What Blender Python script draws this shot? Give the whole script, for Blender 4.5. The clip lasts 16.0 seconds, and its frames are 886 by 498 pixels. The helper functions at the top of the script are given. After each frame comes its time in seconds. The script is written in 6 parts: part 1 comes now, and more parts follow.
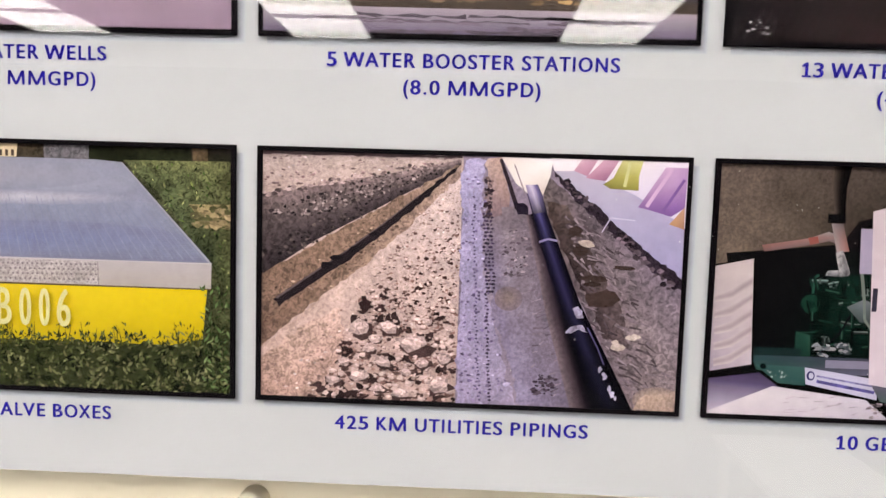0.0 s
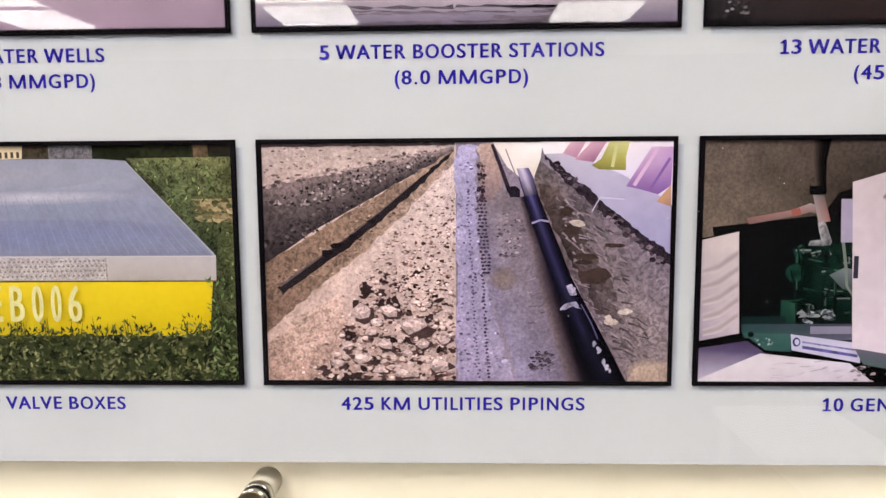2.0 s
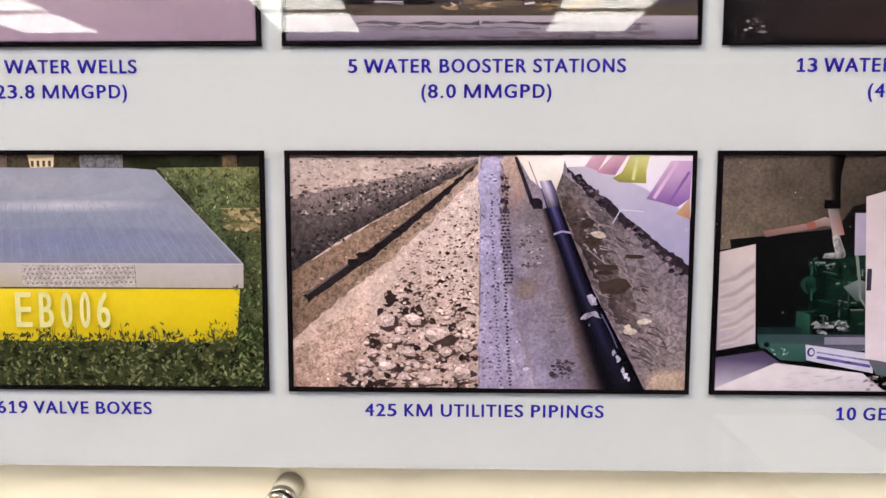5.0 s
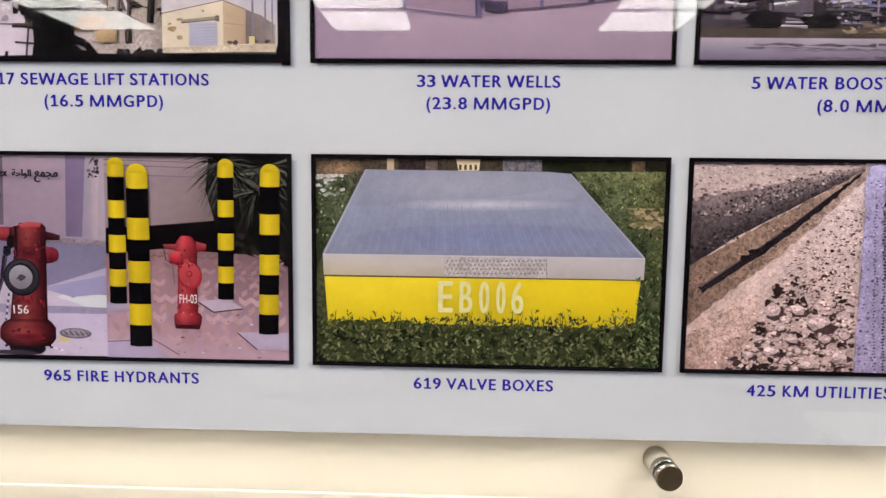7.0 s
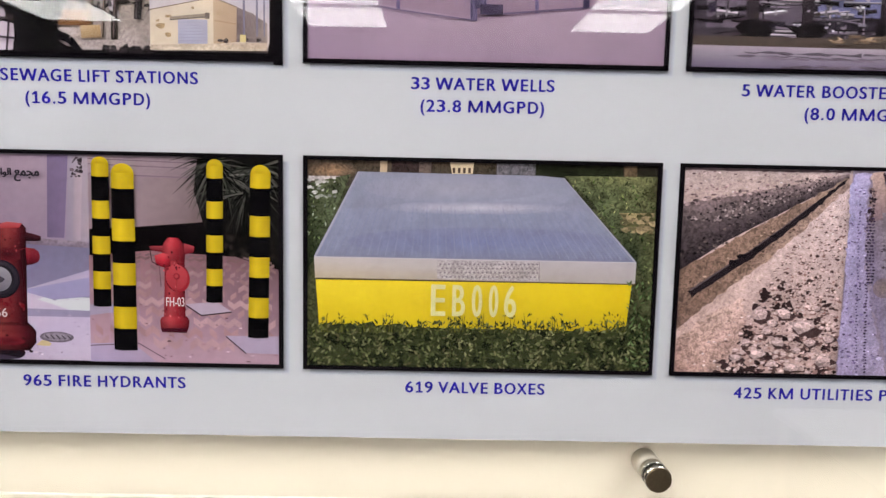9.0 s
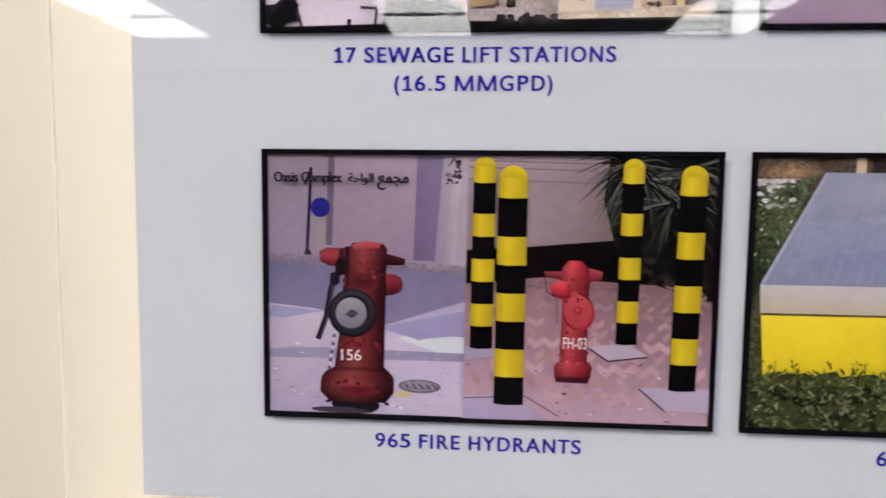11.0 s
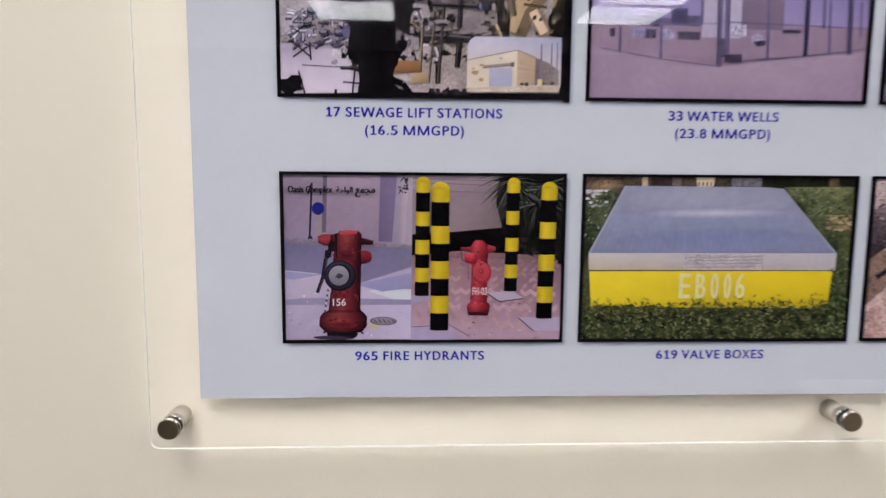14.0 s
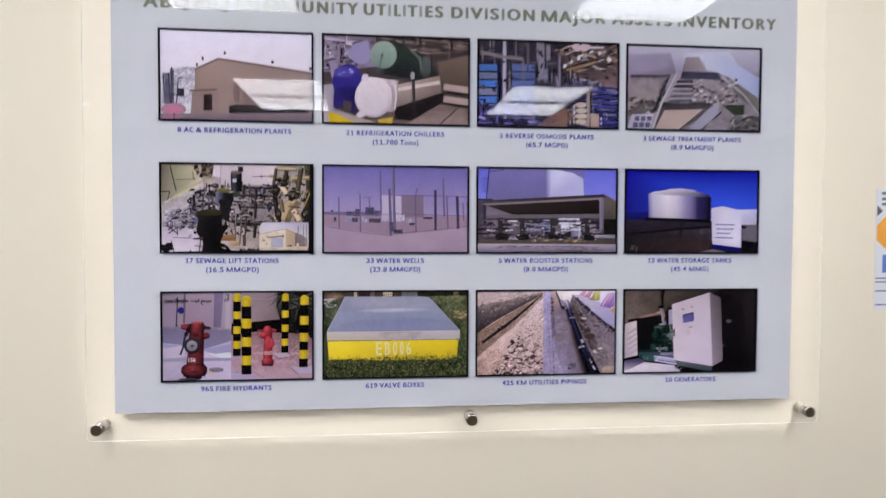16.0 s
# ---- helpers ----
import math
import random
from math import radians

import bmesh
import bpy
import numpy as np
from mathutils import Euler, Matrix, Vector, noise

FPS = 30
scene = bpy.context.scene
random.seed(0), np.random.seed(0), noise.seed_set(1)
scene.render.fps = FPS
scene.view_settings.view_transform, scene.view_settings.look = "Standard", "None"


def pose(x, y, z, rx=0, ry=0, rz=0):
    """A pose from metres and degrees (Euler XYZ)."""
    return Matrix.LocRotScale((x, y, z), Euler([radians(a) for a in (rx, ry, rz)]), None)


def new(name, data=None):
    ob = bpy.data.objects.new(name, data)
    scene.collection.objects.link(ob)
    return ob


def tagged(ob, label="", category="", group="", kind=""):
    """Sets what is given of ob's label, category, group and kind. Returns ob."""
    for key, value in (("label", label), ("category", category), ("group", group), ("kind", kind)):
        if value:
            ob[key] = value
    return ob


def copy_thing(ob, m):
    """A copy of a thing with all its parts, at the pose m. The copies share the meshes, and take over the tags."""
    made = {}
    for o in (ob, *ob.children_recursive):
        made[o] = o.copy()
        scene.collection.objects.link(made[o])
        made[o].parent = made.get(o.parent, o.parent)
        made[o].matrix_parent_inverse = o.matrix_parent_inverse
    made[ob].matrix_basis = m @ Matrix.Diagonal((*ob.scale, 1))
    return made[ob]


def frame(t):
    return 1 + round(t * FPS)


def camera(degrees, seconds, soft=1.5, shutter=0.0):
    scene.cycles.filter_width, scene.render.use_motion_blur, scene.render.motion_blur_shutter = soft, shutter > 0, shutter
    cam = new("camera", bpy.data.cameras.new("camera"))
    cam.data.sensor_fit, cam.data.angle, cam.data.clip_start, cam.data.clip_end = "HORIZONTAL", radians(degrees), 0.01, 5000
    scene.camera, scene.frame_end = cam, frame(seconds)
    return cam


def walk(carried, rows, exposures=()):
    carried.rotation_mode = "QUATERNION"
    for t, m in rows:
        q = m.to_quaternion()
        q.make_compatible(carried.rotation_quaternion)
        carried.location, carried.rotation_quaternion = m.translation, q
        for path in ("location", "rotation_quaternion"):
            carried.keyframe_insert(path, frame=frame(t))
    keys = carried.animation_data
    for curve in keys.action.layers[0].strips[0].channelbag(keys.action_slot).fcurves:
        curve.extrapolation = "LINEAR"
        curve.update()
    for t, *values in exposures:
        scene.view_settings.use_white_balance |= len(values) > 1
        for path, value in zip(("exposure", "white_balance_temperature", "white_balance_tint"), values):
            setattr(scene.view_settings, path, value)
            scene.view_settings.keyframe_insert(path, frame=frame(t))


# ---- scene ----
# A printed board behind clear acrylic on an office wall. The print lies in the plane y = 0, the wall's face at y = 0.026,
# and the room reaches towards -y, behind the camera.
cam = camera(68.43, 16.0, soft=1.42, shutter=0.35)
PATH = [
    (0.0, pose(0.1402, -0.4263, 1.4521, 85.54, -1.72, 1.93)),
    (0.5, pose(0.1341, -0.4349, 1.4478, 84.79, -1.25, 2.08)),
    (1.0, pose(0.1407, -0.4385, 1.4542, 84.53, 0.29, 1.71)),
    (1.5, pose(0.1421, -0.4406, 1.4549, 84.92, -0.14, 1.66)),
    (2.0, pose(0.1416, -0.4412, 1.4532, 84.18, 0.38, 1.55)),
    (2.5, pose(0.1431, -0.4392, 1.4545, 84.50, 0.30, 1.20)),
    (3.0, pose(0.1440, -0.4412, 1.4559, 84.29, 0.43, 1.14)),
    (3.2, pose(0.1420, -0.4448, 1.4565, 84.77, 0.40, 1.04)),
    (5.3, pose(0.1176, -0.4509, 1.4566, 84.72, -0.25, 1.34)),
    (5.5, pose(0.1101, -0.4505, 1.4578, 84.46, -0.54, 1.79)),
    (6.0, pose(0.0176, -0.4594, 1.4595, 84.04, -0.26, 1.79)),
    (6.5, pose(-0.1032, -0.4922, 1.4658, 83.23, -0.23, 2.17)),
    (7.0, pose(-0.1666, -0.5136, 1.4591, 84.45, -0.65, 2.08)),
    (7.5, pose(-0.1745, -0.5125, 1.4606, 84.19, -0.53, 0.43)),
    (8.0, pose(-0.1764, -0.5174, 1.4636, 84.59, -0.99, -0.07)),
    (8.2, pose(-0.1766, -0.5236, 1.4635, 84.78, -1.25, -0.49)),
    (10.3, pose(-0.2961, -0.4463, 1.4583, 83.25, -0.54, 1.48)),
    (10.5, pose(-0.3405, -0.4317, 1.4491, 83.49, -1.23, 3.05)),
    (11.0, pose(-0.4427, -0.3997, 1.4562, 85.17, -0.65, 4.03)),
    (11.5, pose(-0.4726, -0.4005, 1.4586, 83.86, -1.22, 2.94)),
    (12.0, pose(-0.4893, -0.4689, 1.4568, 82.26, -0.49, 0.40)),
    (12.5, pose(-0.4881, -0.4839, 1.4541, 82.83, 1.05, -0.74)),
    (13.0, pose(-0.4810, -0.4593, 1.4598, 83.90, 0.98, -0.99)),
    (13.5, pose(-0.4761, -0.5005, 1.4699, 82.98, 0.27, -2.03)),
    (14.0, pose(-0.4550, -0.6375, 1.4843, 83.16, -0.47, -2.61)),
    (14.5, pose(-0.4045, -0.7781, 1.5254, 84.00, 0.75, -2.90)),
    (15.0, pose(-0.3279, -0.9287, 1.5620, 86.45, 0.30, -3.58)),
    (15.5, pose(-0.2293, -1.0888, 1.5609, 86.83, 0.13, -5.13)),
    (16.0, pose(-0.1862, -1.2457, 1.6007, 88.21, -0.25, -5.79)),
]
walk(cam, PATH, [(0.0, 0.41, 7180, 4), (3.0, 0.39, 7050, 4), (5.5, 0.37, 7160, 4), (6.0, 0.23, 7080, 4), (6.5, 0.20, 7000, 5), (8.0, 0.20, 6760, 5), (10.5, 0.20, 6700, 6), (11.0, 0.09, 6640, 6), (11.5, 0.07, 6560, 7), (12.0, -0.05, 6500, 8), (13.5, -0.08, 6340, 8), (15.0, -0.04, 6280, 8), (16.0, 0.04, 6250, 8)])

# ---- light: six ceiling troffers in a closed room, no daylight ----
world = bpy.data.worlds.new("world")
scene.world = world
world.use_nodes = True
world.node_tree.nodes["Background"].inputs["Color"].default_value = (0.9, 0.93, 1.0, 1)
world.node_tree.nodes["Background"].inputs["Strength"].default_value = 0.05
LAMP = 16.3
WALL_Y, CEIL = 0.026, 2.616
X_WEST, X_EAST, Y_SOUTH = -4.6, 4.2, -5.8


# ---- materials ----
def lin(c):
    return tuple((v / 255 / 12.92) if v < 10.3 else ((v / 255 + 0.055) / 1.055) ** 2.4 for v in c)


def material(name, rgb, rough=0.6, metal=0.0, noise_scale=0.0, amount=0.0, bump=0.0, bump_scale=200.0, spec=0.5):
    m = bpy.data.materials.new(name)
    m.use_nodes = True
    nt = m.node_tree
    b = nt.nodes["Principled BSDF"]
    b.inputs["Base Color"].default_value = (*rgb, 1)
    b.inputs["Roughness"].default_value = rough
    b.inputs["Metallic"].default_value = metal
    b.inputs["Specular IOR Level"].default_value = spec
    co = nt.nodes.new("ShaderNodeTexCoord")
    if amount:
        n = nt.nodes.new("ShaderNodeTexNoise")
        n.inputs["Scale"].default_value = noise_scale
        n.inputs["Detail"].default_value = 6
        nt.links.new(co.outputs["Object"], n.inputs["Vector"])
        r = nt.nodes.new("ShaderNodeMapRange")
        r.inputs["To Min"].default_value, r.inputs["To Max"].default_value = 1 - amount, 1 + amount
        nt.links.new(n.outputs["Fac"], r.inputs["Value"])
        mx = nt.nodes.new("ShaderNodeMix")
        mx.data_type, mx.blend_type = "RGBA", "MULTIPLY"
        mx.inputs[0].default_value = 1
        mx.inputs[6].default_value = (*rgb, 1)
        nt.links.new(r.outputs["Result"], mx.inputs[7])
        nt.links.new(mx.outputs[2], b.inputs["Base Color"])
    if bump:
        n2 = nt.nodes.new("ShaderNodeTexNoise")
        n2.inputs["Scale"].default_value = bump_scale
        n2.inputs["Detail"].default_value = 4
        nt.links.new(co.outputs["Object"], n2.inputs["Vector"])
        bp = nt.nodes.new("ShaderNodeBump")
        bp.inputs["Strength"].default_value = bump
        bp.inputs["Distance"].default_value = 0.002
        nt.links.new(n2.outputs["Fac"], bp.inputs["Height"])
        nt.links.new(bp.outputs["Normal"], b.inputs["Normal"])
    return m


def ink(name, scale=500.0, low=0.94, high=1.06, distort=0.0, voronoi=False, stretch=(1, 1, 1), contrast=(0.3, 0.7)):
    """Printed ink: the colour laid into the mesh, broken up by the grain of the photograph."""
    m = bpy.data.materials.new(name)
    m.use_nodes = True
    nt = m.node_tree
    b = nt.nodes["Principled BSDF"]
    b.inputs["Roughness"].default_value = 0.55
    b.inputs["Specular IOR Level"].default_value = 0.0
    at = nt.nodes.new("ShaderNodeVertexColor")
    at.layer_name = "ink"
    co = nt.nodes.new("ShaderNodeTexCoord")
    mp = nt.nodes.new("ShaderNodeMapping")
    mp.inputs["Scale"].default_value = stretch
    nt.links.new(co.outputs["Object"], mp.inputs["Vector"])
    if voronoi:
        t = nt.nodes.new("ShaderNodeTexVoronoi")
        t.inputs["Scale"].default_value = scale
        src = t.outputs["Distance"]
        nt.links.new(mp.outputs["Vector"], t.inputs["Vector"])
    else:
        t = nt.nodes.new("ShaderNodeTexNoise")
        t.inputs["Scale"].default_value = scale
        t.inputs["Detail"].default_value = 5
        t.inputs["Roughness"].default_value = 0.65
        t.inputs["Distortion"].default_value = distort
        src = t.outputs["Fac"]
        nt.links.new(mp.outputs["Vector"], t.inputs["Vector"])
    big = nt.nodes.new("ShaderNodeTexNoise")
    big.inputs["Scale"].default_value = scale / 7
    big.inputs["Detail"].default_value = 3
    nt.links.new(mp.outputs["Vector"], big.inputs["Vector"])
    r = nt.nodes.new("ShaderNodeMapRange")
    r.inputs["From Min"].default_value, r.inputs["From Max"].default_value = contrast
    r.inputs["To Min"].default_value, r.inputs["To Max"].default_value = low, high
    nt.links.new(src, r.inputs["Value"])
    r2 = nt.nodes.new("ShaderNodeMapRange")
    r2.inputs["From Min"].default_value, r2.inputs["From Max"].default_value = 0.3, 0.7
    k = (high - low) * 0.35
    r2.inputs["To Min"].default_value, r2.inputs["To Max"].default_value = 1 - k, 1 + k
    nt.links.new(big.outputs["Fac"], r2.inputs["Value"])
    mul = nt.nodes.new("ShaderNodeMath")
    mul.operation = "MULTIPLY"
    nt.links.new(r.outputs["Result"], mul.inputs[0])
    nt.links.new(r2.outputs["Result"], mul.inputs[1])
    mx = nt.nodes.new("ShaderNodeVectorMath")
    mx.operation = "SCALE"
    nt.links.new(at.outputs["Color"], mx.inputs[0])
    nt.links.new(mul.outputs[0], mx.inputs["Scale"])
    nt.links.new(mx.outputs["Vector"], b.inputs["Base Color"])
    return m


INKS = {
    "plain": ink("ink_plain", 300, 0.95, 1.05),
    "soft": ink("ink_soft", 160, 0.93, 1.07),
    "rough": ink("ink_rough", 300, 0.55, 1.4, 0.8, contrast=(0.38, 0.62)),
    "gravel": ink("ink_gravel", 330, 0.5, 1.3, 0.9, contrast=(0.38, 0.60)),
    "soil": ink("ink_soil", 420, 0.72, 1.25, 0.5, contrast=(0.36, 0.64)),
    "leaf": ink("ink_leaf", 330, 0.3, 1.9, 1.2, contrast=(0.36, 0.66)),
    "mesh": ink("ink_mesh", 700, 0.9, 1.1, 0.0),
    "plate": ink("ink_plate", 560, 0.7, 1.25, 0.0, voronoi=True, contrast=(0.1, 0.7)),
}

INK_NAMES = list(INKS)

wall_paint = material("cream_wall_paint", (0.81, 0.715, 0.58), 0.5, 0, 1.6, 0.04, 0.10, 120, 0.4)
ceiling_mat = material("ceiling_tile", (0.50, 0.50, 0.49), 0.9, 0, 60, 0.06, 0.2, 300)
# Walls and floor out of view, kept dark so the acrylic mirrors little.
back_paint = material("dark_unseen_wall", (0.05, 0.045, 0.042), 0.6, 0, 3, 0.1, 0.1, 60)
floor_mat = material("grey_carpet", (0.06, 0.057, 0.054), 0.95, 0, 120, 0.25, 0.4, 500)
paper_mat = material("printed_paper", (0.400, 0.397, 0.424), 0.6, 0, 5, 0.03, 0, 0, 0.0)
text_mat = material("blue_ink", lin((34, 28, 125)), 0.5, 0, 300, 0.1, spec=0.0)
title_mat = material("olive_grey_ink", lin((98, 100, 84)), 0.5, 0, 300, 0.1, spec=0.0)
black_mat = material("black_border_ink", (0.004, 0.003, 0.0044), 0.5, 0, 200, 0.2, spec=0.0)
steel_mat = material("brushed_steel", (0.52, 0.47, 0.39), 0.6, 0.6, 900, 0.12, 0.05, 900)
ring_mat = material("polished_steel", (0.70, 0.67, 0.62), 0.2, 1.0, 400, 0.05)
gasket_mat = material("black_rubber", (0.02, 0.018, 0.016), 0.6)
cap_mat = material("dark_steel_cap", (0.42, 0.32, 0.21), 0.32, 1.0, 500, 0.2)
lamp_frame_mat = material("white_enamel", (0.8, 0.8, 0.8), 0.4)
door_mat = material("grey_door_paint", (0.40, 0.38, 0.35), 0.5, 0, 8, 0.05)

acrylic = bpy.data.materials.new("clear_acrylic")
acrylic.use_nodes = True
ab = acrylic.node_tree.nodes["Principled BSDF"]
ab.inputs["Base Color"].default_value = (1, 1, 1, 1)
ab.inputs["Roughness"].default_value = 0.0
ab.inputs["IOR"].default_value = 1.305
ab.inputs["Transmission Weight"].default_value = 1.0

# The bright line along the acrylic's edge is painted in as pale colour.
edge_mat = bpy.data.materials.new("painted_edge_light")
edge_mat.use_nodes = True
eb = edge_mat.node_tree.nodes["Principled BSDF"]
eb.inputs["Base Color"].default_value = (0.96, 0.90, 0.80, 1)
eb.inputs["Roughness"].default_value = 0.25
eb.inputs["Transmission Weight"].default_value = 0.0

glow = bpy.data.materials.new("lamp_diffuser")
glow.use_nodes = True
gb = glow.node_tree.nodes["Principled BSDF"]
gb.inputs["Base Color"].default_value = (0.8, 0.8, 0.8, 1)
gb.inputs["Emission Color"].default_value = (0.985, 0.975, 1.0, 1)
gb.inputs["Emission Strength"].default_value = LAMP


# ---- mesh helpers ----
def add_box(bm, x0, x1, y0, y1, z0, z1, bevel=0.0):
    r = bmesh.ops.create_cube(bm, size=1, matrix=Matrix.Translation(((x0 + x1) / 2, (y0 + y1) / 2, (z0 + z1) / 2))
                              @ Matrix.Diagonal((x1 - x0, y1 - y0, z1 - z0, 1)))
    if bevel:
        edges = list({e for v in r["verts"] for e in v.link_edges})
        bmesh.ops.bevel(bm, geom=edges, offset=bevel, segments=2, affect="EDGES")


def add_rod(bm, x, z, y0, y1, radius, bevel=0.0, segments=48):
    """A round bar along y."""
    r = bmesh.ops.create_cone(bm, cap_ends=True, segments=segments, radius1=radius, radius2=radius, depth=abs(y1 - y0),
                              matrix=Matrix.Translation((x, (y0 + y1) / 2, z)) @ Euler((math.pi / 2, 0, 0)).to_matrix().to_4x4())
    if bevel:
        rims = [e for e in {e for v in r["verts"] for e in v.link_edges} if any(len(f.verts) > 4 for f in e.link_faces)]
        bmesh.ops.bevel(bm, geom=rims, offset=bevel, segments=3, affect="EDGES")


def part(name, bm, mat, parent=None, label="", smooth=False):
    me = bpy.data.meshes.new(name)
    bm.to_mesh(me)
    bm.free()
    me.materials.append(mat)
    if smooth:
        for p in me.polygons:
            p.use_smooth = len(p.vertices) == 4
    ob = new(name, me)
    if parent:
        ob.parent = parent
    return tagged(ob, label)


def setting(name, x0, x1, y0, y1, z0, z1, mat, label, category):
    bm = bmesh.new()
    add_box(bm, x0, x1, y0, y1, z0, z1)
    return tagged(part(name, bm, mat), label, category, kind="structure")


# ---- the room ----
T = 0.15
setting("wall_north", X_WEST - T, X_EAST + T, WALL_Y, WALL_Y + T, 0, CEIL, wall_paint, "cream painted smooth office wall", "wall")
# Unseen walls, added dark to keep the board's blacks deep.
setting("wall_south", X_WEST - T, X_EAST + T, Y_SOUTH - T, Y_SOUTH, 0, CEIL, back_paint, "dark unseen office wall closing the room behind the camera", "wall")
setting("wall_west", X_WEST - T, X_WEST, Y_SOUTH, WALL_Y, 0, CEIL, back_paint, "dark unseen office wall closing the room behind the camera", "wall")
setting("wall_east", X_EAST, X_EAST + T, Y_SOUTH, WALL_Y, 0, CEIL, back_paint, "dark unseen office wall closing the room behind the camera", "wall")
setting("floor", X_WEST - T, X_EAST + T, Y_SOUTH - T, WALL_Y + T, -0.1, 0, floor_mat, "dark grey carpeted office floor", "floor")
setting("ceiling", X_WEST - T, X_EAST + T, Y_SOUTH - T, WALL_Y + T, CEIL + 0.03, CEIL + 0.13, ceiling_mat, "white tiled office ceiling", "ceiling")


def troffer():
    """A recessed lamp of 0.6 by 1.2 m: tray frame, crossbar and two glowing diffusers."""
    root = tagged(new("ceiling_light"), "white recessed fluorescent ceiling light with two diffusers", "lamp", "ceiling lights")
    w, l, r = 0.30, 0.60, 0.012
    bm = bmesh.new()
    add_box(bm, -w, -w + r, -l, l, 0, 0.03)
    add_box(bm, w - r, w, -l, l, 0, 0.03)
    add_box(bm, -w + r, w - r, -l, -l + r, 0, 0.03)
    add_box(bm, -w + r, w - r, l - r, l, 0, 0.03)
    part("frame", bm, lamp_frame_mat, root)
    bm = bmesh.new()
    add_box(bm, -w + r, w - r, -0.026, 0.026, -0.002, 0.028)
    part("crossbar", bm, door_mat, root)
    for s in (-1, 1):
        bm = bmesh.new()
        y = sorted((s * 0.026, s * (l - r)))
        add_box(bm, -w + r, w - r, y[0], y[1], 0.006, 0.026)
        part("diffuser", bm, glow, root, "glowing white diffuser")
    return root


lamp = troffer()
lamp.matrix_basis = pose(-0.884, -3.945, CEIL)
for lx, ly in ((1.072, -3.945), (-2.843, -3.945), (-0.84, -1.355), (1.03, -1.285), (-2.843, -1.33)):
    copy_thing(lamp, pose(lx, ly, CEIL))

# ---- the display board ----
board = tagged(new("display_board"), "grey printed photo board behind clear acrylic on standoffs", "wall display")
PX0, PX1, PZ0, PZ1 = -0.6655, 0.6535, 1.2572, 2.10
AX0, AX1, AZ0, AZ1 = -0.7135, 0.7115, 1.2085, 2.15
AY0, AY1 = -0.0085, -0.0045

bm = bmesh.new()
add_box(bm, PX0, PX1, 0.0, 0.003, PZ0, PZ1)
part("print_sheet", bm, paper_mat, board, "pale blue-grey printed poster sheet")


def rounded_sheet(x0, x1, z0, z1, y0, y1, r, n=6):
    bm = bmesh.new()
    ring = []
    for cx, cz, a0 in ((x1 - r, z1 - r, 0), (x0 + r, z1 - r, 90), (x0 + r, z0 + r, 180), (x1 - r, z0 + r, 270)):
        for i in range(n + 1):
            a = radians(a0 + 90 * i / n)
            ring.append((cx + r * math.cos(a), cz + r * math.sin(a)))
    f = bm.faces.new([bm.verts.new((x, y0, z)) for x, z in ring])
    e = bmesh.ops.extrude_face_region(bm, geom=[f])
    bmesh.ops.translate(bm, verts=[v for v in e["geom"] if isinstance(v, bmesh.types.BMVert)], vec=(0, y1 - y0, 0))
    bmesh.ops.recalc_face_normals(bm, faces=bm.faces)
    return bm


sheet = part("acrylic_sheet", rounded_sheet(AX0, AX1, AZ0, AZ1, AY0, AY1, 0.008), acrylic, board, "clear glossy acrylic cover sheet")
sheet.visible_shadow = False
sheet.data.materials.append(edge_mat)
for q in sheet.data.polygons:
    q.material_index = 0 if abs(q.normal.y) > 0.5 else 1


# Thin strips added outside the sheet to carry the painted bright line.
def edge_strip(x0, x1, z0, z1):
    bm = bmesh.new()
    add_box(bm, x0, x1, AY0 + 0.0003, AY1 - 0.0003, z0, z1)
    return part("sheet_edge", bm, edge_mat, sheet, "pale strip painted as the light along the acrylic edge")


edge_strip(AX0 + 0.008, AX1 - 0.008, AZ0 - 0.0012, AZ0 - 0.0002)
edge_strip(AX0 - 0.0007, AX0 - 0.0002, AZ0 + 0.008, AZ1 - 0.008)
edge_strip(AX1 + 0.0002, AX1 + 0.0007, AZ0 + 0.008, AZ1 - 0.008)


# ---- lettering ----
# Advance and the gaps before and after the ink of each character, in 2048ths of the type size, for the captions' bold humanist sans.
TYPE = {"A": (1240, 8, 8), "B": (1147, 155, 70), "C": (1084, 80, 50), "D": (1290, 155, 80), "E": (1000, 155, 75), "F": (940, 155, 60),
        "G": (1305, 80, 125), "H": (1292, 155, 155), "I": (546, 155, 155), "J": (678, 20, 145), "K": (1120, 155, 8), "L": (866, 155, 25),
        "M": (1790, 140, 140), "N": (1351, 150, 150), "O": (1385, 80, 80), "P": (1090, 155, 70), "Q": (1403, 80, 60), "R": (1153, 155, 35), "S": (968, 75, 75),
        "T": (1014, 20, 20), "U": (1315, 140, 140), "V": (1162, 8, 8), "W": (1856, 20, 20), "X": (1128, 20, 20), "Y": (1066, 5, 5),
        "(": (638, 135, 55), ")": (638, 55, 135), ".": (547, 150, 150), ",": (528, 80, 150), "&": (1443, 80, 20), " ": (463, 0, 0),
        "1": (1038, 150, 90), "o": (1100, 70, 70), "n": (1100, 130, 125), "s": (818, 55, 65)}
DRAWN = {}


def stroke(x0, z0, x1, z1, w):
    """A straight pen stroke with level ends, w wide along the line."""
    return [(x0, z0), (x0 + w, z0), (x1 + w, z1), (x1, z1)]


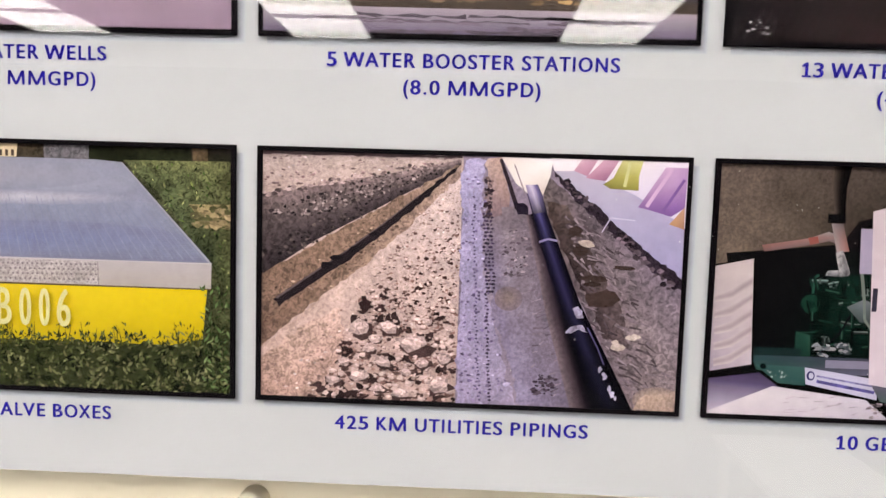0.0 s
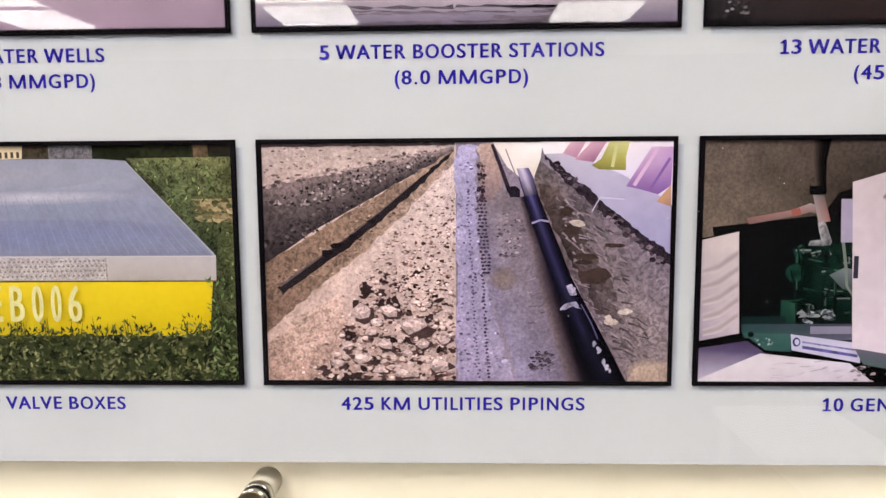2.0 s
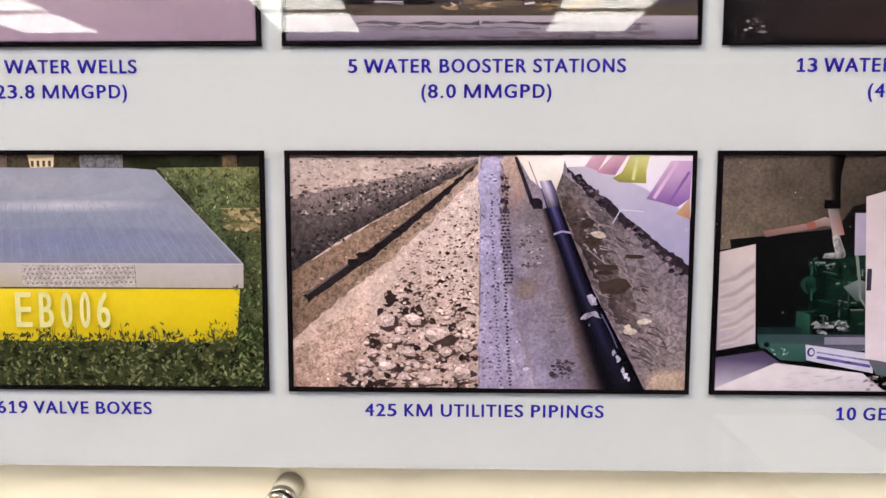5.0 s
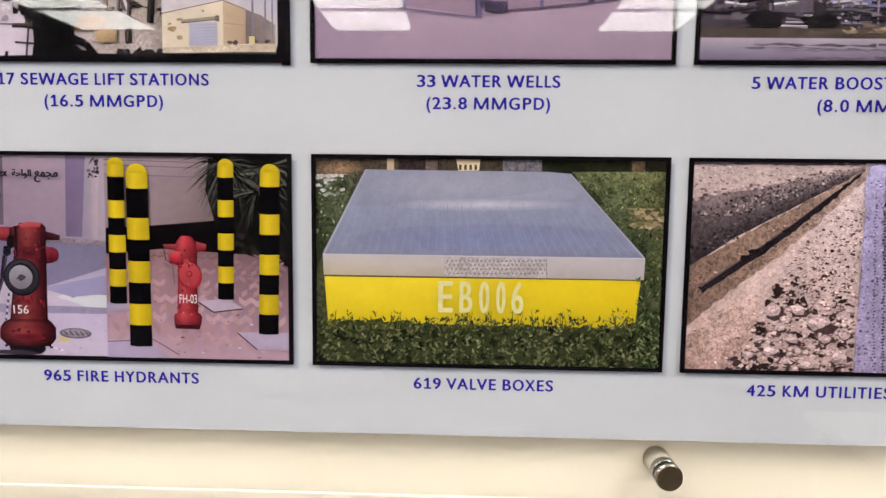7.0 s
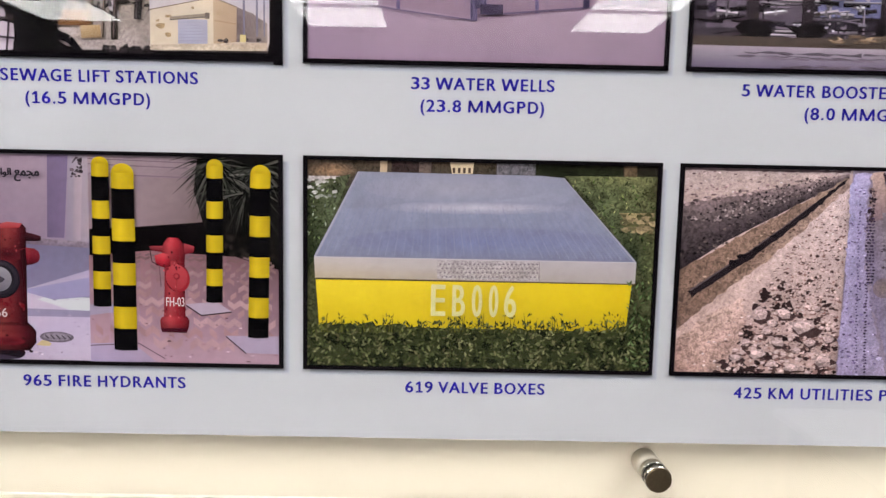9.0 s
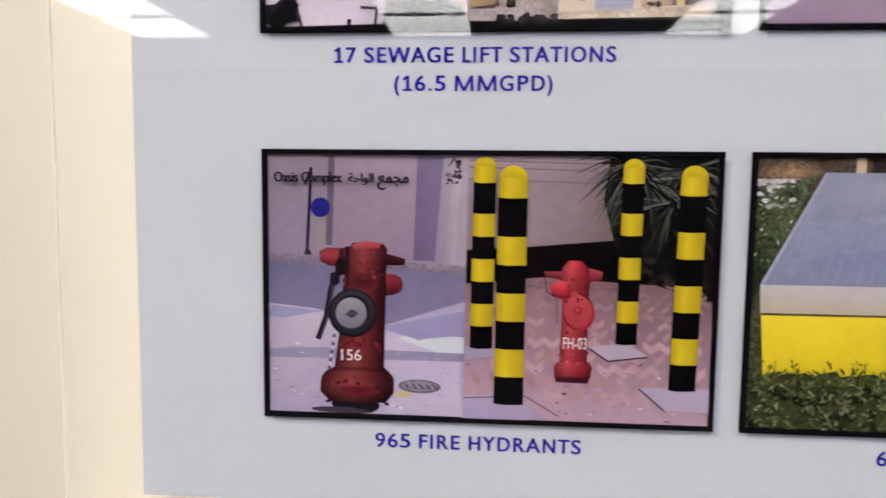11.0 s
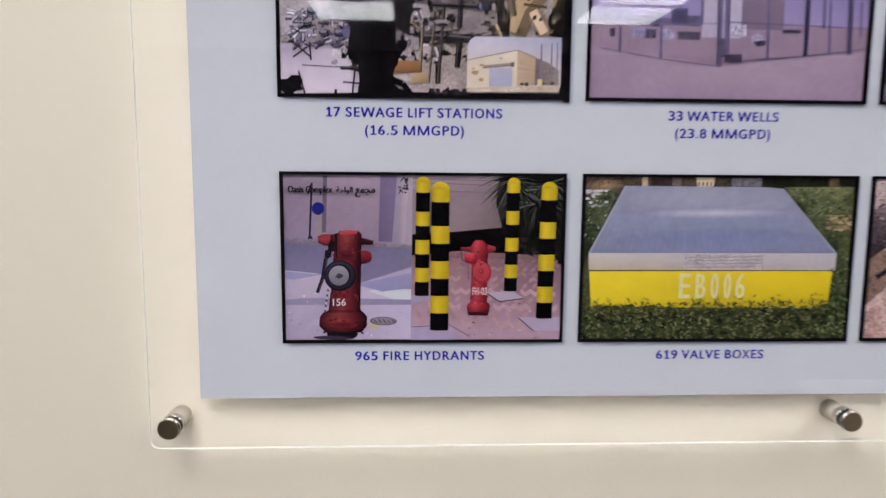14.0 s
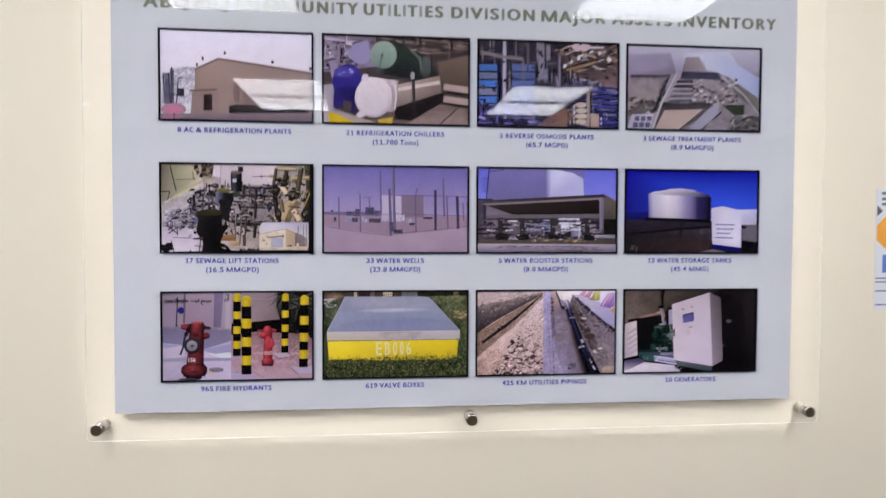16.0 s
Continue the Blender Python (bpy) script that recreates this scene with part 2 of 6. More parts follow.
def glyph(ch):
    """One character of the built-in font: its points with the cap height as unit, and its faces."""
    if ch in DRAWN:
        return DRAWN[ch]
    if ch == "M":
        shapes = [stroke(0, 0, 0.035, 1, 0.115), stroke(1.0, 0, 0.965, 1, 0.115), stroke(0.49, 0, 0.035, 1, 0.135), stroke(0.49, 0, 0.945, 1, 0.135)]
    elif ch == "W":
        shapes = [stroke(0.24, 0, 0, 1, 0.13), stroke(0.24, 0, 0.55, 1, 0.13), stroke(0.87, 0, 0.55, 1, 0.13), stroke(0.87, 0, 1.11, 1, 0.13)]
    elif ch == "1":
        shapes = [[(0.02, 0), (0.56, 0), (0.56, 0.11), (0.02, 0.11)], [(0.23, 0.11), (0.36, 0.11), (0.36, 1), (0.23, 1)],
                  [(0, 0.80), (0.05, 0.70), (0.23, 0.80), (0.23, 1)]]
    else:
        shapes = None
    if shapes:
        pts, faces = [], []
        for q in shapes:
            faces.append(tuple(range(len(pts), len(pts) + len(q))))
            pts += q
    else:
        cu = bpy.data.curves.new("glyph", "FONT")
        cu.body, cu.size, cu.resolution_u, cu.fill_mode = ch, 1.0, 4, "FRONT"
        tmp = bpy.data.objects.new("glyph", cu)
        scene.collection.objects.link(tmp)
        bpy.context.view_layer.update()
        me = bpy.data.meshes.new_from_object(tmp.evaluated_get(bpy.context.evaluated_depsgraph_get()))
        bpy.data.objects.remove(tmp)
        pts, faces = [(v.co.x / CAP, v.co.y / CAP) for v in me.vertices], [tuple(q.vertices) for q in me.polygons]
        bpy.data.meshes.remove(me)
    DRAWN[ch] = pts, faces
    return DRAWN[ch]


CAP = 1.0
CAP = max(z for x, z in glyph("H")[0])
DRAWN.clear()


def captions(name, runs, z, cap, mat, parent, label, y=-0.0004, weight=0.042):
    """Capitals in runs (words, x0, x1), centred on the height z and spaced as the type is, in one mesh."""
    d = weight * cap
    base, polys = [], []
    for words, x0, x1 in runs:
        cells, pen = [], 0
        for ch in words:
            adv, before, after = TYPE.get(ch, (1038, 80, 80))
            if ch != " ":
                cells.append((ch, pen + before, pen + adv - after))
            pen += adv
        k = (x1 - x0) / (cells[-1][2] - cells[0][1])
        for ch, a, b in cells:
            pts, faces = glyph(ch)
            lo, hi = min(q[0] for q in pts), max(q[0] for q in pts)
            left, width = x0 + (a - cells[0][1]) * k + d, (b - a) * k - 2 * d
            n = len(base)
            base += [(left + (px - lo) / (hi - lo) * width, z + (pz - 0.5) * cap) for px, pz in pts]
            polys += [tuple(n + i for i in f) for f in faces]
    vs, fs = [], []
    # heavier strokes: the same glyphs laid again a little to either side
    for i, (dx, dz) in enumerate(((-d, 0), (d, 0), (0, d * 0.4), (0, -d * 0.4))):
        n = len(vs)
        vs += [(px + dx, y - 6e-6 * i, pz + dz) for px, pz in base]
        fs += [tuple(n + q for q in f) for f in polys]
    flat = bpy.data.meshes.new(name)
    flat.from_pydata(vs, [], fs)
    flat.materials.append(mat)
    ob = new(name, flat)
    ob.parent = parent
    return tagged(ob, label)


def letters(name, words, x0, x1, z, height, mat, parent, label="", y=-0.0004, bold=0.036, spacing=1.05):
    """Flat lettering, stretched to run from x0 to x1 and centred on the height z."""
    cu = bpy.data.curves.new(name, "FONT")
    cu.body, cu.size, cu.resolution_u, cu.fill_mode, cu.space_character = words, 1.0, 3, "FRONT", spacing
    tmp = bpy.data.objects.new(name, cu)
    scene.collection.objects.link(tmp)
    bpy.context.view_layer.update()
    me = bpy.data.meshes.new_from_object(tmp.evaluated_get(bpy.context.evaluated_depsgraph_get()))
    bpy.data.objects.remove(tmp)
    xs = [v.co.x for v in me.vertices]
    ys = [v.co.y for v in me.vertices]
    sx, sz = (x1 - x0) / (max(xs) - min(xs)), height / (max(ys) - min(ys))
    mx, mz = (max(xs) + min(xs)) / 2, (max(ys) + min(ys)) / 2
    for v in me.vertices:
        v.co = ((v.co.x - mx) * sx + (x0 + x1) / 2, y, (v.co.y - mz) * sz + z)
    base = [v.co.copy() for v in me.vertices]
    polys = [tuple(q.vertices) for q in me.polygons]
    d = bold * sx
    vs, fs = [], []
    for i, (dx, dz) in enumerate(((-d, 0), (d, 0), (0, d * 0.35), (0, -d * 0.35))):
        n = len(vs)
        vs += [(v.x + dx, v.y - 6e-6 * i, v.z + dz) for v in base]
        fs += [tuple(n + k for k in q) for q in polys]
    flat = bpy.data.meshes.new(name)
    flat.from_pydata(vs, [], fs)
    flat.materials.append(mat)
    bpy.data.meshes.remove(me)
    ob = new(name, flat)
    ob.parent = parent
    return tagged(ob, label)


COL_L = (-0.583, -0.2886, 0.0044, 0.2995)
COL_R = (-0.3047, -0.0100, 0.2848, 0.5786)
ROW_T = (1.9639, 1.7204, 1.4827)
ROW_B = (1.7963, 1.5528, 1.3140)
CAPTIONS = (
    (0, 0, "8 AC & REFRIGERATION PLANTS", 0.205, ""),
    (0, 1, "21 REFRIGERATION CHILLERS", 0.186, "(11,700 Tons)"),
    (0, 2, "2 REVERSE OSMOSIS PLANTS", 0.187, "(65.7 MGPD)"),
    (0, 3, "2 SEWAGE TREATMENT PLANTS", 0.203, "(8.9 MMGPD)"),
    (1, 0, "17 SEWAGE LIFT STATIONS", 0.169, "(16.5 MMGPD)"),
    (1, 1, "33 WATER WELLS", 0.1103, "(23.8 MMGPD)"),
    (1, 2, "5 WATER BOOSTER STATIONS", 0.1877, "(8.0 MMGPD)"),
    (1, 3, "13 WATER STORAGE TANKS", 0.174, "(45.4 MMG)"),
    (2, 0, "965 FIRE HYDRANTS", 0.1293, ""),
    (2, 1, "619 VALVE BOXES", 0.1122, ""),
    (2, 2, "425 KM UTILITIES PIPINGS", 0.1692, ""),
    (2, 3, "10 GENERATORS", 0.106, ""),
)
SECOND = {"(11,700 Tons)": 0.0865, "(65.7 MGPD)": 0.083, "(8.9 MMGPD)": 0.0885, "(16.5 MMGPD)": 0.0952, "(23.8 MMGPD)": 0.0954,
          "(8.0 MMGPD)": 0.0882, "(45.4 MMG)": 0.078}
MIDS = {(1, 3): 0.4362, (2, 3): 0.4415, (1, 0): -0.4536, (0, 0): -0.4478, (2, 0): -0.4476}
for r, c, words, width, second in CAPTIONS:
    mid = MIDS.get((r, c), (-0.4478, -0.1511, 0.1422, 0.4373)[c])
    z = (1.7806, 1.5394, 1.3002)[r]
    captions("caption", [(words, mid - width / 2, mid + width / 2)], z, 0.0089, text_mat, board, "dark blue printed capital letters")
    if second:
        w2 = SECOND[second]
        captions("caption", [(second, mid - w2 / 2, mid + w2 / 2)], z - 0.0168, 0.0089, text_mat, board, "dark blue printed capital letters")
captions("title", [("ABQAIQ", -0.6093, -0.4565), ("COMMUNITY", -0.4474, -0.2213), ("UTILITIES", -0.2117, -0.0612), ("DIVISION", -0.0463, 0.1161),
                   ("MAJOR", 0.1284, 0.2569), ("ASSETS", 0.2692, 0.3921), ("INVENTORY", 0.4039, 0.6091)],
         2.0116, 0.0205, title_mat, board, "olive-grey printed heading in capitals", weight=0.085)

# ---- the twelve printed photographs: flat ink shapes, laid one over another ----
GAIN = 0.62


class Photo:
    """One photograph of the board. Shapes are given on a drawing of it whose outer corners are at quad (top left, top right, bottom right, bottom left)."""

    def __init__(self, row, col, quad, seed):
        self.row, self.col, self.quad, self.rng = row, col, quad, random.Random(seed)
        self.verts, self.faces, self.cols, self.kinds, self.level, self.depth, self.tint = [], [], [], [], 0, 1.0, (1.0, 0.975, 1.05)

    def uv(self, x, y):
        (ax, ay), (bx, by), (cx, cy), (dx, dy) = self.quad
        u, v = 0.5, 0.5
        for _ in range(6):
            tx, ty, lx, ly = ax + (bx - ax) * u, ay + (by - ay) * u, dx + (cx - dx) * u, dy + (cy - dy) * u
            v = (y - ty) / (ly - ty)
            x0, x1 = ax + (dx - ax) * v, bx + (cx - bx) * v
            u = (x - x0) / (x1 - x0)
        return min(max(u, 0.004), 0.996), min(max(v, 0.006), 0.994)

    def place(self, x, y):
        u, v = self.uv(x, y)
        left, right, top, low = COL_L[self.col], COL_R[self.col], ROW_T[self.row], ROW_B[self.row]
        return left + (right - left) * u, float(self.level), top + (low - top) * v

    def poly(self, pts, col, kind="plain"):
        self.level += 1
        n = len(self.verts)
        self.verts += [self.place(x, y) for x, y in pts]
        self.faces.append(tuple(range(n, n + len(pts))))
        cols = col if isinstance(col, list) else [col] * len(pts)
        self.cols += [tuple(GAIN * self.depth * k * 1.05 * v ** 1.07 for k, v in zip(self.tint, lin(q))) for q in cols]
        self.kinds.append(INK_NAMES.index(kind))

    def ragged(self, pts, col, kind="plain", amp=4.0, step=14.0):
        """A shape with an uneven outline."""
        cols = col if isinstance(col, list) else [col] * len(pts)
        out, tones = [], []
        for i, (xa, ya) in enumerate(pts):
            (xb, yb), ca, cb = pts[(i + 1) % len(pts)], cols[i], cols[(i + 1) % len(pts)]
            n = max(1, int(math.hypot(xb - xa, yb - ya) / step))
            for j in range(n):
                f = j / n
                out.append((xa + (xb - xa) * f + self.rng.uniform(-amp, amp), ya + (yb - ya) * f + self.rng.uniform(-amp, amp)))
                tones.append(tuple(u + (w - u) * f for u, w in zip(ca, cb)))
        self.poly(out, tones, kind)

    def rect(self, x0, y0, x1, y1, col, kind="plain", low=None):
        self.poly([(x0, y0), (x1, y0), (x1, y1), (x0, y1)], [col, col, low, low] if low else col, kind)

    def line(self, pts, w, col, kind="plain", w1=None):
        w1 = w if w1 is None else w1
        n = len(pts) - 1
        for i in range(n):
            (xa, ya), (xb, yb) = pts[i], pts[i + 1]
            l = math.hypot(xb - xa, yb - ya) or 1
            nx, ny = -(yb - ya) / l / 2, (xb - xa) / l / 2
            p, q = w + (w1 - w) * i / n, w + (w1 - w) * (i + 1) / n
            self.poly([(xa + nx * p, ya + ny * p), (xb + nx * q, yb + ny * q), (xb - nx * q, yb - ny * q), (xa - nx * p, ya - ny * p)], col, kind)

    def disc(self, x, y, rx, ry, col, kind="plain", n=18, low=None):
        pts = [(x + rx * math.cos(2 * math.pi * i / n), y + ry * math.sin(2 * math.pi * i / n)) for i in range(n)]
        if low:
            col = [tuple(a + (b - a) * (0.5 + 0.5 * math.sin(2 * math.pi * i / n)) for a, b in zip(col, low)) for i in range(n)]
        self.poly(pts, col, kind)

    def blob(self, x, y, rx, ry, col, kind="plain", n=7, jag=0.35):
        pts = []
        for i in range(n):
            k = 1 + self.rng.uniform(-jag, jag)
            pts.append((x + rx * k * math.cos(2 * math.pi * i / n), y + ry * k * math.sin(2 * math.pi * i / n)))
        self.poly(pts, col, kind)

    def glow(self, x, y, rx, ry, mid, rim, kind="soft", n=24):
        """A soft patch that fades from mid to rim."""
        for i in range(n):
            a, c = 2 * math.pi * i / n, 2 * math.pi * (i + 1) / n
            self.level -= 1 if i else 0
            self.poly([(x, y), (x + rx * math.cos(a), y + ry * math.sin(a)), (x + rx * math.cos(c), y + ry * math.sin(c))], [mid, rim, rim], kind)

    def tube(self, rows, stops, kind="soft"):
        """A shaded band: rows (x left, y left, x right, y right, tone) joined down its length, with colour stops (share, colour) across it."""
        for i in range(len(rows) - 1):
            for j in range(len(stops) - 1):
                pts, cols = [], []
                for r, q in ((i, j), (i, j + 1), (i + 1, j + 1), (i + 1, j)):
                    xl, yl, xr, yr, k = rows[r]
                    f, c = stops[q]
                    pts.append((xl + (xr - xl) * f, yl + (yr - yl) * f))
                    cols.append(tuple(min(255, v * k) for v in c))
                self.level -= 1 if i or j else 0
                self.poly(pts, cols, kind)

    def tone(self, col, spread):
        k = 1 + self.rng.uniform(-spread, spread)
        return tuple(min(255, max(0, v * k)) for v in col)

    def specks(self, n, inside, size, cols, kind="plain", flat=0.6):
        for _ in range(n):
            x, y, k = inside(self.rng)
            s = self.rng.uniform(*size) * k
            self.blob(x, y, s, s * flat, self.tone(self.rng.choice(cols), 0.2), kind, 5, 0.5)

    def pipework(self, n, inside, length, width, cols, turns=(0, 0, 90, 90, 12, -14, 75)):
        """Short runs of pipe and bar, each with a lit side and a flange."""
        for _ in range(n):
            x, y, k = inside(self.rng)
            a = radians(self.rng.choice(turns))
            l, w = self.rng.uniform(*length) * k, self.rng.uniform(*width) * k
            c = self.tone(self.rng.choice(cols), 0.25)
            dx, dy = math.cos(a) * l / 2, math.sin(a) * l / 2
            nx, ny = -math.sin(a) * w * 0.25, math.cos(a) * w * 0.25
            if ny > 0 or (ny == 0 and nx > 0):
                nx, ny = -nx, -ny
            self.line([(x - dx, y - dy), (x + dx, y + dy)], w, tuple(v * 0.6 for v in c), "soft")
            self.line([(x - dx + nx, y - dy + ny), (x + dx + nx, y + dy + ny)], w * 0.45, tuple(min(255, v * 1.25) for v in c), "soft")
            if self.rng.random() < 0.5:
                fx, fy = -math.sin(a) * w * 0.8, math.cos(a) * w * 0.8
                self.line([(x + fx, y + fy), (x - fx, y - fy)], w * 0.5, tuple(v * 0.8 for v in c), "soft")

    def blades(self, n, inside, size, cols):
        for _ in range(n):
            x, y, k = inside(self.rng)
            s, a = self.rng.uniform(*size) * k, self.rng.uniform(-1.2, 1.2)
            dx, dy = math.sin(a) * s, -math.cos(a) * s
            w = s * 0.2
            self.poly([(x, y), (x + dx * 0.5 - w, y + dy * 0.5), (x + dx, y + dy), (x + dx * 0.5 + w, y + dy * 0.5)],
                      self.tone(self.rng.choice(cols), 0.3))

    def done(self, label, notch=False):
        left, right, top, low = COL_L[self.col], COL_R[self.col], ROW_T[self.row], ROW_B[self.row]
        me = bpy.data.meshes.new("photo_print")
        me.from_pydata([(x, -0.0004 - 0.0022 * k / self.level, z) for x, k, z in self.verts], [], self.faces)
        for k in INK_NAMES:
            me.materials.append(INKS[k])
        layer = me.color_attributes.new("ink", "FLOAT_COLOR", "CORNER")
        for p in me.polygons:
            p.material_index = self.kinds[p.index]
            for li in p.loop_indices:
                layer.data[li].color = (*self.cols[me.loops[li].vertex_index], 1)
        ob = new("photo_print", me)
        ob.parent = board
        tagged(ob, label)
        b, y0, y1 = 0.0030, -0.0031, -0.0001
        bm = bmesh.new()
        add_box(bm, left, right, y0, y1, top - b, top)
        add_box(bm, left, left + b, y0, y1, low, top - b)
        if notch:
            add_box(bm, right - 0.0062, right, y0, y1, low - 0.0020, top - b)
            add_box(bm, left + b, right - 0.0062, y0, y1, low, low + b)
        else:
            add_box(bm, right - b, right, y0, y1, low, top - b)
            add_box(bm, left + b, right - b, y0, y1, low, low + b)
        part("photo_border", bm, black_mat, ob, "black printed border line")
        for text, xa, xb, z, h, rgb, name in self.pending:
            if text == "EB006":
                runs = [(ch, xa + (xb - xa) * f, xa + (xb - xa) * g) for ch, f, g in zip(text, (0, 0.25, 0.48, 0.68, 0.86), (0.17, 0.40, 0.60, 0.79, 1.0))]
                captions(name, runs, z, h, material("cream_stencil_ink", tuple(GAIN * v for v in lin(rgb)), 0.5, 0, 200, 0.2, spec=0.0), ob, "cream stencilled letters in the photograph", -0.0030, 0.02)
                continue
            letters(name, text, xa, xb, z, h, material(name, tuple(GAIN * v for v in lin(rgb)), 0.5, 0, 200, 0.15, spec=0.0), ob, "painted letters in the photograph", -0.0030, 0.06 if name == "wall_lettering" else 0.006, 1.0)
        # the soft drop shadow printed beside and under the photograph
        me = bpy.data.meshes.new("drop_shadow")
        s, z0, p, q = 0.005, -0.0002, (0.20, 0.20, 0.23), (0.375, 0.39, 0.44)
        me.from_pydata([(right, z0, top - s), (right + s, z0, top - s), (right + s, z0, low - s), (right, z0, low), (left + s, z0, low), (left + s, z0, low - s)],
                       [], [(0, 1, 2, 3), (4, 3, 2, 5)])
        me.materials.append(INKS["plain"])
        layer = me.color_attributes.new("ink", "FLOAT_COLOR", "POINT")
        for i, colour in enumerate((p, q, q, p, p, q)):
            layer.data[i].color = (*colour, 1)
        sh = new("drop_shadow", me)
        sh.parent = ob


def box_in(x0, y0, x1, y1, near=0.0):
    """Places spread over a box; near makes them larger towards its foot."""
    def pick(rng):
        x, y = rng.uniform(x0, x1), rng.uniform(y0, y1)
        return x, y, 1 - near + near * (y - y0) / (y1 - y0)
    return pick


def wedge_in(top, low, near=0.0):
    """Places spread between two level lines (x0, x1, y)."""
    def pick(rng):
        t, s = rng.random(), rng.random()
        x0, x1 = top[0] + (low[0] - top[0]) * t, top[1] + (low[1] - top[1]) * t
        return x0 + (x1 - x0) * s, top[2] + (low[2] - top[2]) * t, 1 - near + near * t
    return pick


# -- trenches with laid pipes
p = Photo(2, 2, ((32, 37), (1100, 28), (1083, 663), (52, 658)), 22)
p.tint = (1.0, 0.97, 1.07)
p.rect(30, 30, 560, 665, (206, 180, 172), "soil")
p.poly([(30, 40), (545, 40), (538, 70), (45, 165)], [(204, 184, 178), (218, 200, 194), (206, 184, 174), (192, 168, 158)], "soil")
p.ragged([(40, 44), (540, 44), (540, 50), (40, 56)], (126, 104, 106), "soil", 2)
p.specks(120, wedge_in((60, 520, 56), (50, 300, 130), 0.3), (2, 8), [(150, 124, 124), (226, 206, 204), (176, 150, 148), (128, 104, 104)], "soil", 0.45)
# the far bank
p.tube([(42, 152, 42, 355, 1), (180, 128, 180, 262, 1.05), (300, 104, 300, 196, 1.12), (420, 80, 420, 130, 1.2), (538, 52, 538, 68, 1.3)],
       [(0, (140, 122, 120)), (0.3, (112, 98, 97)), (0.65, (82, 71, 72)), (1, (56, 48, 51))], "rough")
p.specks(330, wedge_in((400, 530, 70), (44, 190, 200), 0.4), (2, 6.5), [(54, 46, 48), (150, 135, 131), (72, 62, 62), (128, 114, 111), (168, 152, 148), (44, 37, 40)], "soil", 0.8)
p.specks(150, wedge_in((330, 500, 100), (44, 120, 300), 0.4), (2, 7), [(40, 34, 37), (96, 84, 82), (58, 50, 51), (118, 104, 100)], "soil", 0.7)
for k in range(70):
    f = p.rng.random()
    p.blob(44 + 490 * f, 156 - 104 * f + p.rng.uniform(-8, 6), 9 - 5 * f, 5 - 2.5 * f, p.tone(p.rng.choice([(190, 166, 162), (92, 78, 78), (150, 130, 128)]), 0.15), "soil", 7, 0.45)
# the shelf with its dark pipe
p.ragged([(50, 352), (200, 256), (390, 148), (538, 62), (540, 92), (410, 225), (300, 325), (170, 425), (55, 525)],
         [(132, 108, 92), (148, 122, 104), (160, 134, 116), (170, 146, 130), (186, 160, 148), (178, 150, 134), (172, 144, 126), (160, 132, 114), (140, 114, 100)], "gravel", 4)
p.ragged([(52, 470), (200, 360), (330, 262), (330, 292), (190, 405), (55, 522)], [(128, 102, 88), (146, 120, 102), (158, 132, 116), (164, 138, 122), (150, 124, 108), (128, 104, 92)], "rough", 4)
p.specks(110, wedge_in((330, 420, 190), (60, 200, 400), 0.3), (2, 6), [(118, 96, 82), (186, 160, 140), (100, 80, 70)], "soil", 0.6)
p.ragged([(84, 408), (170, 346), (262, 282), (345, 218), (440, 142), (534, 62), (536, 68), (446, 156), (352, 236), (272, 302), (180, 366), (98, 424)], (44, 36, 40), "soil", 2.5, 10)
p.line([(92, 404), (175, 344), (265, 280), (350, 214), (440, 140)], 5, (104, 90, 92), "soil", 2)
for x, y in ((238, 300), (212, 318), (282, 278), (330, 240)):
    p.blob(x, y, 13, 8, (34, 28, 32), "soil", 8, 0.4)
# the bed of broken stone
p.ragged([(56, 530), (170, 428), (300, 322), (410, 222), (545, 86), (545, 652), (60, 652)], [(200, 172, 160), (208, 180, 168), (214, 188, 178), (222, 198, 190), (226, 204, 198), (206, 178, 168), (196, 164, 152)], "soil", 5)
p.ragged([(56, 560), (150, 480), (250, 420), (270, 520), (190, 650), (60, 650)], [(192, 160, 146), (204, 174, 160), (208, 178, 166), (200, 168, 156), (198, 166, 152), (186, 152, 138)], "gravel", 6)
p.specks(620, wedge_in((500, 542, 110), (70, 540, 645), 0.7), (2, 6), [(168, 138, 128), (236, 214, 206), (186, 156, 146), (226, 200, 190), (150, 122, 114)], "soil", 0.7)
p.depth = 1.06


def rubble_at(rng):
    """A place on the stone bed, thickest along its middle, with the scale that distance gives it."""
    f = rng.random() ** 0.75
    y = 120 + 525 * f
    lo = 505 - 175 * min(1, f / 0.4) - 130 * max(0, (f - 0.4) / 0.6)
    return lo + (540 - lo) * rng.random() ** 0.9, y, 0.2 + 0.8 * f


for k in range(330):
    x, y, f = rubble_at(p.rng)
    r = p.rng.uniform(4, 11) * f
    p.blob(x, y, r * p.rng.uniform(0.8, 1.5), r * 0.75, p.tone(p.rng.choice([(98, 74, 70), (126, 98, 92), (78, 58, 56), (146, 116, 108)]), 0.2), "soil", 7, 0.55)
for k in range(300):
    x, y, f = rubble_at(p.rng)
    r = p.rng.uniform(4, 13) * f
    c = p.tone((222, 196, 188), 0.09)
    p.blob(x + r * 0.25, y + r * 0.4, r, r * 0.62, p.tone((124, 96, 90), 0.3), "soil", 7, 0.4)
    p.blob(x, y, r, r * 0.68, tuple(v * 0.9 for v in c), "soil", 6, 0.4)
    p.blob(x - r * 0.12, y - r * 0.16, r * 0.7, r * 0.4, tuple(min(255, v * 1.06) for v in c), "soil", 6, 0.4)
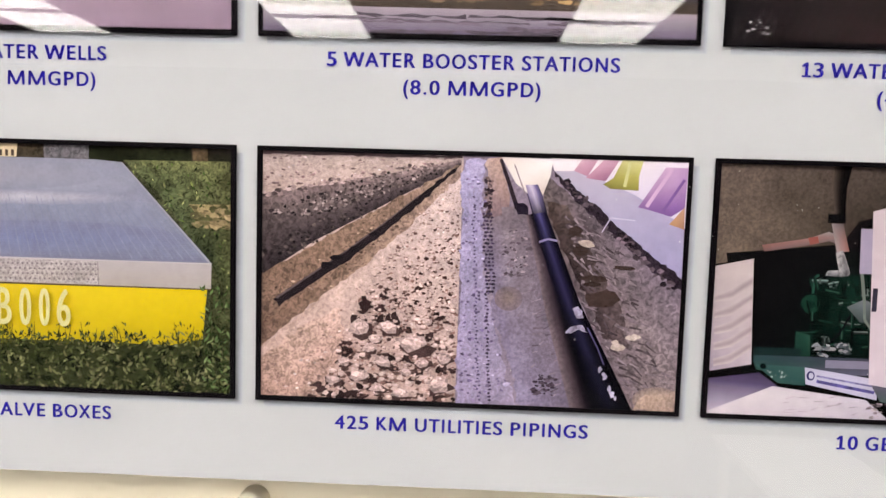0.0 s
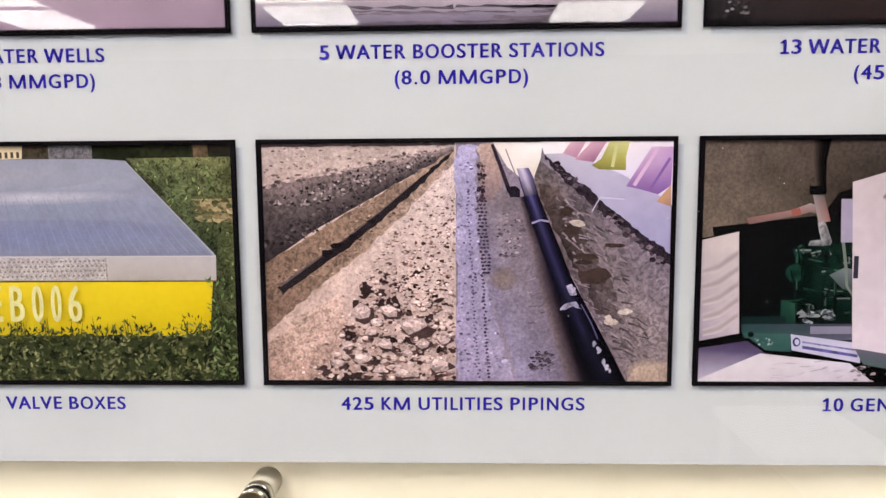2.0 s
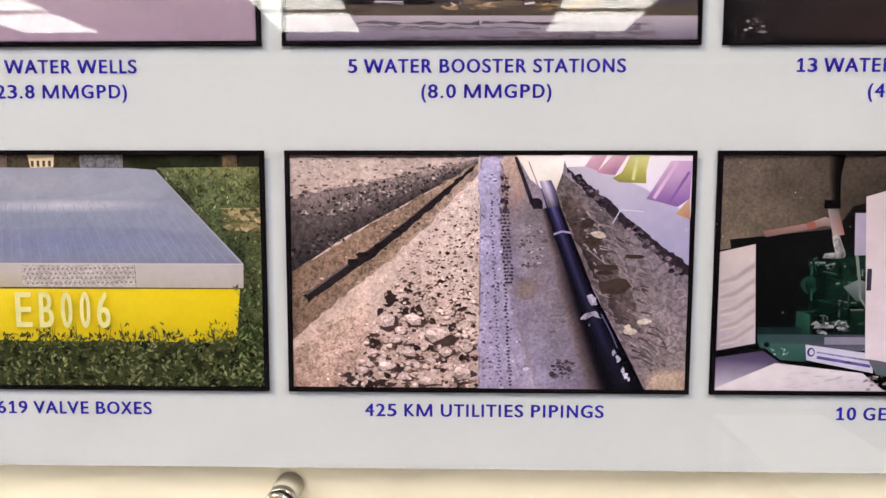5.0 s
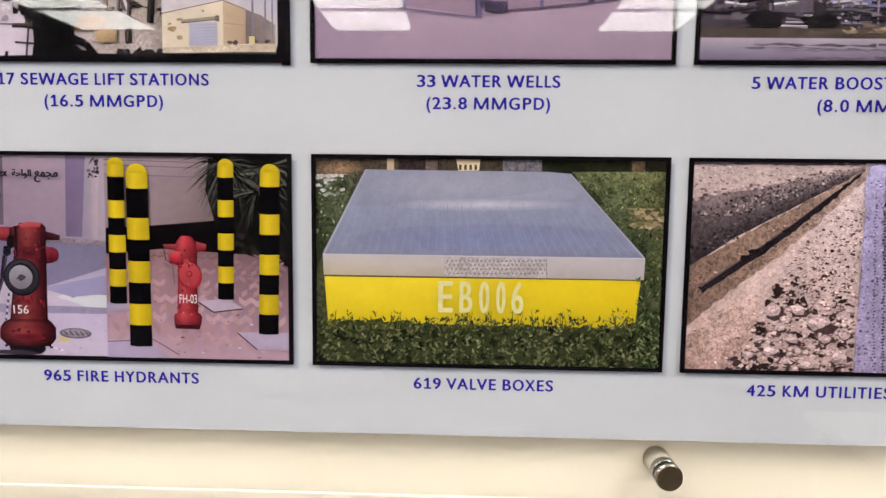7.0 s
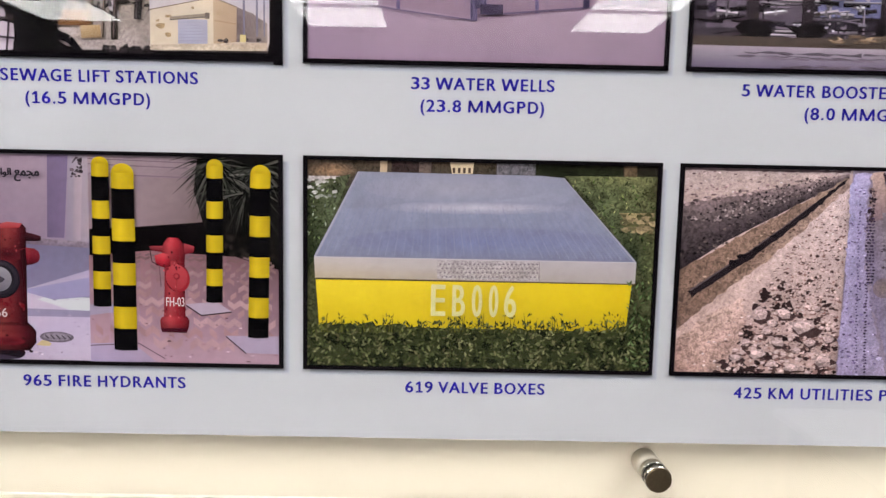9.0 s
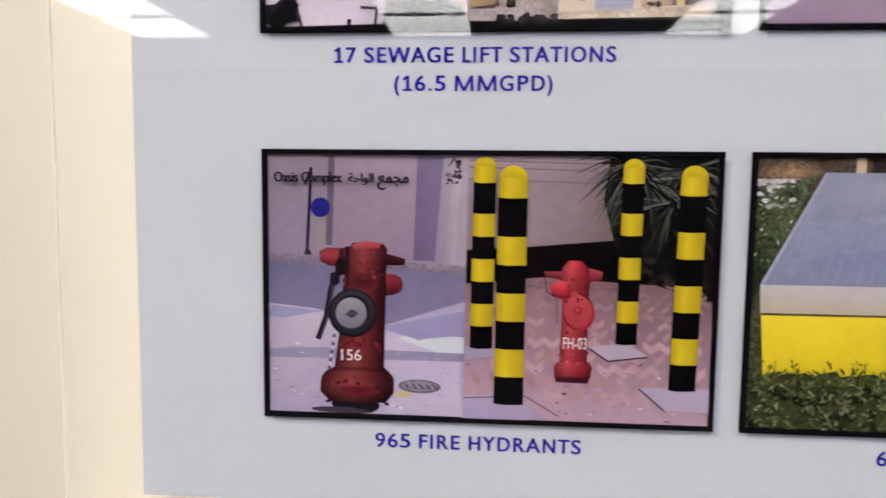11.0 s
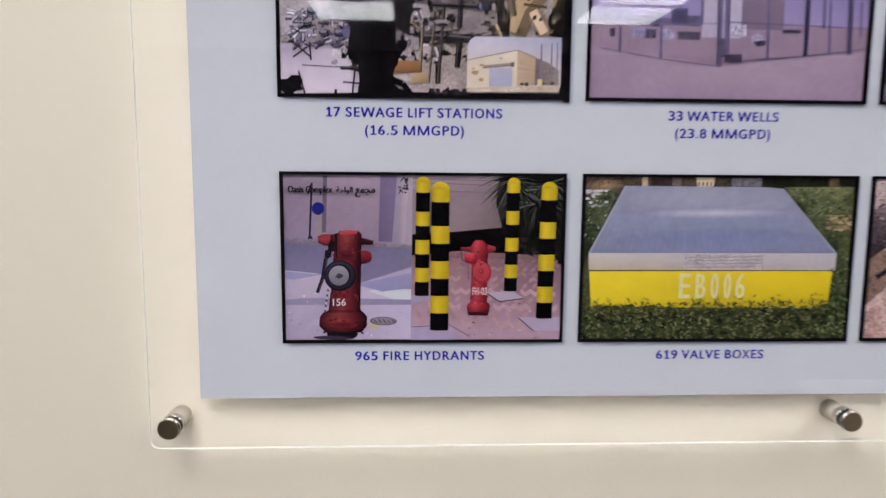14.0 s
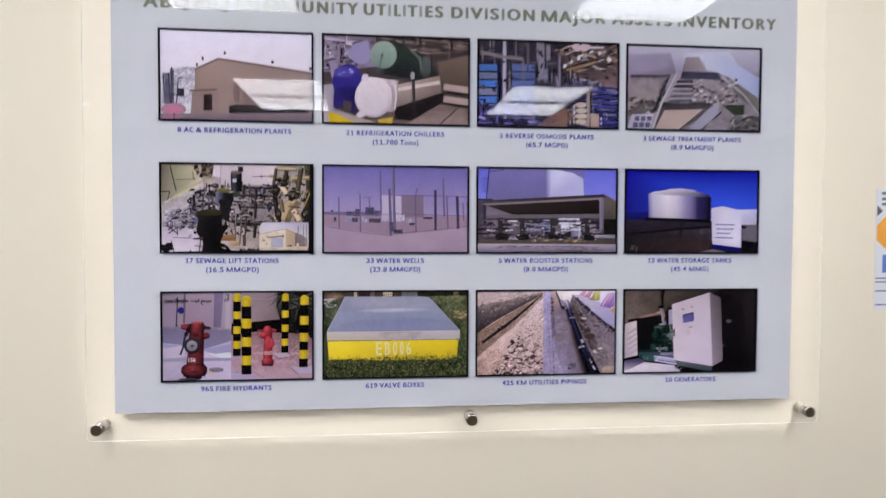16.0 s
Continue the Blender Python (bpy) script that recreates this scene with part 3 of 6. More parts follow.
for x, y, w in ((330, 422, 30), (296, 452, 24), (372, 452, 34), (470, 486, 30), (410, 470, 22), (270, 520, 26), (392, 560, 30), (330, 600, 34), (450, 590, 24), (230, 620, 34), (520, 570, 22),
                (290, 640, 30), (380, 640, 30), (480, 640, 26), (200, 640, 24), (500, 440, 18), (360, 390, 14), (430, 405, 14)):
    for j in range(4):
        p.blob(x + p.rng.uniform(-w, w), y + p.rng.uniform(-w, w) * 0.6, w * p.rng.uniform(0.25, 0.55), w * p.rng.uniform(0.2, 0.4), p.tone((64, 47, 47), 0.25), "soil", 9, 0.6)
p.specks(240, wedge_in((400, 540, 330), (190, 540, 648), 0.5), (3, 9), [(196, 168, 158), (224, 200, 190), (150, 120, 112), (96, 72, 68), (206, 178, 168)], "soil", 0.7)
for x, y, w, h in ((305, 468, 30, 24), (432, 506, 46, 27), (376, 466, 24, 20), (500, 606, 34, 20), (412, 630, 34, 17), (304, 588, 30, 18), (362, 552, 24, 16), (352, 618, 22, 14), (460, 552, 22, 15), (266, 556, 20, 13),
                   (328, 520, 20, 14), (512, 540, 20, 14), (245, 600, 22, 14), (420, 575, 17, 12), (340, 495, 18, 12), (470, 450, 14, 10)):
    c = p.tone((214, 188, 182), 0.07)
    p.blob(x + w * 0.16, y + h * 0.34, w * 0.9, h * 0.8, (84, 64, 62), "soil", 8, 0.4)
    p.blob(x, y, w * 0.88, h * 0.82, tuple(v * 0.86 for v in c), "rough", 7, 0.34)
    p.blob(x - w * 0.1, y - h * 0.2, w * 0.66, h * 0.46, tuple(min(255, v * 1.06) for v in c), "gravel", 7, 0.4)
    for j in range(3):
        q = w * p.rng.uniform(0.15, 0.3)
        p.blob(x + p.rng.uniform(-w, w), y + p.rng.uniform(-h, h), q, q * 0.7, p.tone((206, 180, 172), 0.12), "soil", 6, 0.45)
p.depth = 0.99
# the second photograph pasted beside it: verge, trench bed, pipe, bank and road
p.rect(543, 36, 1095, 662, (150, 136, 150), "soil")
p.ragged([(543, 50), (598, 50), (592, 200), (604, 330), (640, 480), (690, 655), (543, 655)], [(182, 174, 206), (184, 174, 204), (168, 157, 186), (160, 149, 174), (164, 152, 176), (170, 157, 178), (172, 159, 186)], "soil", 7)
p.specks(200, wedge_in((548, 590, 90), (548, 680, 650), 0.4), (2, 7), [(122, 108, 142), (186, 174, 202), (104, 90, 118), (146, 130, 160)], "soil", 0.7)
p.ragged([(598, 48), (634, 48), (662, 160), (640, 200), (606, 190)], [(212, 184, 170), (196, 166, 152), (160, 134, 130), (132, 112, 116), (120, 100, 108)], "soil", 4)
p.specks(40, box_in(596, 96, 616, 190), (2, 6), [(60, 46, 54), (84, 68, 74), (130, 108, 104)], "soil", 1.2)
p.ragged([(612, 195), (660, 160), (700, 160), (742, 330), (790, 510), (832, 655), (692, 655), (676, 560), (632, 440), (610, 300)],
         [(140, 127, 134), (146, 133, 138), (122, 110, 118), (124, 113, 124), (130, 119, 134), (126, 115, 132), (152, 141, 166), (150, 139, 160), (138, 127, 146), (126, 115, 136)], "soil", 9)
p.glow(664, 385, 34, 30, (150, 132, 124), (132, 117, 124), "soil")
for k in range(120):
    x, y = p.rng.uniform(640, 790), p.rng.uniform(200, 640)
    if 640 < x - (y - 200) * 0.28 + 20 < 740:
        p.line([(x, y), (x + p.rng.uniform(8, 26), y - p.rng.uniform(2, 12))], p.rng.uniform(2, 5), p.tone(p.rng.choice([(110, 96, 106), (150, 136, 146), (126, 112, 122)]), 0.1), "soil", 1.5)
p.specks(60, wedge_in((640, 710, 210), (650, 720, 330)), (2, 7), [(86, 72, 82), (104, 90, 98), (160, 144, 150)], "soil", 0.6)
for k in range(52):
    y = 180 + k * 9
    x = 598 + 28 * (y - 180) / 460
    w = 26 if y < 370 else 8
    for j in range(3 if y < 370 else 1):
        p.blob(x + j * w / 3 + p.rng.uniform(-3, 3), y, 4, 3, p.tone((70, 56, 78), 0.25), "soil", 6, 0.4)
    p.blob(x - 26 + p.rng.uniform(-4, 4), y, 3, 2.4, p.tone((96, 82, 112), 0.2), "soil", 6, 0.4)
p.specks(46, box_in(732, 572, 785, 622), (3, 9), [(56, 44, 56), (78, 64, 76), (100, 86, 98)], "soil", 0.5)
# the bank beyond the pipe
p.ragged([(736, 158), (752, 86), (880, 190), (1000, 290), (1080, 350), (1084, 655), (965, 655), (888, 480), (835, 380)],
         [(136, 122, 118), (104, 92, 94), (110, 98, 104), (130, 117, 126), (134, 121, 132), (158, 142, 142), (128, 113, 116), (112, 99, 105), (94, 82, 88)], "rough", 3)
p.ragged([(748, 150), (800, 150), (850, 250), (930, 380), (960, 500), (900, 470), (840, 350), (790, 260)], [(92, 76, 70), (104, 90, 86), (84, 70, 68), (96, 82, 82), (110, 94, 96), (70, 57, 58), (58, 47, 48), (66, 53, 52)], "rough", 6)
for k in range(260):
    f = p.rng.random()
    x = p.rng.uniform(790 + 110 * f, 870 + 205 * f)
    y = 160 + 470 * f + p.rng.uniform(-30, 40)
    if y < 100 + (x - 764) * 0.86 + 20 or y > 650:
        continue
    p.line([(x, y), (x + p.rng.uniform(8, 34), y + p.rng.uniform(4, 22))], p.rng.uniform(3, 9), p.tone(p.rng.choice([(96, 83, 88), (136, 122, 128), (82, 70, 74), (126, 112, 119), (146, 132, 136)]), 0.1), "soil", 2)
for x, y, w, h in ((890, 378, 42, 20), (868, 328, 34, 9), (866, 342, 22, 7), (940, 300, 26, 6), (820, 215, 16, 14), (836, 262, 18, 12)):
    p.blob(x, y, w, h, p.tone((64, 50, 46), 0.12), "soil", 14, 0.22)
for x, y, w, h in ((850, 243, 20, 9), (932, 496, 17, 10), (926, 486, 9, 9), (735, 275, 6, 5), (968, 470, 18, 7)):
    p.blob(x, y, w, h, p.tone((206, 190, 176), 0.06), "soil", 9, 0.3)
p.glow(1030, 625, 60, 34, (206, 182, 160), (144, 126, 122), "soil")
p.ragged([(972, 650), (1000, 612), (1040, 622), (1080, 590), (1084, 652)], [(180, 156, 140), (196, 170, 152), (186, 162, 146), (168, 146, 136), (176, 154, 140)], "soil", 4)
# bright distance, the dark sill and the pipe
p.poly([(636, 44), (762, 44), (756, 84), (738, 134), (702, 128), (672, 104)], [(244, 230, 220), (252, 248, 244), (246, 236, 228), (222, 204, 186), (232, 220, 210), (244, 234, 226)])
p.line([(634, 48), (658, 110), (676, 160)], 8, (58, 46, 54), "soil", 11)
p.line([(668, 60), (696, 130)], 3, (150, 134, 140))
p.ragged([(664, 148), (700, 152), (706, 182), (678, 178)], (40, 32, 46), "soil", 3, 8)
p.tube([(700, 180, 716, 176, 1), (716, 250, 742, 240, 1), (734, 320, 780, 320, 1), (756, 420, 806, 420, 1), (790, 540, 846, 540, 1), (822, 655, 884, 655, 1)],
       [(0, (128, 112, 116)), (0.35, (84, 70, 76)), (0.7, (30, 24, 32)), (1, (18, 14, 22))], "soil")
p.tube([(700, 128, 736, 126, 2.6), (716, 180, 752, 176, 1.6), (734, 240, 776, 236, 1.15), (760, 320, 808, 314, 0.95), (790, 400, 838, 390, 0.85), (822, 500, 890, 490, 0.7), (846, 570, 926, 560, 0.55), (878, 655, 972, 655, 0.45)],
       [(0, (15, 13, 24)), (0.2, (26, 23, 44)), (0.45, (54, 52, 84)), (0.6, (37, 34, 60)), (0.8, (18, 15, 30)), (1, (11, 9, 18))])
p.tube([(696, 108, 726, 106, 1.05), (704, 134, 738, 130, 0.95), (718, 176, 748, 172, 0.5)], [(0, (140, 128, 160)), (0.4, (206, 194, 214)), (0.75, (120, 110, 150)), (1, (76, 68, 100))])
p.line([(734, 244), (756, 236), (778, 240)], 5, (160, 152, 184), "soft")
p.line([(858, 450), (884, 500), (900, 540)], 3, (96, 92, 130), "soft")
p.ragged([(818, 402), (836, 398), (848, 424), (830, 428)], (176, 168, 186), "rough", 3, 7)
p.ragged([(802, 468), (814, 448), (844, 442), (858, 462), (836, 455), (818, 464)], (170, 163, 178), "rough", 3, 7)
for x, y, w, h in ((892, 552, 6, 14), (902, 568, 8, 12), (914, 600, 6, 10), (922, 614, 9, 12), (930, 624, 5, 7)):
    p.blob(x, y, w * 0.7, h * 0.8, (186, 180, 196), "rough", 9, 0.5)
# road and barriers
p.poly([(756, 42), (1095, 42), (1085, 200), (960, 125), (830, 70), (766, 74)], [(248, 240, 240), (240, 230, 236), (222, 212, 226), (220, 210, 226), (236, 226, 232), (244, 234, 234)])
p.poly([(766, 72), (832, 70), (960, 122), (1082, 192), (1080, 335), (1000, 275), (900, 195)], [(190, 182, 196), (196, 188, 204), (182, 175, 200), (176, 169, 196), (166, 160, 190), (166, 159, 188), (174, 166, 190)], "soft")
p.ragged([(764, 76), (830, 120), (905, 185), (1000, 262), (1080, 320), (1082, 352), (1000, 300), (896, 208), (820, 142)], (52, 42, 52), "rough", 4, 9)
p.specks(70, wedge_in((775, 800, 95), (1050, 1080, 350)), (3, 10), [(36, 28, 36), (60, 50, 56), (118, 102, 110), (90, 76, 82)], "soil", 0.7)
p.line([(905, 180), (965, 184)], 3, (206, 198, 220), "soft")
p.line([(905, 180), (885, 215)], 3, (196, 186, 206), "soft")
p.poly([(812, 70), (832, 42), (870, 42), (846, 82)], [(206, 160, 176), (226, 188, 198), (206, 162, 180), (186, 134, 156)], "soft")
p.poly([(842, 86), (884, 42), (922, 42), (890, 92)], [(196, 146, 166), (222, 178, 192), (206, 160, 180), (160, 112, 140)], "soft")
p.poly([(884, 100), (908, 84), (930, 40), (980, 40), (970, 78), (970, 112), (902, 110)], [(150, 142, 78), (172, 166, 90), (206, 202, 140), (214, 208, 150), (190, 184, 106), (150, 142, 74), (136, 128, 66)], "soft")
p.line([(948, 44), (936, 104)], 8, (206, 202, 146), "soft")
p.poly([(970, 152), (1034, 54), (1088, 54), (1082, 150), (1050, 172), (1000, 158)], [(150, 112, 164), (214, 180, 206), (196, 160, 198), (150, 112, 172), (132, 96, 156), (140, 100, 158)], "soft")
p.line([(990, 150), (1050, 58)], 9, (216, 180, 208), "soft")
p.line([(1030, 160), (1080, 82)], 7, (136, 100, 160), "soft")
p.poly([(1046, 190), (1082, 148), (1082, 202)], [(196, 152, 110), (206, 166, 140), (180, 134, 104)], "soft")
p.pending = []
p.done("photograph of stony pipe trenches with a black pipe")

# -- valve box in a hedge
p = Photo(2, 1, ((4, 6), (1112, 17), (1086, 676), (12, 654)), 21)
p.rect(0, 0, 1120, 681, (70, 72, 52), "leaf", (80, 82, 54))
p.poly([(0, 0), (1120, 0), (1120, 60), (0, 100)], [(96, 80, 66), (50, 44, 40), (44, 44, 34), (92, 84, 74)], "rough")
p.glow(90, 50, 84, 28, (160, 128, 100), (96, 82, 68), "rough")
p.rect(20, 66, 120, 80, (186, 176, 176), "rough")
p.rect(240, 20, 262, 56, (206, 182, 150))
p.rect(275, 18, 400, 56, (66, 52, 50), "rough")
p.rect(360, 22, 398, 56, (120, 104, 96), "rough")
p.poly([(455, 20), (530, 20), (526, 56), (462, 56)], (228, 208, 172))
for k in range(4):
    p.rect(464 + k * 16, 38, 472 + k * 16, 54, (92, 76, 66))
p.rect(600, 24, 720, 62, (120, 116, 120), "rough")
p.rect(720, 24, 990, 64, (36, 38, 26), "leaf")
p.rect(995, 26, 1035, 74, (104, 86, 66), "rough")
p.poly([(810, 60), (1100, 60), (1095, 420), (1030, 320), (900, 140)], [(104, 108, 74), (104, 104, 70), (88, 92, 60), (56, 64, 44), (92, 100, 70)], "leaf")
p.poly([(980, 170), (1090, 170), (1088, 235), (1020, 225)], [(140, 126, 92), (144, 128, 96), (130, 116, 84), (112, 104, 70)], "leaf")
p.specks(60, box_in(990, 178, 1086, 226), (5, 16), [(150, 132, 102), (124, 114, 82), (168, 148, 116), (96, 94, 62)], "soil", 0.6)
p.blades(150, box_in(830, 70, 1090, 420), (8, 20), [(130, 140, 84), (84, 100, 50), (40, 52, 26), (160, 160, 110), (60, 80, 40)])
p.poly([(0, 90), (150, 60), (40, 320), (0, 350)], [(78, 84, 56), (92, 98, 72), (44, 52, 34), (40, 46, 30)], "leaf")
p.blades(70, box_in(18, 90, 120, 300), (7, 16), [(150, 156, 140), (92, 108, 64), (44, 56, 30), (120, 132, 90)])
p.specks(26, box_in(20, 70, 110, 130), (5, 10), [(206, 200, 196), (150, 150, 140)])
# lid
p.poly([(172, 52), (740, 60), (808, 66), (1036, 322), (40, 308)], [(150, 152, 168), (156, 156, 172), (150, 150, 168), (136, 136, 158), (142, 142, 160)], "mesh")
p.poly([(122, 160), (880, 165), (1030, 318), (42, 304)], [(150, 152, 170), (150, 152, 170), (132, 134, 158), (138, 140, 160)], "mesh")
p.glow(600, 118, 250, 46, (168, 168, 182), (152, 153, 170), "mesh")
p.glow(540, 158, 290, 20, (194, 192, 202), (153, 154, 171), "mesh")
p.glow(470, 100, 280, 40, (164, 162, 174), (154, 154, 170), "mesh")
p.glow(560, 262, 420, 44, (128, 134, 168), (136, 138, 162), "mesh")
for k in range(74):
    f = k / 73
    xa, xb = 172 + (808 - 172) * f, 40 + (1036 - 40) * f
    ya, yb = 53 + 13 * f, 308 + 14 * f
    a, b = 0.42 + 0.06 * math.sin(k * 1.7), 0.97
    col = (134, 138, 165) if k % 2 else (147, 150, 172)
    p.line([(xa + (xb - xa) * a, ya + (yb - ya) * a), (xa + (xb - xa) * b, ya + (yb - ya) * b)], 1.2, col, "mesh", 2.6)
for k in range(22):
    y = 175 + k * 6
    p.line([(112 - (y - 175) * 0.52, y), (894 + (y - 175) * 0.95, y + 6)], 0.8, (146, 149, 172), "mesh")
p.poly([(172, 52), (178, 52), (47, 308), (40, 308)], (170, 168, 180))
p.poly([(804, 65), (810, 67), (1036, 322), (1029, 322)], (166, 164, 178))
p.poly([(40, 308), (1036, 322), (1032, 390), (44, 374)], [(198, 188, 182), (190, 181, 182), (178, 168, 166), (188, 172, 148)], "soft")
p.poly([(420, 318), (735, 322), (735, 382), (420, 376)], (180, 170, 168), "plate")
for k in range(24):
    for j in range(4):
        p.disc(430 + k * 13 + (j % 2) * 6, 330 + j * 13, 3.4, 3.2, (140, 130, 132), n=6)
p.line([(735, 322), (735, 384)], 2.5, (150, 140, 140))
p.line([(40, 309), (1036, 323)], 3, (198, 190, 192))
p.line([(46, 374), (1032, 390)], 3, (112, 92, 62))
p.poly([(46, 378), (1022, 392), (1004, 540), (58, 520)], [(238, 212, 60), (226, 198, 44), (206, 180, 36), (226, 200, 44)], "plain")
a, b = p.place(402, 440), p.place(664, 446)
t, l = p.place(525, 394), p.place(525, 489)
p.pending = [("EB006", a[0], b[0], (t[2] + l[2]) / 2, t[2] - l[2], (228, 216, 156), "stencil_letters")]
# hedge in front: dark hollows, then leaves from the back to the front, then loose tufts
LEAVES = [(92, 96, 62), (72, 78, 48), (112, 114, 78), (54, 60, 36), (130, 130, 94), (44, 49, 30), (84, 92, 56), (104, 100, 70)]
p.ragged([(8, 522), (120, 512), (280, 518), (440, 530), (700, 538), (900, 538), (1000, 530), (1090, 470), (1090, 681), (8, 681)], (62, 66, 42), "soil", 9, 16)
p.specks(150, box_in(14, 545, 1084, 668), (8, 20), [(36, 40, 24), (46, 51, 31), (30, 33, 20)], "soil", 0.8)
for k in range(1500):
    f = k / 1500
    x, y = p.rng.uniform(12, 1086), 520 + 148 * f + p.rng.uniform(-12, 10)
    if y < 540 - 24 * (x < 300) and x < 1010 and p.rng.random() < 0.4:
        continue
    r, a = p.rng.uniform(5, 11), p.rng.uniform(-1.5, 1.5)
    dx, dy = math.sin(a) * r, -abs(math.cos(a)) * r
    p.poly([(x - dx, y - dy), (x - dy * 0.42, y + dx * 0.42), (x + dx, y + dy), (x + dy * 0.42, y - dx * 0.42)], p.tone(p.rng.choice(LEAVES), 0.2), "soil")
p.blades(330, box_in(14, 512, 1006, 546), (8, 22), [(78, 84, 42), (98, 102, 56), (60, 66, 34), (112, 114, 68), (72, 78, 44)])
for x in (75, 125, 208, 270, 470, 490, 560, 640, 710, 790, 945, 985):
    for j in range(3):
        q = x + p.rng.uniform(-14, 14)
        p.line([(q, 540), (q + p.rng.uniform(-10, 10), 482 + p.rng.uniform(-8, 30))], 3.5, p.tone((96, 96, 44), 0.15), "soft", 1)
    p.blades(12, box_in(x - 20, 486, x + 20, 536), (7, 17), [(96, 100, 48), (76, 84, 40), (112, 112, 60)])
p.blades(150, box_in(1010, 390, 1085, 660), (10, 24), [(62, 76, 44), (40, 50, 28), (92, 112, 70), (76, 92, 54), (110, 124, 84)])
p.done("photograph of a yellow valve box with a metal lid in a hedge")

# -- fire hydrants
p = Photo(2, 0, ((3, 22), (1113, 3), (1095, 656), (32, 678)), 20)
p.tint = (1.03, 0.955, 1.07)
p.poly([(0, 20), (515, 15), (515, 300), (0, 285)], [(146, 132, 142), (170, 154, 164), (150, 136, 150), (146, 132, 148)], "soft")
p.depth = 0.82
p.poly([(180, 32), (390, 28), (386, 278), (190, 280)], [(174, 156, 166), (180, 162, 172), (160, 144, 158), (156, 138, 154)], "soft")
p.poly([(388, 28), (452, 28), (436, 278), (384, 278)], [(138, 124, 150), (146, 132, 160), (128, 114, 142), (120, 106, 132)], "soft")
p.poly([(452, 28), (512, 28), (512, 290), (440, 285)], [(176, 166, 176), (190, 180, 186), (186, 174, 180), (160, 150, 164)], "soft")
p.poly([(470, 90), (496, 60), (486, 285), (462, 285)], [(190, 176, 180), (204, 190, 192), (190, 176, 182), (170, 156, 166)], "soft")
p.specks(26, box_in(462, 34, 494, 92), (3, 8), [(84, 74, 78), (110, 98, 102), (60, 52, 56)], "soil", 0.9)
p.rect(168, 34, 184, 248, (116, 106, 116), "soft")
p.rect(140, 180, 166, 262, (160, 150, 150), "soft")
p.line([(126, 62), (122, 275)], 8, (46, 42, 56))
p.poly([(112, 278), (118, 262), (130, 262), (136, 278)], (52, 46, 56))
p.disc(152, 158, 24, 24, (46, 48, 140), low=(38, 40, 120))
p.pending = []
a, b, t, l = p.place(38, 88), p.place(205, 88), p.place(120, 74), p.place(120, 106)
p.pending.append(("Oasis Complex", a[0], b[0], (t[2] + l[2]) / 2, t[2] - l[2], (40, 34, 44), "wall_lettering"))
for text, x0, x1, y0, y1 in (("\ufe94\ufea3\ufe8d\ufeee\ufedf\ufe8d", 222, 283, 74, 102), ("\ufeca\ufee4\ufea0\ufee3", 294, 368, 78, 112)):
    a, b, t, l = p.place(x0, 90), p.place(x1, 90), p.place(x0, y0), p.place(x0, y1)
    p.pending.append((text, a[0], b[0], (t[2] + l[2]) / 2, t[2] - l[2], (44, 38, 48), "wall_lettering"))
p.line([(126, 64), (112, 104)], 7, (46, 40, 52))
p.poly([(0, 270), (515, 288), (515, 308), (0, 296)], [(150, 140, 152), (166, 152, 158), (140, 128, 138), (130, 120, 136)], "soil")
p.poly([(0, 294), (515, 306), (515, 460), (0, 440)], [(122, 120, 144), (132, 130, 152), (150, 146, 170), (144, 138, 162)], "soft")
p.depth = 1.08
p.poly([(0, 395), (150, 405), (300, 445), (515, 372), (515, 420), (350, 470), (515, 520), (515, 660), (0, 672)],
       [(180, 170, 182), (186, 176, 184), (172, 164, 178), (166, 158, 178), (180, 170, 184), (192, 182, 192), (186, 176, 194), (190, 180, 192), (166, 156, 172)], "soft")
p.poly([(300, 445), (515, 395), (515, 455), (400, 470)], (150, 146, 174), "soft")
p.poly([(40, 400), (170, 410), (60, 432), (20, 425)], (150, 148, 172), "soft")
p.poly([(20, 510), (150, 500), (515, 500), (515, 520), (30, 530)], (146, 140, 160), "soft")
p.specks(90, box_in(20, 460, 510, 655), (2, 6), [(164, 154, 168), (206, 196, 204), (150, 140, 154)], "plain", 0.4)
p.depth = 0.9
p.disc(408, 586, 52, 17, (120, 112, 120), "soil", 20)
p.disc(408, 585, 44, 13, (150, 142, 150), "soil", 20)
for k in range(5):
    p.line([(372 + k * 17, 580), (384 + k * 17, 592)], 4, (92, 84, 92))
p.blob(372, 608, 24, 9, (206, 190, 140), "soft")
p.blob(255, 640, 62, 22, (30, 26, 34), "soft", 14, 0.1)
p.blob(215, 655, 70, 8, (70, 62, 76), "soft", 14, 0.1)
# large hydrant
RED = [(0, (66, 26, 30)), (0.16, (108, 46, 48)), (0.4, (134, 62, 60)), (0.62, (114, 46, 48)), (0.85, (70, 26, 32)), (1, (40, 16, 22))]
p.tube([(214, 345, 320, 342, 0.9), (208, 460, 320, 456, 1.0), (197, 568, 321, 566, 1.0)], RED)
p.tube([(180, 556, 332, 552, 1.05), (168, 572, 346, 570, 1.0), (166, 588, 346, 584, 1.1), (166, 610, 346, 606, 0.85), (190, 634, 326, 632, 0.5)], RED)
p.tube([(196, 548, 322, 544, 0.7), (184, 558, 332, 554, 0.9)], RED)
p.tube([(236, 240, 306, 238, 1.25), (222, 256, 320, 252, 1.15), (216, 300, 320, 298, 0.95), (216, 350, 318, 346, 0.75)], RED)
p.poly([(232, 246), (262, 235), (308, 239), (300, 252), (240, 256)], [(186, 92, 92), (190, 100, 98), (182, 88, 88), (166, 62, 66), (170, 66, 70)], "soft")
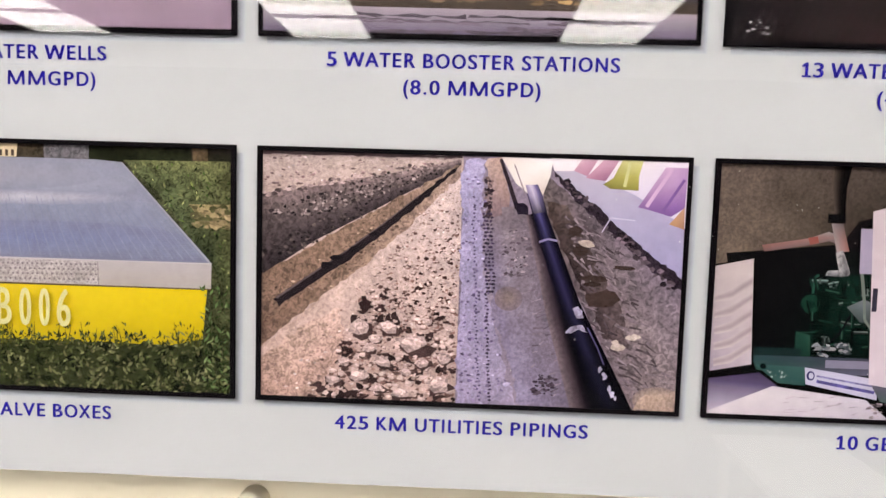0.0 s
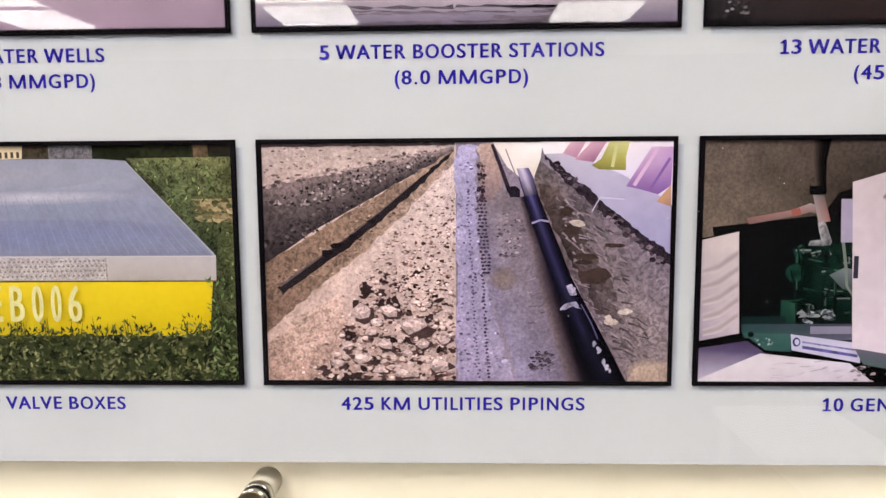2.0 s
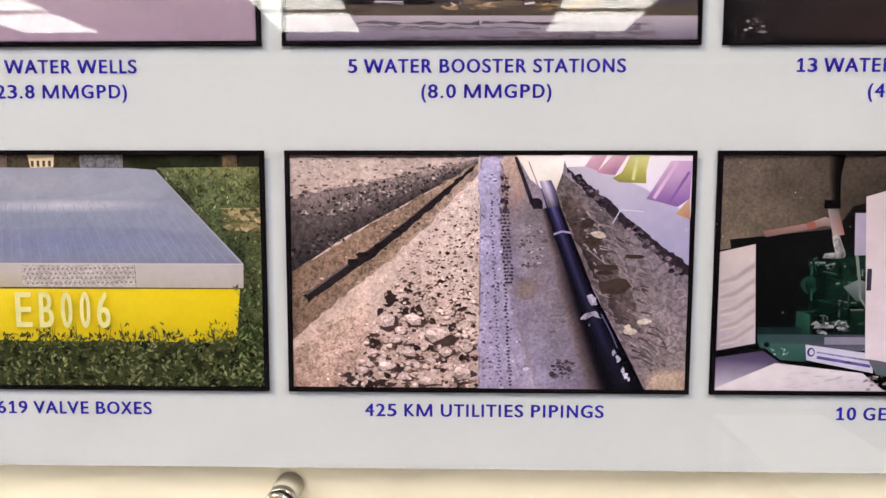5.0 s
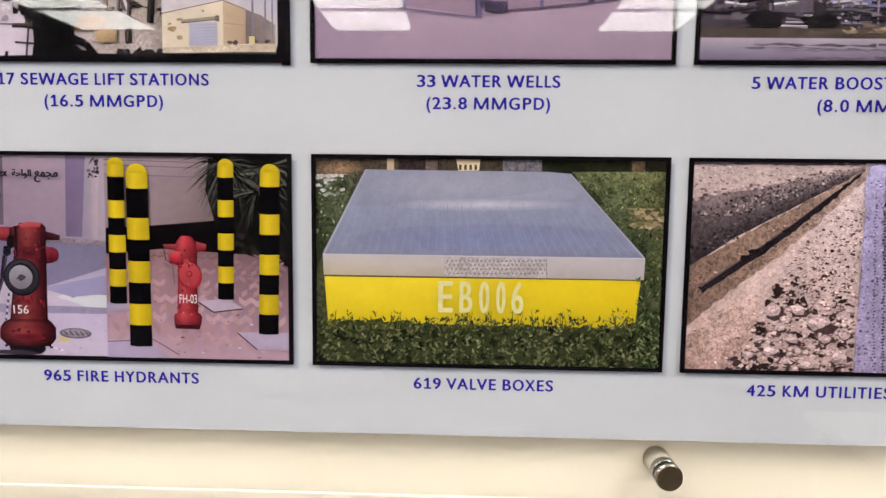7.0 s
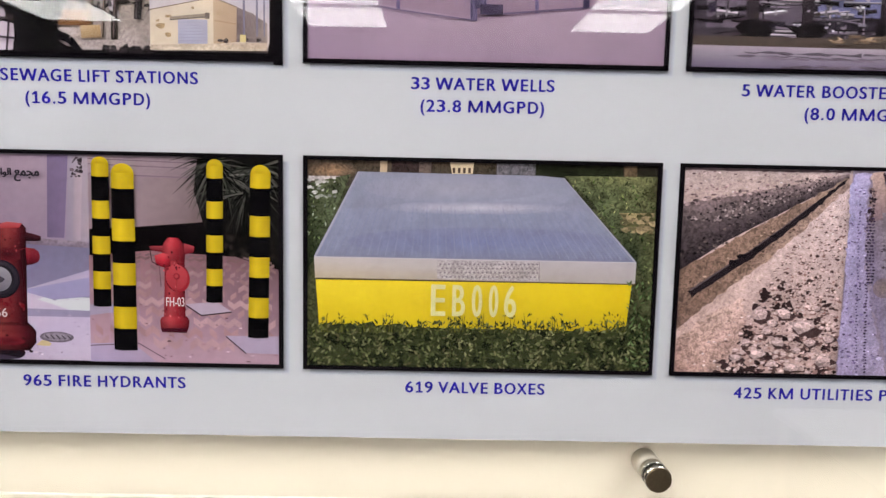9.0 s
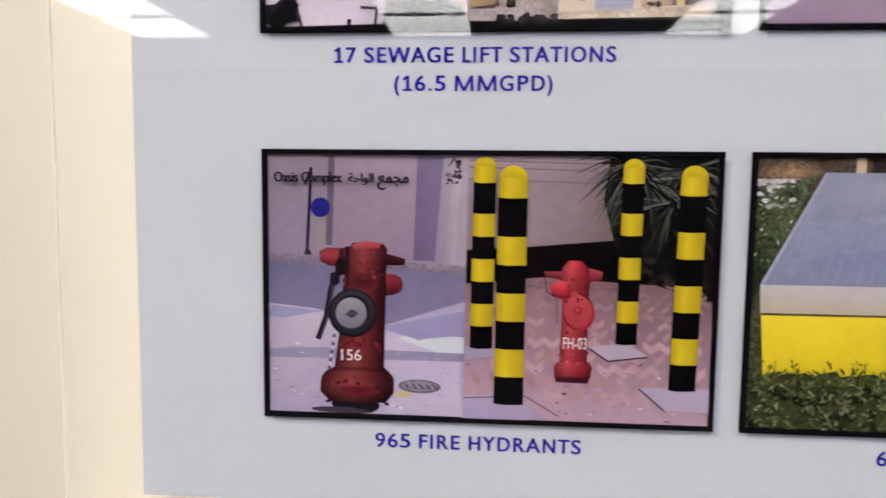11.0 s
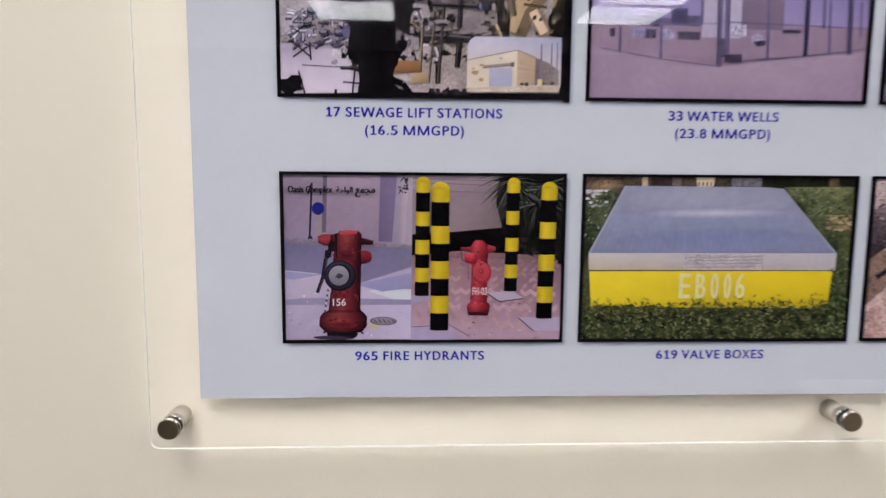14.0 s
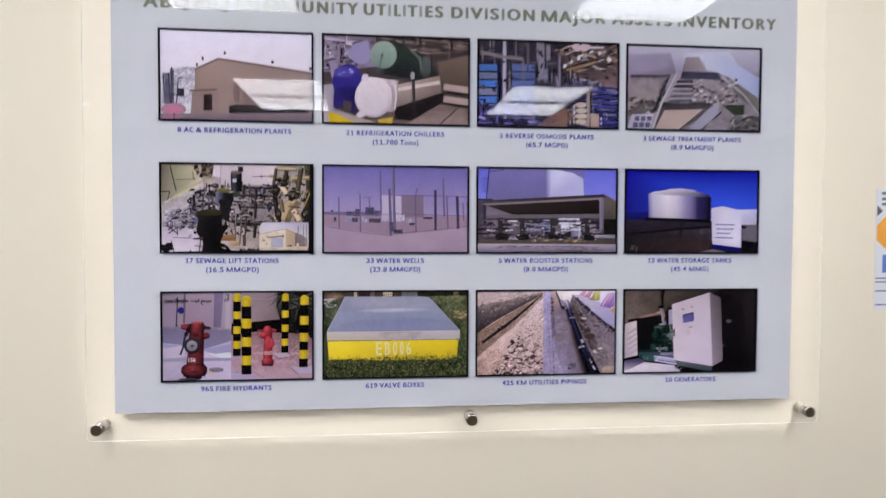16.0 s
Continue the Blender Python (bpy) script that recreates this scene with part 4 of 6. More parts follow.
p.tube([(152, 264, 156, 288, 0.85), (172, 254, 176, 298, 0.95), (206, 254, 206, 300, 0.9), (224, 258, 222, 300, 0.6)], [(0, (150, 66, 68)), (0.4, (166, 64, 68)), (1, (84, 26, 34))])
p.poly([(202, 258), (222, 250), (218, 312), (200, 312)], [(60, 36, 40), (112, 44, 48), (44, 20, 26), (40, 18, 24)], "soft")
p.tube([(318, 264, 320, 292, 0.8), (345, 270, 346, 292, 1), (366, 276, 364, 290, 0.9)], [(0, (92, 44, 52)), (0.5, (64, 28, 36)), (1, (36, 14, 22))])
p.tube([(292, 322, 300, 362, 0.8), (318, 312, 322, 366, 1.1), (346, 314, 344, 362, 0.9)], [(0, (140, 56, 60)), (0.5, (120, 36, 44)), (1, (64, 16, 26))])
p.disc(347, 338, 14, 21, (140, 52, 62), "soft", low=(92, 24, 34))
p.poly([(182, 316), (206, 310), (206, 340), (190, 350), (180, 340)], (36, 30, 42), "soft")
p.line([(186, 345), (176, 420), (156, 480)], 16, (44, 36, 48), "soft", 13)
p.line([(190, 345), (180, 420), (160, 476)], 4, (84, 74, 88), "soft", 3)
p.disc(240, 412, 60, 60, (46, 42, 52), "soft", 28, (26, 22, 30))
p.disc(240, 412, 54, 54, (62, 62, 68), "soft", 26, (40, 39, 45))
p.disc(238, 412, 45, 45, (34, 32, 38), "soft", 26, (52, 50, 56))
p.disc(236, 412, 38, 38, (160, 158, 160), "soft", 26, (122, 120, 126))
p.disc(238, 414, 11, 9, (92, 90, 96), "soft", 14, (60, 58, 64))
p.line([(222, 420), (236, 404), (252, 412), (232, 424)], 4, (70, 68, 74))
for k in range(9):
    p.disc(196 - k * 1.2, 470 + k * 10, 4, 6, (196, 190, 200) if k % 2 else (90, 80, 92), n=8)
p.glow(262, 334, 50, 20, (66, 26, 32), (106, 38, 44))
p.specks(14, box_in(226, 262, 310, 340), (1.5, 3), [(104, 38, 44), (86, 30, 36), (146, 70, 70)], "soft", 1.4)
p.specks(30, box_in(212, 478, 312, 552), (1.5, 4), [(104, 36, 42), (84, 28, 34), (140, 62, 62)], "soft", 1.4)
p.specks(30, box_in(172, 570, 342, 626), (2, 6), [(80, 28, 34), (56, 18, 24), (140, 62, 62)], "soft", 0.6)
p.poly([(300, 322), (318, 312), (322, 366), (304, 366)], [(70, 26, 32), (40, 16, 22), (34, 14, 20), (60, 20, 28)], "soft")
p.line([(222, 250), (226, 345)], 10, (40, 22, 28), "soft", 4)
p.glow(262, 604, 50, 12, (92, 28, 36), (116, 38, 46))
p.specks(12, box_in(210, 476, 312, 500), (3, 7), [(120, 36, 44), (104, 28, 36)], "soft", 1.3)
p.blob(206, 300, 12, 26, (34, 22, 26), "soft", 9, 0.3)
p.line([(300, 350), (312, 420), (318, 470)], 9, (64, 18, 28), "soft", 4)
for k in range(7):
    p.disc(186 + k * 24, 640 - abs(k - 3) * 2, 6, 4, (40, 20, 26), n=8)
a, b, t, l = p.place(217, 513), p.place(265, 513), p.place(240, 500), p.place(240, 527)
p.pending.append(("156", a[0], b[0], (t[2] + l[2]) / 2, t[2] - l[2], (232, 216, 220), "stencil_letters"))
# the paved yard beside it
p.depth = 0.86
p.rect(513, 10, 1100, 300, (160, 142, 150), "soft", (140, 122, 130))
p.poly([(513, 16), (860, 12), (850, 82), (513, 84)], [(182, 164, 168), (166, 150, 152), (150, 134, 136), (178, 160, 164)], "soft")
for y in (36, 52, 80):
    p.line([(513, y), (820, y + 2)], 3, (138, 120, 128))
p.poly([(513, 86), (850, 84), (862, 215), (640, 236), (513, 246)], [(168, 150, 154), (150, 134, 132), (134, 118, 116), (160, 142, 144), (164, 146, 150)], "soft")
p.poly([(513, 248), (640, 238), (860, 214), (990, 200), (1090, 300), (1090, 330), (513, 330)], (17, 13, 15), "soil")
p.poly([(850, 15), (1100, 8), (1094, 362), (960, 320), (868, 240), (836, 120)], [(34, 33, 30), (24, 24, 22), (30, 28, 26), (20, 19, 18), (26, 24, 22), (40, 38, 36)], "leaf")
for k in range(300):
    cx, cy = ((930, 70), (905, 30), (1000, 120), (1040, 40))[k % 4]
    a = p.rng.uniform(-3.5, 0.5) if k % 4 < 2 else p.rng.uniform(-3.3, 0.3)
    s = p.rng.uniform(50, 165)
    pale = p.rng.choice([(112, 112, 104), (78, 82, 72), (16, 16, 14), (18, 18, 16), (26, 27, 23), (50, 52, 46), (90, 92, 84), (14, 14, 12)])
    dx, dy = math.cos(a), -math.sin(a)
    p.line([(cx + dx * 12, cy + dy * 8), (cx + s * dx * 0.6, cy + s * dy * 0.55), (cx + s * dx, cy + s * dy * 0.85 + s * 0.16)], 5.5,
           p.tone(pale, 0.2), "plain", 0.8)
p.specks(60, wedge_in((850, 1085, 240), (960, 1085, 318)), (6, 16), [(12, 11, 10), (30, 28, 25), (46, 42, 38), (18, 16, 15)], "soil", 0.8)
p.depth = 1.0
p.poly([(513, 328), (700, 306), (960, 316), (1090, 350), (1094, 660), (513, 665)], [(150, 116, 118), (148, 114, 116), (128, 98, 102), (124, 96, 102), (184, 156, 164), (188, 160, 170)], "soft")
for j in range(14):
    y0 = 314 + j * j * 1.15 + j * 7.5
    s, h = 1 + j * 0.06, 6 + j * 1.5
    f = 0.70 + 0.30 * min(1, j / 8)
    c = tuple(v * f for v in ((174, 141, 141) if j % 2 else (184, 153, 154)))
    for k in range(-10, 24):
        x, w = 690 + (k * 26 - 200) * s, 13 * s
        for xa, ya, xb, yb in ((x, y0, x + w, y0 + h * 0.75), (x + w, y0 + h * 0.75, x + 2 * w, y0)):
            if 516 < xa and xb < 1084 and y0 + 2 * h < 650 and p.rng.random() < 0.72:
                p.poly([(xa, ya), (xb, yb), (xb, yb + h), (xa, ya + h)], p.tone(c, 0.045), "soft")
p.specks(120, box_in(520, 350, 1080, 640, 0.6), (2, 7), [(150, 120, 124), (188, 164, 170), (120, 94, 98)], "soft", 0.4)
p.poly([(514, 600), (640, 592), (712, 650), (514, 662)], [(176, 164, 186), (172, 160, 176), (166, 152, 170), (170, 160, 184)], "soft")
p.poly([(806, 466), (900, 456), (944, 484), (852, 498)], (178, 166, 176), "soft")
p.line([(806, 470), (852, 500), (944, 486)], 4, (70, 56, 60))
p.poly([(925, 560), (1085, 556), (1092, 612), (985, 612)], (178, 166, 182), "soft")
p.line([(925, 562), (985, 614)], 4, (90, 74, 80))
p.poly([(514, 478), (590, 474), (590, 500), (514, 512)], (166, 156, 172), "soft")
p.line([(514, 606), (660, 594), (740, 640)], 3, (110, 92, 100))


def bollard(x0, x1, top, low, bands, lean=0):
    """A round post in black and yellow bands with a domed head."""
    n, w = bands, x1 - x0
    head = (x1 - x0) * 0.45
    step = (low - top - head) / n
    yel, dark = (214, 190, 44), (12, 11, 14)
    k = 12
    pts = [(x0 + w * 0.5 - w * 0.5 * math.cos(math.pi * i / k), top + head - head * math.sin(math.pi * i / k)) for i in range(k + 1)]
    p.poly(pts, [tuple(v * (0.86 + 0.16 * math.sin(math.pi * i / k)) for v in yel) for i in range(k + 1)], "soft")
    for i in range(n):
        y, y2 = top + head + i * step, top + head + (i + 1) * step
        dx, dx2 = lean * i / n, lean * (i + 1) / n
        c = yel if i % 2 == 0 else dark
        if i == 0:
            y2 -= step * 0.35
        if i == 1:
            y -= step * 0.35
        if i == 0:
            y -= 4
        edge = tuple(v * 0.82 for v in c)
        p.poly([(x0 + dx, y), (x0 + dx + w * 0.35, y + 2), (x0 + dx2 + w * 0.35, y2 + 3), (x0 + dx2, y2)], [edge, c, c, edge], "soft")
        p.poly([(x0 + dx + w * 0.35, y + 2), (x1 + dx, y), (x1 + dx2, y2), (x0 + dx2 + w * 0.35, y2 + 3)], [c, edge, edge, c], "soft")


bollard(526, 580, 28, 482, 8)
bollard(586, 656, 46, 616, 8)
bollard(880, 930, 24, 457, 8, -12)
bollard(1014, 1076, 36, 562, 8, -22)
# small hydrant
RED = [(0, (136, 46, 52)), (0.3, (178, 72, 76)), (0.6, (160, 52, 58)), (1, (98, 26, 36))]
p.tube([(744, 318, 806, 316, 0.9), (742, 420, 804, 418, 1.0), (738, 510, 804, 508, 0.95)], RED)
p.tube([(732, 508, 808, 504, 1.05), (726, 520, 816, 516, 1.0), (728, 546, 812, 542, 0.7)], RED)
p.poly([(728, 544), (812, 542), (806, 556), (732, 556)], (70, 22, 34), "soft")
p.tube([(756, 264, 788, 264, 1.2), (742, 282, 802, 282, 1.1), (736, 306, 808, 306, 0.95), (742, 336, 806, 332, 0.8)], RED)
p.tube([(804, 280, 806, 314, 0.9), (836, 288, 834, 306, 0.95)], [(0, (190, 84, 88)), (1, (120, 30, 42))])
p.tube([(698, 292, 700, 304, 0.8), (740, 290, 738, 310, 0.9)], [(0, (180, 80, 84)), (1, (112, 28, 40))])
p.tube([(714, 320, 718, 350, 0.95), (740, 312, 742, 356, 1.1), (764, 316, 762, 352, 0.8)], [(0, (196, 80, 84)), (0.5, (176, 50, 60)), (1, (112, 26, 38))])
p.disc(783, 387, 37, 43, (110, 32, 40), "soft", 22, (96, 26, 36))
p.disc(782, 382, 9, 9, (136, 40, 48), "soft")
p.disc(786, 390, 34, 40, (170, 58, 64), "soft", 22, (150, 44, 52))
p.disc(780, 384, 33, 39, (184, 76, 80), "soft", 22, (164, 60, 66))
p.disc(780, 382, 10, 10, (140, 44, 52), "soft")
p.disc(779, 381, 6, 6, (176, 72, 76), "soft")
p.specks(26, box_in(740, 300, 806, 540), (1.5, 4), [(120, 38, 44), (196, 96, 98), (90, 28, 36)], "soft", 1.3)
p.line([(700, 296), (706, 340), (728, 350)], 2.5, (60, 36, 40))
p.line([(780, 392), (776, 470)], 3, (150, 60, 60))
p.line([(728, 350), (732, 415)], 3, (120, 90, 96))
a, b, t, l = p.place(747, 460), p.place(802, 460), p.place(775, 446), p.place(775, 474)
p.pending.append(("FH-03", a[0], b[0], (t[2] + l[2]) / 2, t[2] - l[2], (236, 222, 226), "stencil_letters"))
p.done("photograph of two red fire hydrants among striped bollards")

# -- generator set
p = Photo(2, 3, ((15, 20), (725, 20), (720, 468), (12, 468)), 23)
p.depth = 0.8
p.rect(0, 10, 740, 480, (30, 25, 28), "soft", (14, 12, 14))
p.poly([(0, 10), (560, 10), (470, 50), (250, 120), (220, 165), (20, 200)], [(122, 107, 98), (42, 36, 37), (56, 48, 46), (74, 64, 57), (80, 69, 61), (132, 116, 103)], "soil")
p.poly([(520, 20), (730, 20), (725, 468), (540, 440), (530, 60)], [(26, 22, 24), (50, 44, 46), (22, 18, 20), (8, 7, 8), (12, 10, 12)], "soil")
p.line([(505, 40), (640, 100)], 8, (22, 18, 20))
p.line([(640, 90), (660, 300)], 10, (20, 18, 20))
p.poly([(535, 115), (635, 105), (640, 330), (540, 340)], (24, 21, 24), "soft")
p.blob(572, 194, 15, 9, (110, 106, 110), "soft")
p.blob(545, 325, 12, 8, (100, 98, 104), "soft")
p.poly([(40, 180), (220, 160), (280, 180), (280, 400), (80, 400)], [(24, 22, 24), (18, 18, 20), (26, 30, 30), (24, 40, 36), (18, 20, 22)], "soft")
# engine
p.depth = 0.62
p.poly([(190, 220), (282, 205), (282, 350), (185, 350)], [(16, 34, 29), (26, 50, 42), (22, 44, 38), (12, 28, 25)], "soil")
p.quad = ((55, 15), (1650, 15), (1610, 985), (22, 978))
p.tube([(482, 30, 545, 30, 0.9), (478, 110, 528, 110, 1), (486, 210, 526, 210, 1)], [(0, (104, 90, 84)), (0.35, (60, 52, 50)), (0.6, (26, 22, 23)), (1, (18, 15, 17))])
p.rect(465, 205, 528, 238, (20, 18, 22))
p.poly([(230, 326), (400, 296), (470, 270), (520, 290), (520, 320), (470, 305), (420, 318), (240, 350)], [(170, 120, 116), (196, 150, 146), (190, 178, 180), (176, 150, 146), (140, 110, 110), (150, 130, 130), (170, 120, 120), (150, 116, 116)], "soft")
p.poly([(395, 295), (430, 288), (436, 312), (404, 320)], (190, 110, 100), "soft")
p.poly([(478, 240), (520, 240), (545, 340), (500, 345)], [(176, 166, 166), (120, 110, 112), (190, 130, 120), (200, 180, 178)], "soft")
p.poly([(496, 345), (524, 338), (552, 420), (540, 436), (462, 432), (470, 414), (510, 410)], [(190, 186, 186), (150, 146, 148), (176, 172, 174), (120, 116, 120), (140, 138, 142), (190, 188, 190), (200, 196, 196)], "rough")
p.line([(420, 500), (424, 440), (440, 430)], 9, (56, 104, 88), "soft")
p.blob(412, 540, 34, 36, (38, 78, 64), "soil", 12, 0.12)
p.blob(412, 540, 16, 18, (26, 60, 50), "soft")
p.poly([(480, 440), (630, 420), (640, 690), (440, 640), (480, 600)], [(20, 42, 35), (32, 62, 52), (24, 52, 43), (16, 38, 32), (26, 52, 44)], "soil")
p.pipework(60, box_in(390, 450, 630, 700), (14, 70), (4, 14), [(28, 52, 44), (56, 92, 78), (36, 66, 56), (16, 26, 24), (100, 112, 108)])
p.poly([(540, 545), (600, 515), (640, 530), (640, 610), (590, 600)], [(120, 128, 130), (150, 156, 160), (130, 136, 140), (70, 84, 80), (92, 104, 104)], "soft")
p.line([(590, 420), (602, 520), (606, 590), (640, 640)], 12, (150, 160, 150), "soft", 9)
p.line([(555, 575), (520, 640), (450, 720), (415, 800)], 7, (28, 26, 34), "soft")
p.poly([(360, 640), (412, 655), (415, 745), (355, 740)], [(50, 90, 76), (60, 104, 88), (36, 72, 60), (32, 64, 54)], "soft")
p.rect(185, 705, 380, 735, (36, 56, 56), "soft")
p.poly([(200, 735), (640, 735), (660, 800), (400, 800), (220, 790)], [(60, 84, 90), (92, 92, 112), (130, 126, 150), (110, 112, 130), (60, 100, 90)], "soft")
p.poly([(215, 770), (400, 775), (400, 845), (300, 838)], [(70, 112, 106), (80, 122, 116), (62, 102, 98), (76, 118, 110)], "soft")
p.specks(14, box_in(255, 792, 330, 818), (3, 5), [(206, 214, 210)])
p.disc(245, 776, 12, 11, (20, 34, 34), "soft")
p.rect(470, 745, 640, 775, (170, 164, 186), "soft")
p.specks(26, box_in(430, 685, 560, 730), (6, 18), [(170, 170, 176), (90, 100, 104), (206, 204, 206)], "soft")
p.depth = 0.8
p.poly([(396, 775), (660, 812), (660, 890), (400, 838)], (216, 210, 232), "soft")
p.disc(418, 806, 15, 18, (70, 62, 120), "soft")
p.disc(420, 806, 9, 12, (216, 210, 232), "soft")
p.line([(440, 806), (640, 838)], 7, (150, 142, 186), "rough")
p.line([(440, 826), (650, 862)], 12, (104, 96, 160), "rough")
p.depth = 0.88
p.poly([(58, 408), (200, 376), (202, 770), (48, 800)], [(206, 190, 190), (222, 206, 204), (206, 190, 198), (176, 162, 176)], "soft")
for k in range(5):
    y = 480 + k * 60
    p.tube([(60, y + 34, 62, y + 62, 1), (120, y + 14, 124, y + 48, 1), (196, y - 36, 197, y - 6, 1)], [(0, (206, 190, 192)), (0.5, (176, 160, 166)), (1, (214, 198, 198))])
p.line([(202, 380), (204, 790)], 8, (14, 12, 14))
p.poly([(30, 830), (230, 800), (300, 850), (35, 955)], [(96, 82, 114), (74, 62, 92), (96, 82, 114), (206, 194, 212)], "soft")
p.poly([(35, 955), (280, 850), (620, 890), (720, 985), (30, 985)], [(226, 214, 222), (232, 222, 226), (222, 212, 224), (206, 196, 208), (232, 220, 226)], "soft")
p.specks(22, box_in(620, 900, 720, 970), (5, 12), [(150, 136, 142), (186, 172, 174), (96, 84, 90)], "soft", 0.5)
for k in range(16):
    x, y = p.rng.uniform(320, 640), p.rng.uniform(880, 960)
    p.line([(x, y), (x + p.rng.uniform(15, 50), y + p.rng.uniform(-12, 4))], 2.5, p.tone((176, 160, 168), 0.12), "soft", 1)
p.rect(578, 255, 640, 420, (176, 164, 186), "soft")
p.quad = ((15, 20), (725, 20), (720, 468), (12, 468))
# control cabinet
p.depth = 0.95
p.poly([(268, 102), (468, 40), (486, 435), (280, 398)], [(206, 190, 194), (198, 182, 190), (214, 200, 214), (224, 208, 216)], "soft")
p.poly([(468, 40), (528, 70), (540, 405), (486, 435)], [(120, 108, 112), (92, 82, 86), (126, 114, 122), (160, 146, 156)], "soft")
p.poly([(325, 156), (384, 143), (386, 192), (328, 202)], [(70, 66, 110), (60, 56, 104), (96, 90, 150), (104, 98, 150)])
for k in range(3):
    p.line([(334, 168 + k * 11), (376, 160 + k * 11)], 3, (120, 116, 170))
p.blob(356, 252, 14, 20, (206, 186, 184), "soft")
p.blob(368, 224, 14, 4, (170, 152, 150))
p.blob(325, 128, 9, 4, (150, 130, 128))
p.blob(372, 117, 9, 4, (150, 130, 128))
p.rect(276, 232, 284, 272, (60, 56, 72))
p.poly([(284, 399), (486, 435), (480, 465), (300, 428)], [(110, 104, 120), (90, 98, 104), (60, 84, 80), (84, 104, 100)], "soft")
p.poly([(540, 405), (720, 380), (720, 468), (480, 468)], (20, 17, 20), "soft")
p.pending = []
p.done("photograph of a diesel generator and its pale control cabinet")

# -- sewage lift station: a room full of pumps and pipes
p = Photo(1, 0, ((36, 50), (1047, 60), (1047, 655), (48, 650)), 10)
p.rect(30, 45, 1050, 660, (176, 164, 164), "soil", (166, 152, 150))
p.poly([(36, 55), (300, 55), (340, 150), (60, 340)], [(104, 98, 78), (160, 150, 128), (200, 190, 176), (142, 134, 112)], "soft")
p.poly([(90, 70), (250, 65), (300, 150), (140, 240)], [(140, 136, 108), (180, 172, 146), (184, 176, 148), (150, 144, 116)], "soft")
p.ragged([(92, 296), (180, 240), (300, 176), (312, 206), (220, 262), (112, 316)], [(176, 172, 90), (196, 192, 110), (176, 168, 110), (190, 182, 130), (206, 200, 96), (196, 190, 120)], "soft", 4)
p.line([(104, 70), (146, 238)], 8, (64, 58, 40), "soft", 6)
p.line([(50, 242), (105, 242), (92, 300)], 7, (60, 54, 44), "soft", 5)
p.line([(135, 165), (270, 160)], 5, (104, 98, 72), "soft")
p.line([(250, 110), (262, 170)], 6, (110, 96, 70), "soft")
p.poly([(50, 320), (320, 180), (350, 250), (60, 450)], [(176, 168, 162), (206, 196, 186), (176, 166, 168), (196, 184, 190)], "soil")
p.ragged([(300, 70), (400, 65), (420, 180), (340, 250), (310, 170)], [(96, 84, 70), (120, 104, 96), (190, 176, 180), (200, 188, 186), (170, 156, 140)], "soil", 6)
p.specks(40, box_in(270, 70, 390, 140), (5, 14), [(70, 58, 46), (120, 102, 80), (48, 40, 36)], "soil", 1.2)
p.poly([(390, 66), (430, 66), (430, 150), (380, 140)], (214, 202, 206), "soft")
p.poly([(436, 64), (805, 72), (800, 200), (436, 196)], [(206, 192, 196), (222, 206, 206), (216, 200, 204), (196, 182, 188)], "soft")
p.poly([(560, 196), (830, 200), (830, 450), (560, 450)], [(160, 148, 148), (176, 162, 158), (150, 138, 136), (140, 128, 128)], "soil")
p.poly([(560, 440), (700, 440), (700, 640), (440, 640), (420, 540)], [(150, 138, 120), (160, 148, 130), (176, 162, 158), (190, 176, 172), (200, 188, 184)], "soil")
p.poly([(55, 470), (310, 480), (330, 645), (55, 645)], [(190, 176, 190), (206, 190, 196), (222, 208, 216), (226, 212, 216)], "soft")
p.line([(130, 545), (310, 552)], 4, (96, 84, 92), "soft")
p.line([(60, 470), (330, 480)], 6, (130, 116, 130), "soft")
p.pipework(120, box_in(230, 200, 600, 560), (24, 90), (7, 22), [(70, 63, 64), (120, 110, 112), (46, 41, 42), (150, 140, 142), (92, 84, 70), (40, 36, 38)], (0, 0, 90, 90, 12, -14, 70, -40))
p.specks(220, box_in(230, 210, 600, 540), (5, 18), [(60, 54, 54), (110, 101, 100), (150, 140, 140), (44, 39, 40), (190, 180, 182)], "soil", 0.7)
p.pipework(60, box_in(590, 200, 830, 470), (24, 90), (6, 18), [(60, 54, 52), (104, 94, 90), (130, 118, 112), (44, 39, 40)], (0, 0, 90, 8, -10))
p.specks(120, box_in(590, 210, 840, 560), (6, 20), [(120, 109, 104), (84, 76, 72), (140, 128, 122), (60, 53, 50)], "soil", 0.5)
# small valves along the far wall
p.pipework(56, box_in(90, 370, 300, 480), (18, 60), (5, 12), [(170, 162, 176), (120, 113, 130), (196, 188, 200), (92, 85, 100), (150, 142, 158)], (0, 10, -20, 90, 0, -40))
p.specks(50, box_in(90, 360, 300, 480), (4, 13), [(110, 102, 116), (70, 63, 74), (150, 142, 154)], "soil", 0.7)
p.pipework(40, box_in(240, 240, 420, 380), (20, 60), (8, 18), [(60, 54, 56), (96, 88, 96), (150, 140, 150), (44, 40, 44)], (0, 90, 80, -20, 30))
for x, y in ((165, 370), (245, 350), (205, 440), (255, 440)):
    p.blob(x, y, 20, 14, (60, 54, 70), "soft", 12, 0.15)
    p.blob(x - 4, y - 5, 12, 6, (150, 144, 160), "soft", 10, 0.2)
for pts in ([(90, 462), (160, 520)], [(155, 470), (160, 530)], [(100, 520), (155, 480)], [(118, 565), (140, 640)], [(310, 545), (300, 640)], [(268, 600), (335, 605)], [(60, 600), (75, 640)]):
    p.line(pts, 6, (74, 62, 70), "soft")
